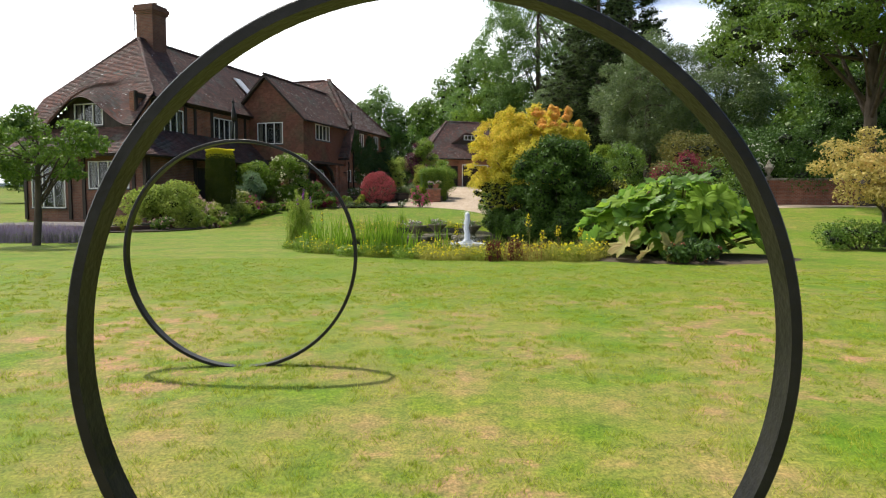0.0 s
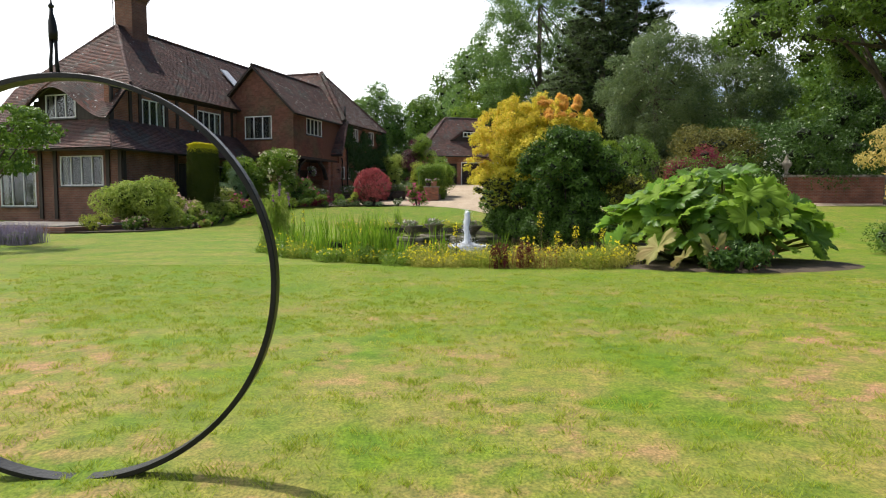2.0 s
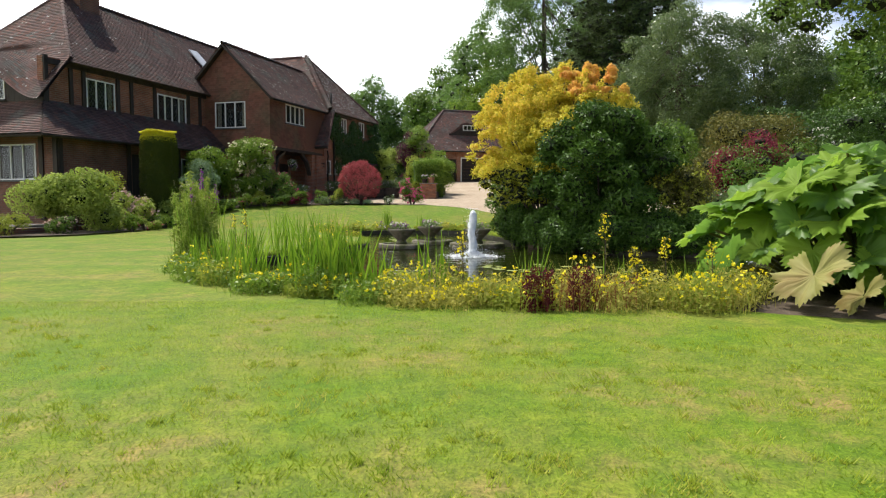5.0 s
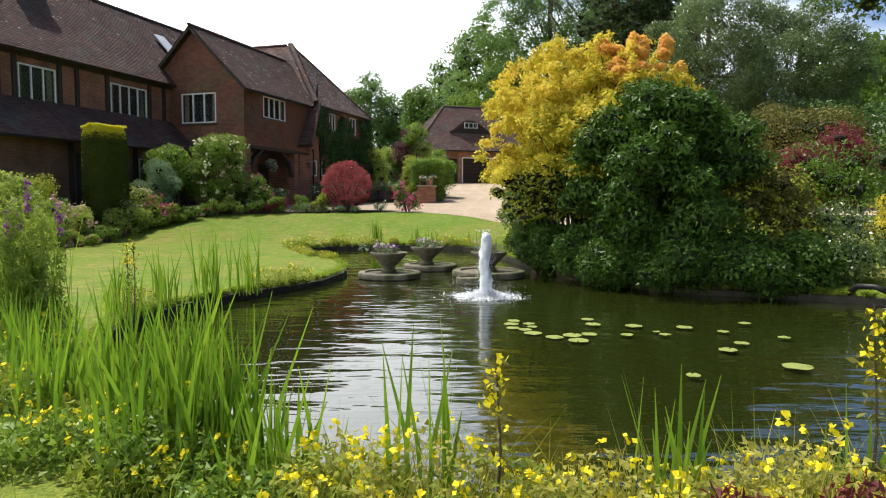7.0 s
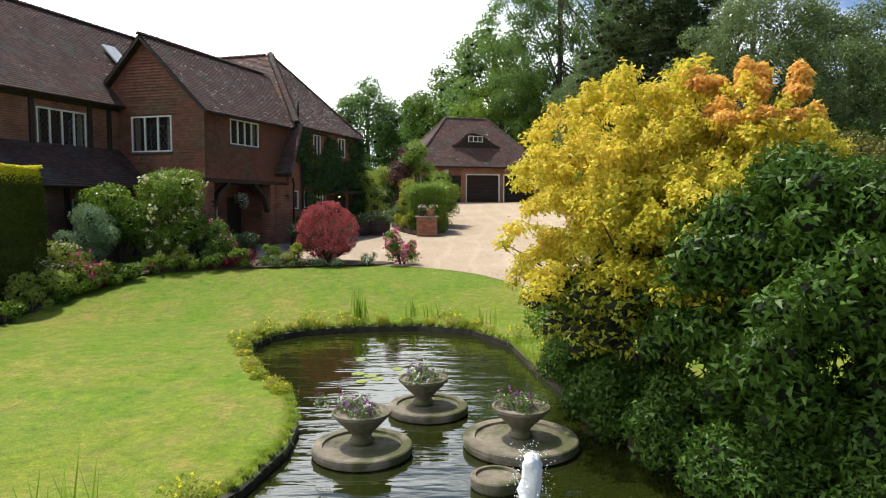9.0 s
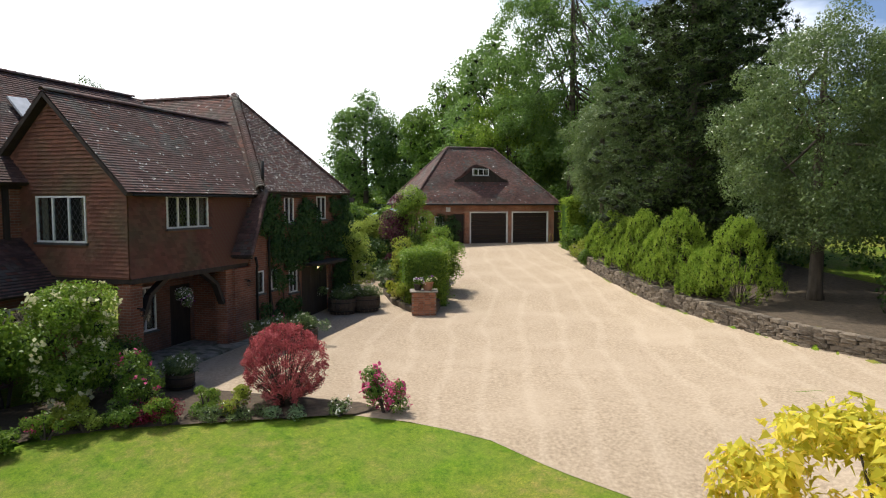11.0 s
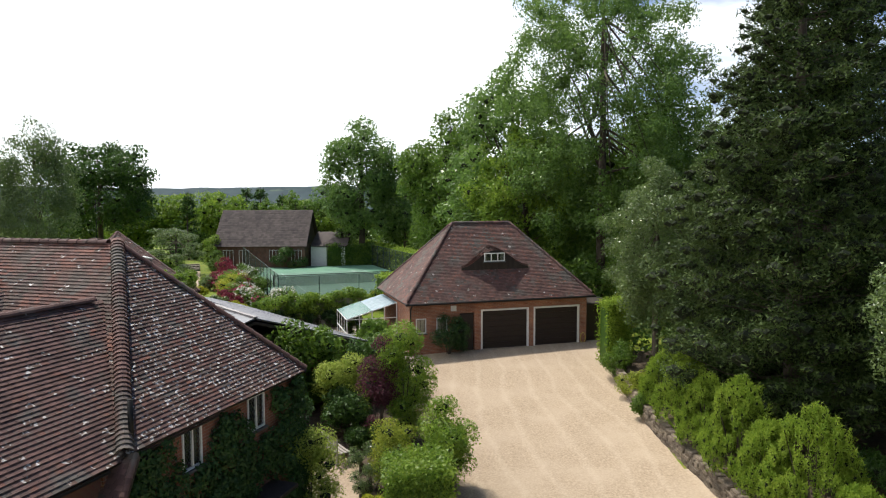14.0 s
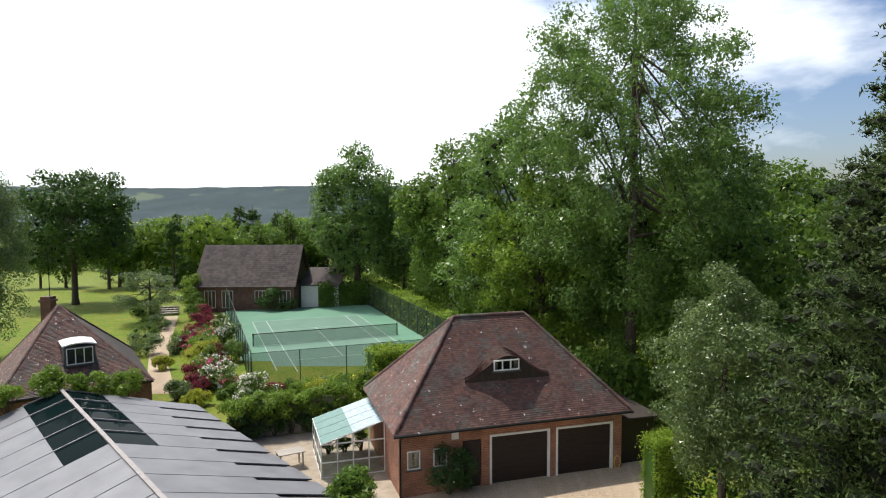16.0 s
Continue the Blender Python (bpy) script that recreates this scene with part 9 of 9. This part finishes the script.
# ---- tennis court ----
CN, CD, CC = Vector((0.93, 0.366)).normalized(), Vector((-0.366, 0.93)).normalized(), Vector((-10.85, 98.5))
def CP(a, b, z=2.80):
    p = CC + CN * a + CD * b
    return (p.x, p.y, z)


def flat(name, corners, z, mat, label, category, parent=None, thick=0.06, **kw):
    g = Geo()
    g.slab([CP(a, b, z) for a, b in corners], thick)
    return part(name, g, mat, parent, label, category=category, **kw) if not parent else part(name, g, mat, parent, label)


flat("tennis_court", [(-7.7, -14.4), (8.4, -14.4), (8.4, 18.4), (-7.7, 20.4)], 2.82, M_COURT, "green hard tennis court surround", "tennis court", thick=0.4, kind="structure")
flat("court_surface", [(-5.49, -11.89), (5.49, -11.89), (5.49, 11.89), (-5.49, 11.89)], 2.826, M_COURT_IN, "darker green playing surface", "tennis court", thick=0.03, kind="structure")
M_LINE = material("court_line", (0.30, 0.40, 0.34), (0.42, 0.50, 0.45), rough=0.8, bump=0.05)
for i, (a0, b0, a1, b1) in enumerate(((-5.49, -11.89, -5.49, 11.89), (5.49, -11.89, 5.49, 11.89), (-4.115, -11.89, -4.115, 11.89), (4.115, -11.89, 4.115, 11.89), (-5.49, -11.89, 5.49, -11.89), (-5.49, 11.89, 5.49, 11.89), (-4.115, -6.4, 4.115, -6.4), (-4.115, 6.4, 4.115, 6.4), (0, -6.4, 0, 6.4))):
    w = 0.04
    cn = [(a0 - w, b0 - w), (a1 + w, b0 - w), (a1 + w, b1 + w), (a0 - w, b1 + w)]
    flat("court_line", cn, 2.831 + i * 0.0004, M_LINE, "white painted court line", "court line", thick=0.004, group="court lines", kind="structure")
M_MESH = bpy.data.materials.new("netting")
M_MESH.use_nodes = True
_n, _l = M_MESH.node_tree.nodes, M_MESH.node_tree.links
_t, _m = _n.new("ShaderNodeBsdfTransparent"), _n.new("ShaderNodeMixShader")
_n["Principled BSDF"].inputs["Base Color"].default_value = (0.02, 0.03, 0.025, 1)
_m.inputs["Fac"].default_value = 0.28
_l.new(_t.outputs["BSDF"], _m.inputs[1])
_l.new(_n["Principled BSDF"].outputs["BSDF"], _m.inputs[2])
_l.new(_m.outputs["Shader"], _n["Material Output"].inputs["Surface"])
net = thing("tennis_net", "dark tennis net with a headband on two posts", "tennis net", (0, 0, 0))
for a in (-6.4, 6.4):
    g = Geo()
    g.tube([CP(a, 0, 2.8), CP(a, 0, 3.92)], 0.05, 8)
    part("net_post", g, M_STEEL, net)
g = Geo()
g.beam(CP(-6.4, 0, 3.86), CP(6.4, 0, 3.86), 0.03, 0.06)
part("headband", g, M_STEEL, net)
g = Geo()
g.slab([CP(-6.4, 0.0, 2.84), CP(6.4, 0.0, 2.84), CP(6.4, 0.0, 3.83), CP(-6.4, 0.0, 3.83)], 0.01)
part("mesh", g, M_MESH, net)
fence = thing("court_fence", "green wire-mesh fence round the tennis court", "fence", (0, 0, 0))
M_FENCE = material("fence_green", (0.012, 0.035, 0.026), (0.02, 0.05, 0.036), rough=0.5, bump=0.05)
def fence_run(a0, b0, a1, b1, n, h):
    for i in range(n + 1):
        a, b = a0 + (a1 - a0) * i / n, b0 + (b1 - b0) * i / n
        g = Geo()
        g.tube([CP(a, b, 2.7), CP(a, b, 2.8 + h)], 0.035, 6)
        part("fence_post", g, M_FENCE, fence)
    g = Geo()
    g.beam(CP(a0, b0, 2.8 + h), CP(a1, b1, 2.8 + h), 0.03, 0.03)
    part("top_rail", g, M_FENCE, fence)
    g = Geo()
    g.slab([CP(a0, b0, 2.82), CP(a1, b1, 2.82), CP(a1, b1, 2.78 + h), CP(a0, b0, 2.78 + h)], 0.008)
    part("mesh", g, M_MESH, fence)


fence_run(-7.6, -13.4, -7.6, 20.5, 13, 2.6)
fence_run(-7.6, -13.4, 8.3, -13.4, 5, 2.4)
fence_run(8.3, -13.4, 8.3, 18.3, 12, 2.6)


hedge("hedge", "clipped bright green hedge beside the tennis court", CP(9.4, -7)[:2], CP(9.6, 30)[:2], 1.8, 2.6, LEAF_HEDGE, 960, 14000, 0.26, 2.75)
hedge("hedge", "leafy hedge in front of the tennis court", CP(0.0, -15.4)[:2], CP(9.5, -15.0)[:2], 2.0, 2.3, LEAF_HEDGE, 962, 14000, 0.2, 2.8)
hedge("hedge", "dark hedge behind the tennis court", CP(2.6, 19.4)[:2], CP(9.0, 19.6)[:2], 1.5, 2.6, LEAF_MID, 964, 7000, 0.24, 2.75)

# ---- barn and white outhouse ----
barn = thing("barn", "long outbuilding with a dark tiled roof and white windows", "barn", (0, 0, 0))
g = Geo()
g.box(-29.0, -17.9, 115.5, 123.5, 1.5, 5.6)
g.prism([(-28.9, 115.6), (-18.0, 115.6), (-18.0, 123.4), (-28.9, 123.4)], 5.5, 5.7)
part("wall", g, M_BRICK_DARK, barn)
g, brown = Geo(), Geo()
for q in (((-29.4, 119.5, 9.95), (-17.6, 119.5, 9.95), (-17.6, 115.1, 5.5), (-29.4, 115.1, 5.5)), ((-29.4, 119.5, 9.95), (-17.6, 119.5, 9.95), (-17.6, 123.9, 5.5), (-29.4, 123.9, 5.5))):
    g.slab([Vector(p) for p in q], 0.12)
tile_polygon([(brown, 1.0)], [(-29.4, 119.5, 9.95), (-17.6, 119.5, 9.95), (-17.6, 115.1, 5.5), (-29.4, 115.1, 5.5)], 0.3, 0.34, 970)
g.add([(-28.9, 115.6, 5.5), (-28.9, 123.4, 5.5), (-28.9, 119.5, 9.8), (-18.0, 115.6, 5.5), (-18.0, 123.4, 5.5), (-18.0, 119.5, 9.8)], [(0, 1, 2), (3, 5, 4)])
part("roof", g, M_TIMBER, barn)
M_TILE_BARN = material("barn_tile", (0.05, 0.038, 0.036), (0.085, 0.065, 0.06), scale=1.0, rough=0.85, bump=0.3, bump_scale=30, island=0.3)
part("roof_tiles", brown, M_TILE_BARN, barn, "dark brown pantiles", kind="stuff")
for a in (-28.2, -26.2, -22.4, -19.6):
    window(barn, (a, 115.48), (a + 1.3, 115.48), 3.0 if a < -24 else 3.6, 5.0, (0, -1), 3, lattice=False)
outh = thing("outhouse", "small white-rendered outhouse with a tiled roof", "outbuilding", (0, 0, 0))
g = Geo()
g.box(-17.6, -13.2, 117.6, 121.5, 1.5, 5.5)
part("wall", g, M_WHITE, outh, "white rendered wall")
g = Geo()
g.slab([(-17.55, 121.8, 7.0), (-12.9, 121.8, 7.0), (-12.9, 117.2, 5.4), (-17.55, 117.2, 5.4)], 0.12)
part("roof", g, M_TILE_BARN, outh)
window(outh, (-15.4, 117.58), (-14.2, 117.58), 4.1, 5.0, (0, -1), 3, lattice=False)
shrub("climbing_shrub", "dark climber on the barn wall", (-20.0, 115.0, 2.7), 1.4, 2.6, LEAF_DARK, 974, 3000, 0.18, 9, "climber", stretch=1.8)
shrub("climbing_shrub", "light green climber on the barn corner", (-29.5, 115.2, 2.7), 0.9, 5.5, LEAF_BRIGHT, 976, 3000, 0.18, 12, "climber")

# ---- garden between cottage and court ----
strip("garden_path", M_GRAVEL, [(82, -19.5, -17.6), (89, -22.6, -21.0), (96, -25.6, -24.0), (104, -28.5, -26.9), (112, -31.3, -29.8)], 4, 0.03, "sandy garden path between shrubs", "path")
for i in range(4):
    g = Geo()
    g.box(-1.3, 1.3, -0.35, 0.35, -0.2, 0.16 + 0.14 * i, 0.02, pose(-31.6 - 0.25 * i, 113 + 0.65 * i, 2.72, 0, 0, 15))
    part("garden_step", g, M_STONE, None, "broad stone garden step on the path", category="step", group="garden steps")
rng = np.random.default_rng(980)
kinds = [(LEAF_MID, "green garden shrub beside the path", None), (LEAF_BRIGHT, "light green garden shrub beside the path", None), (LEAF_YELLOW, "yellow-green garden shrub beside the path", None), (LEAF_MID, "garden shrub covered in white blossom", PETAL_WHITE), (LEAF_PURPLE, "dark red garden shrub beside the path", None), (LEAF_GREY, "grey-green garden shrub beside the path", None), (LEAF_MID, "garden shrub with pink and red blossom", PETAL_PINK)]
spots = [(-15.3, 83.2, 1.3, 1.5, 3), (-14.0, 82.0, 0.9, 1.3, 6), (-16.8, 85.2, 1.3, 1.7, 1), (-18.3, 88.6, 1.6, 2.2, 2), (-16.8, 90.5, 1.3, 1.8, 0), (-20.0, 92.8, 1.5, 2.0, 1), (-19.2, 97.6, 1.2, 1.9, 3), (-22.0, 98.2, 1.2, 1.6, 0), (-23.7, 102.0, 1.4, 2.0, 4), (-24.8, 107.0, 1.3, 1.9, 4), (-22.3, 103.6, 1.2, 1.8, 3), (-26.9, 109.5, 1.2, 1.8, 0), (-28.3, 113.6, 1.5, 2.4, 0), (-27.0, 98.0, 1.5, 1.7, 0), (-24.8, 93.0, 1.5, 1.9, 5), (-28.3, 103.5, 1.4, 1.7, 5), (-31.0, 106.5, 1.7, 1.9, 0), (-17.0, 80.6, 1.0, 1.2, 5), (-13.0, 79.5, 1.0, 1.1, 0), (-15.2, 79.2, 1.0, 1.0, 2), (-33.5, 112.5, 1.7, 2.2, 0), (-30.5, 117.2, 1.5, 3.0, 0), (-21.2, 88.0, 0.9, 1.0, 2)]
for i, (x, y, r, h, k) in enumerate(spots):
    m, lb, pet = kinds[k]
    shrub("garden_shrub", lb, at(x, y), r, h, m, 981 + i * 3, 2600, 0.13, 10, "shrub", "path border shrubs", (pet, "blossom") if pet else None, 90 if pet else 0, 0.11)
# fuller planting towards the yard wall
rng = np.random.default_rng(1400)
for i in range(46):
    f = i / 45
    x = -11.5 - 11.0 * f + rng.uniform(-2.2, 2.2)
    y = 79.0 + 20.0 * f + rng.uniform(-2.0, 2.0)
    d = (x - CC.x) * CN.x + (y - CC.y) * CN.y
    if d > -9.0 and (x - CC.x) * CD.x + (y - CC.y) * CD.y > -15.5 or -0.9 < x - curve_at([(82, -18.5), (89, -21.8), (96, -24.8), (104, -27.7)], y) < 0.9:
        continue
    m, lb, pet = kinds[(i * 5) % 7]
    r = rng.uniform(0.8, 1.35)
    shrub("garden_shrub", lb, at(x, y), r, r * rng.uniform(1.1, 1.5), m, 1401 + i * 3, 2200, 0.12, 10, "shrub", "path border shrubs", (pet, "blossom") if pet else None, 110 if pet else 0, 0.12)
for i in range(14):
    x, y = -9.6 + 0.55 * i + rng.uniform(-0.6, 0.6), 78.0 + 0.35 * i + rng.uniform(-0.8, 3.2)
    m, lb, pet = kinds[(0, 1, 0, 2, 5)[i % 5]]
    shrub("garden_shrub", lb, at(x, y), 1.2, 1.45, m, 1601 + i * 3, 2400, 0.13, 10, "shrub", "shrubs behind the yard wall")
yard_wall = thing("yard_wall", "old wall between the yard and the garden", "wall", (-10.9, 73.9, 2.6), 20, kind="structure")
g = Geo()
g.box(0, 5.6, -0.15, 0.15, -0.3, 2.1, 0.02)
part("stonework", g, M_STONE, yard_wall)
for i in range(7):
    a_ = i * 0.9
    x, y = -10.8 + a_ * math.cos(radians(20)), 74.0 + a_ * math.sin(radians(20))
    shrub("vine", "bright green vine hanging over the yard wall", (x, y, 3.6), 1.0, 1.75, LEAF_BRIGHT, 1501 + i * 3, 3000, 0.13, 12, "climber", "vines")
    shrub("vine", "dark vine against the foot of the yard wall", (x, y - 0.3, 2.85), 0.6, 1.6, LEAF_IVY, 1551 + i * 3, 1500, 0.13, 9, "climber", "vines")
t = tree("cedar", "layered pale green ornamental tree", at(-31.0, 108), 6.0, 3.9, LEAF_GREY, 1060, 9000, 0.16, 30, 0.08, 0.2, share=0.26, flat=0.35, category="tree")

# ---- telegraph pole, far trees, wood and hills ----
pole = thing("telegraph_pole", "timber telegraph pole with sagging wires", "pole", (-2.75, 125, 2.0))
g = Geo()
g.tube([(0, 0, 0), (0, 0, 8.2)], [0.13, 0.09], 8)
part("post", g, M_BARK, pole)
for i, (dx, dy, dz) in enumerate(((-22, 10, -0.5), (16, -24, 0.5), (18, -22, 0.2))):
    g = Geo()
    g.tube([(dx * s, dy * s, 7.9 + dz * s - 1.6 * s * (1 - s) * 2) for s in (0, 0.25, 0.5, 0.75, 1.0)], 0.012, 4)
    part("wire", g, M_STEEL, pole)
far_a = tree("field_tree", "leafy tree on the far side of the lawn", at(-50, 152), 13.0, 5.5, LEAF_BRIGHT, 1100, 4500, 0.52, 30, 0.12, share=0.3, group="far trees", category="tree")
far_b = tree("field_tree", "dark leafy tree in the far wood", at(-32, 172), 14.0, 5.0, LEAF_MID, 1104, 4500, 0.56, 30, 0.03, share=0.3, group="far trees", category="tree")
far_c = conifer("wood_conifer", "dark conifer in the far wood", at(-20, 178), 15.0, 3.6, 1108, 6000, LEAF_DARK, 0.5, 60)
tagged(far_c, group="far trees")
rng = np.random.default_rng(1110)
for i in range(64):
    if i < 30:
        x, y = -62 + 2.2 * i + rng.normal(0, 1.0), 176 + rng.uniform(0, 30)
    elif i < 44:
        x, y = -66 + 3.0 * (i - 30) * 0.9 + rng.normal(0, 1.5), 145 + rng.uniform(0, 18)
    else:
        x, y = -4 + 2.6 * (i - 44) + rng.normal(0, 1.0), 128 + rng.uniform(0, 30)
    src = (far_a, far_b, far_c)[(i * 7) % 3 if i < 44 else 1]
    s = rng.uniform(0.8, 1.15) * (1.2 if i >= 44 else 0.95)
    copy_thing(src, pose(x, y, ground_z(x, y) - 0.3, 0, 0, rng.uniform(0, 360)) @ Matrix.Diagonal((s, s, s, 1)))
for i in range(26):
    x = 18 + 3.4 * i if i < 14 else 24 + 4.0 * (i - 14)
    y = (96 + rng.uniform(0, 16)) if i < 14 else (48 + rng.uniform(0, 40))
    s = rng.uniform(0.8, 1.1)
    copy_thing(far_b, pose(x, y, ground_z(x, y) - 0.3, 0, 0, rng.uniform(0, 360)) @ Matrix.Diagonal((s, s, s, 1)))
for i in range(14):
    x, y = -30 - 4.5 * i + rng.normal(0, 1), 52 + 4 * (i % 5) + rng.uniform(0, 6)
    s = rng.uniform(0.5, 0.75)
    copy_thing(far_b, pose(x, y, ground_z(x, y) - 0.3, 0, 0, rng.uniform(0, 360)) @ Matrix.Diagonal((s, s, s, 1)))

# blue in the base colour paints distance haze; paler patches are fields
M_HILL = material("hazed_far_woods", (0.012, 0.030, 0.038), (0.028, 0.054, 0.056), scale=0.02, rough=1.0, bump=0.0, bump_scale=0.05, patch=(0.08, 0.11, 0.07), patch_scale=0.005, patch_range=(0.60, 0.64))
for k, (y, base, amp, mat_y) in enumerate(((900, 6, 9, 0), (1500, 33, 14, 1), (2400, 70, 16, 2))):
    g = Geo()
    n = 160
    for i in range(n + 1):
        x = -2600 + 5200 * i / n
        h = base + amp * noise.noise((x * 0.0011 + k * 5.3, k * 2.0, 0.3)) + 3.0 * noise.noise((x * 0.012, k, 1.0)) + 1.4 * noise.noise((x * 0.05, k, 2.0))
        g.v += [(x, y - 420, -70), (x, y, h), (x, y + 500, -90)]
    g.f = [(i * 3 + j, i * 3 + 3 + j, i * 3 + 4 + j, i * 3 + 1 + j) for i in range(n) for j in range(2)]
    part("hills", g, M_HILL, None, "wooded hills on the horizon, tinted blue-green for haze", True, category="hills", kind="structure")

# ---- grass blades on the near lawn ----
rng = np.random.default_rng(1200)
tufts = 16000
tx = rng.uniform(-9.0, 9.5, tufts)
ty = 1.5 + 12.0 * rng.random(tufts) ** 1.25
keep = (np.abs(tx) < (ty + 1.2) * 0.78) & (rng.random(tufts) < np.clip((13.0 - ty) / 4.5, 0.0, 1.0))
tx, ty = tx[keep], ty[keep]
keep = np.array([noise.noise((a * 0.9, b * 0.9, 3.0)) + noise.noise((a * 3, b * 3, 5.0)) * 0.5 > -0.25 for a, b in zip(tx, ty)])
tx, ty = tx[keep], ty[keep]
per = 26
n = len(tx) * per
wide = np.repeat(rng.uniform(0.015, 0.05, len(tx)), per)
x, y = np.repeat(tx, per) + rng.normal(0, 1, n) * wide, np.repeat(ty, per) + rng.normal(0, 1, n) * wide
keep = ~((y > 12.2) & (x > 2.3))
x, y = x[keep], y[keep]
h = (np.repeat(rng.uniform(0.014, 0.042, len(tx)), per) * rng.uniform(0.5, 1.1, n))[keep]
a = (np.repeat(rng.uniform(0, 2 * math.pi, len(tx)), per) + rng.normal(0, 1.2, n))[keep]
n = len(x)
z = np.array([ground_z(i, j, False) for i, j in zip(x, y)])
f = rng.uniform(0, 2 * math.pi, n)
w = 0.0019 + 0.00026 * y
b0 = np.stack([x, y, z - 0.004], 1)
side = np.stack([np.cos(f) * w, np.sin(f) * w, 0 * w], 1)
tip = b0 + np.stack([np.cos(a) * h * 0.8, np.sin(a) * h * 0.8, h], 1)
q = np.stack([b0 - side, b0 + side, tip], 1)
n = 90000
y = 13.6 - 5.6 * rng.random(n) ** 1.3
x = rng.uniform(-1, 1, n) * (y - 2.0) * 0.62
keep = ~((y > 12.2) & (x > 2.3)) & (y + np.maximum(0.0, -1.2 - x) * -1.15 < 13.4)
x, y = x[keep], y[keep]
n = len(x)
z = np.array([ground_z(i, j, False) for i, j in zip(x, y)])
h, a, f = rng.uniform(0.010, 0.026, n), rng.uniform(0, 2 * math.pi, n), rng.uniform(0, 2 * math.pi, n)
b0 = np.stack([x, y, z - 0.004], 1)
side = np.stack([np.cos(f), np.sin(f), 0 * f], 1) * 0.0032
fine = np.stack([b0 - side, b0 + side, b0 + np.stack([np.cos(a) * h * 0.8, np.sin(a) * h * 0.8, h], 1)], 1)
part("grass", quads_mesh("grass", fine, GRASS_BLADE), None, None, "fresh green grass blades near the pond", category="grass", kind="stuff")
part("grass", quads_mesh("grass", q, GRASS_TUFT), None, None, "short mown grass blades on the lawn", category="grass", kind="stuff")
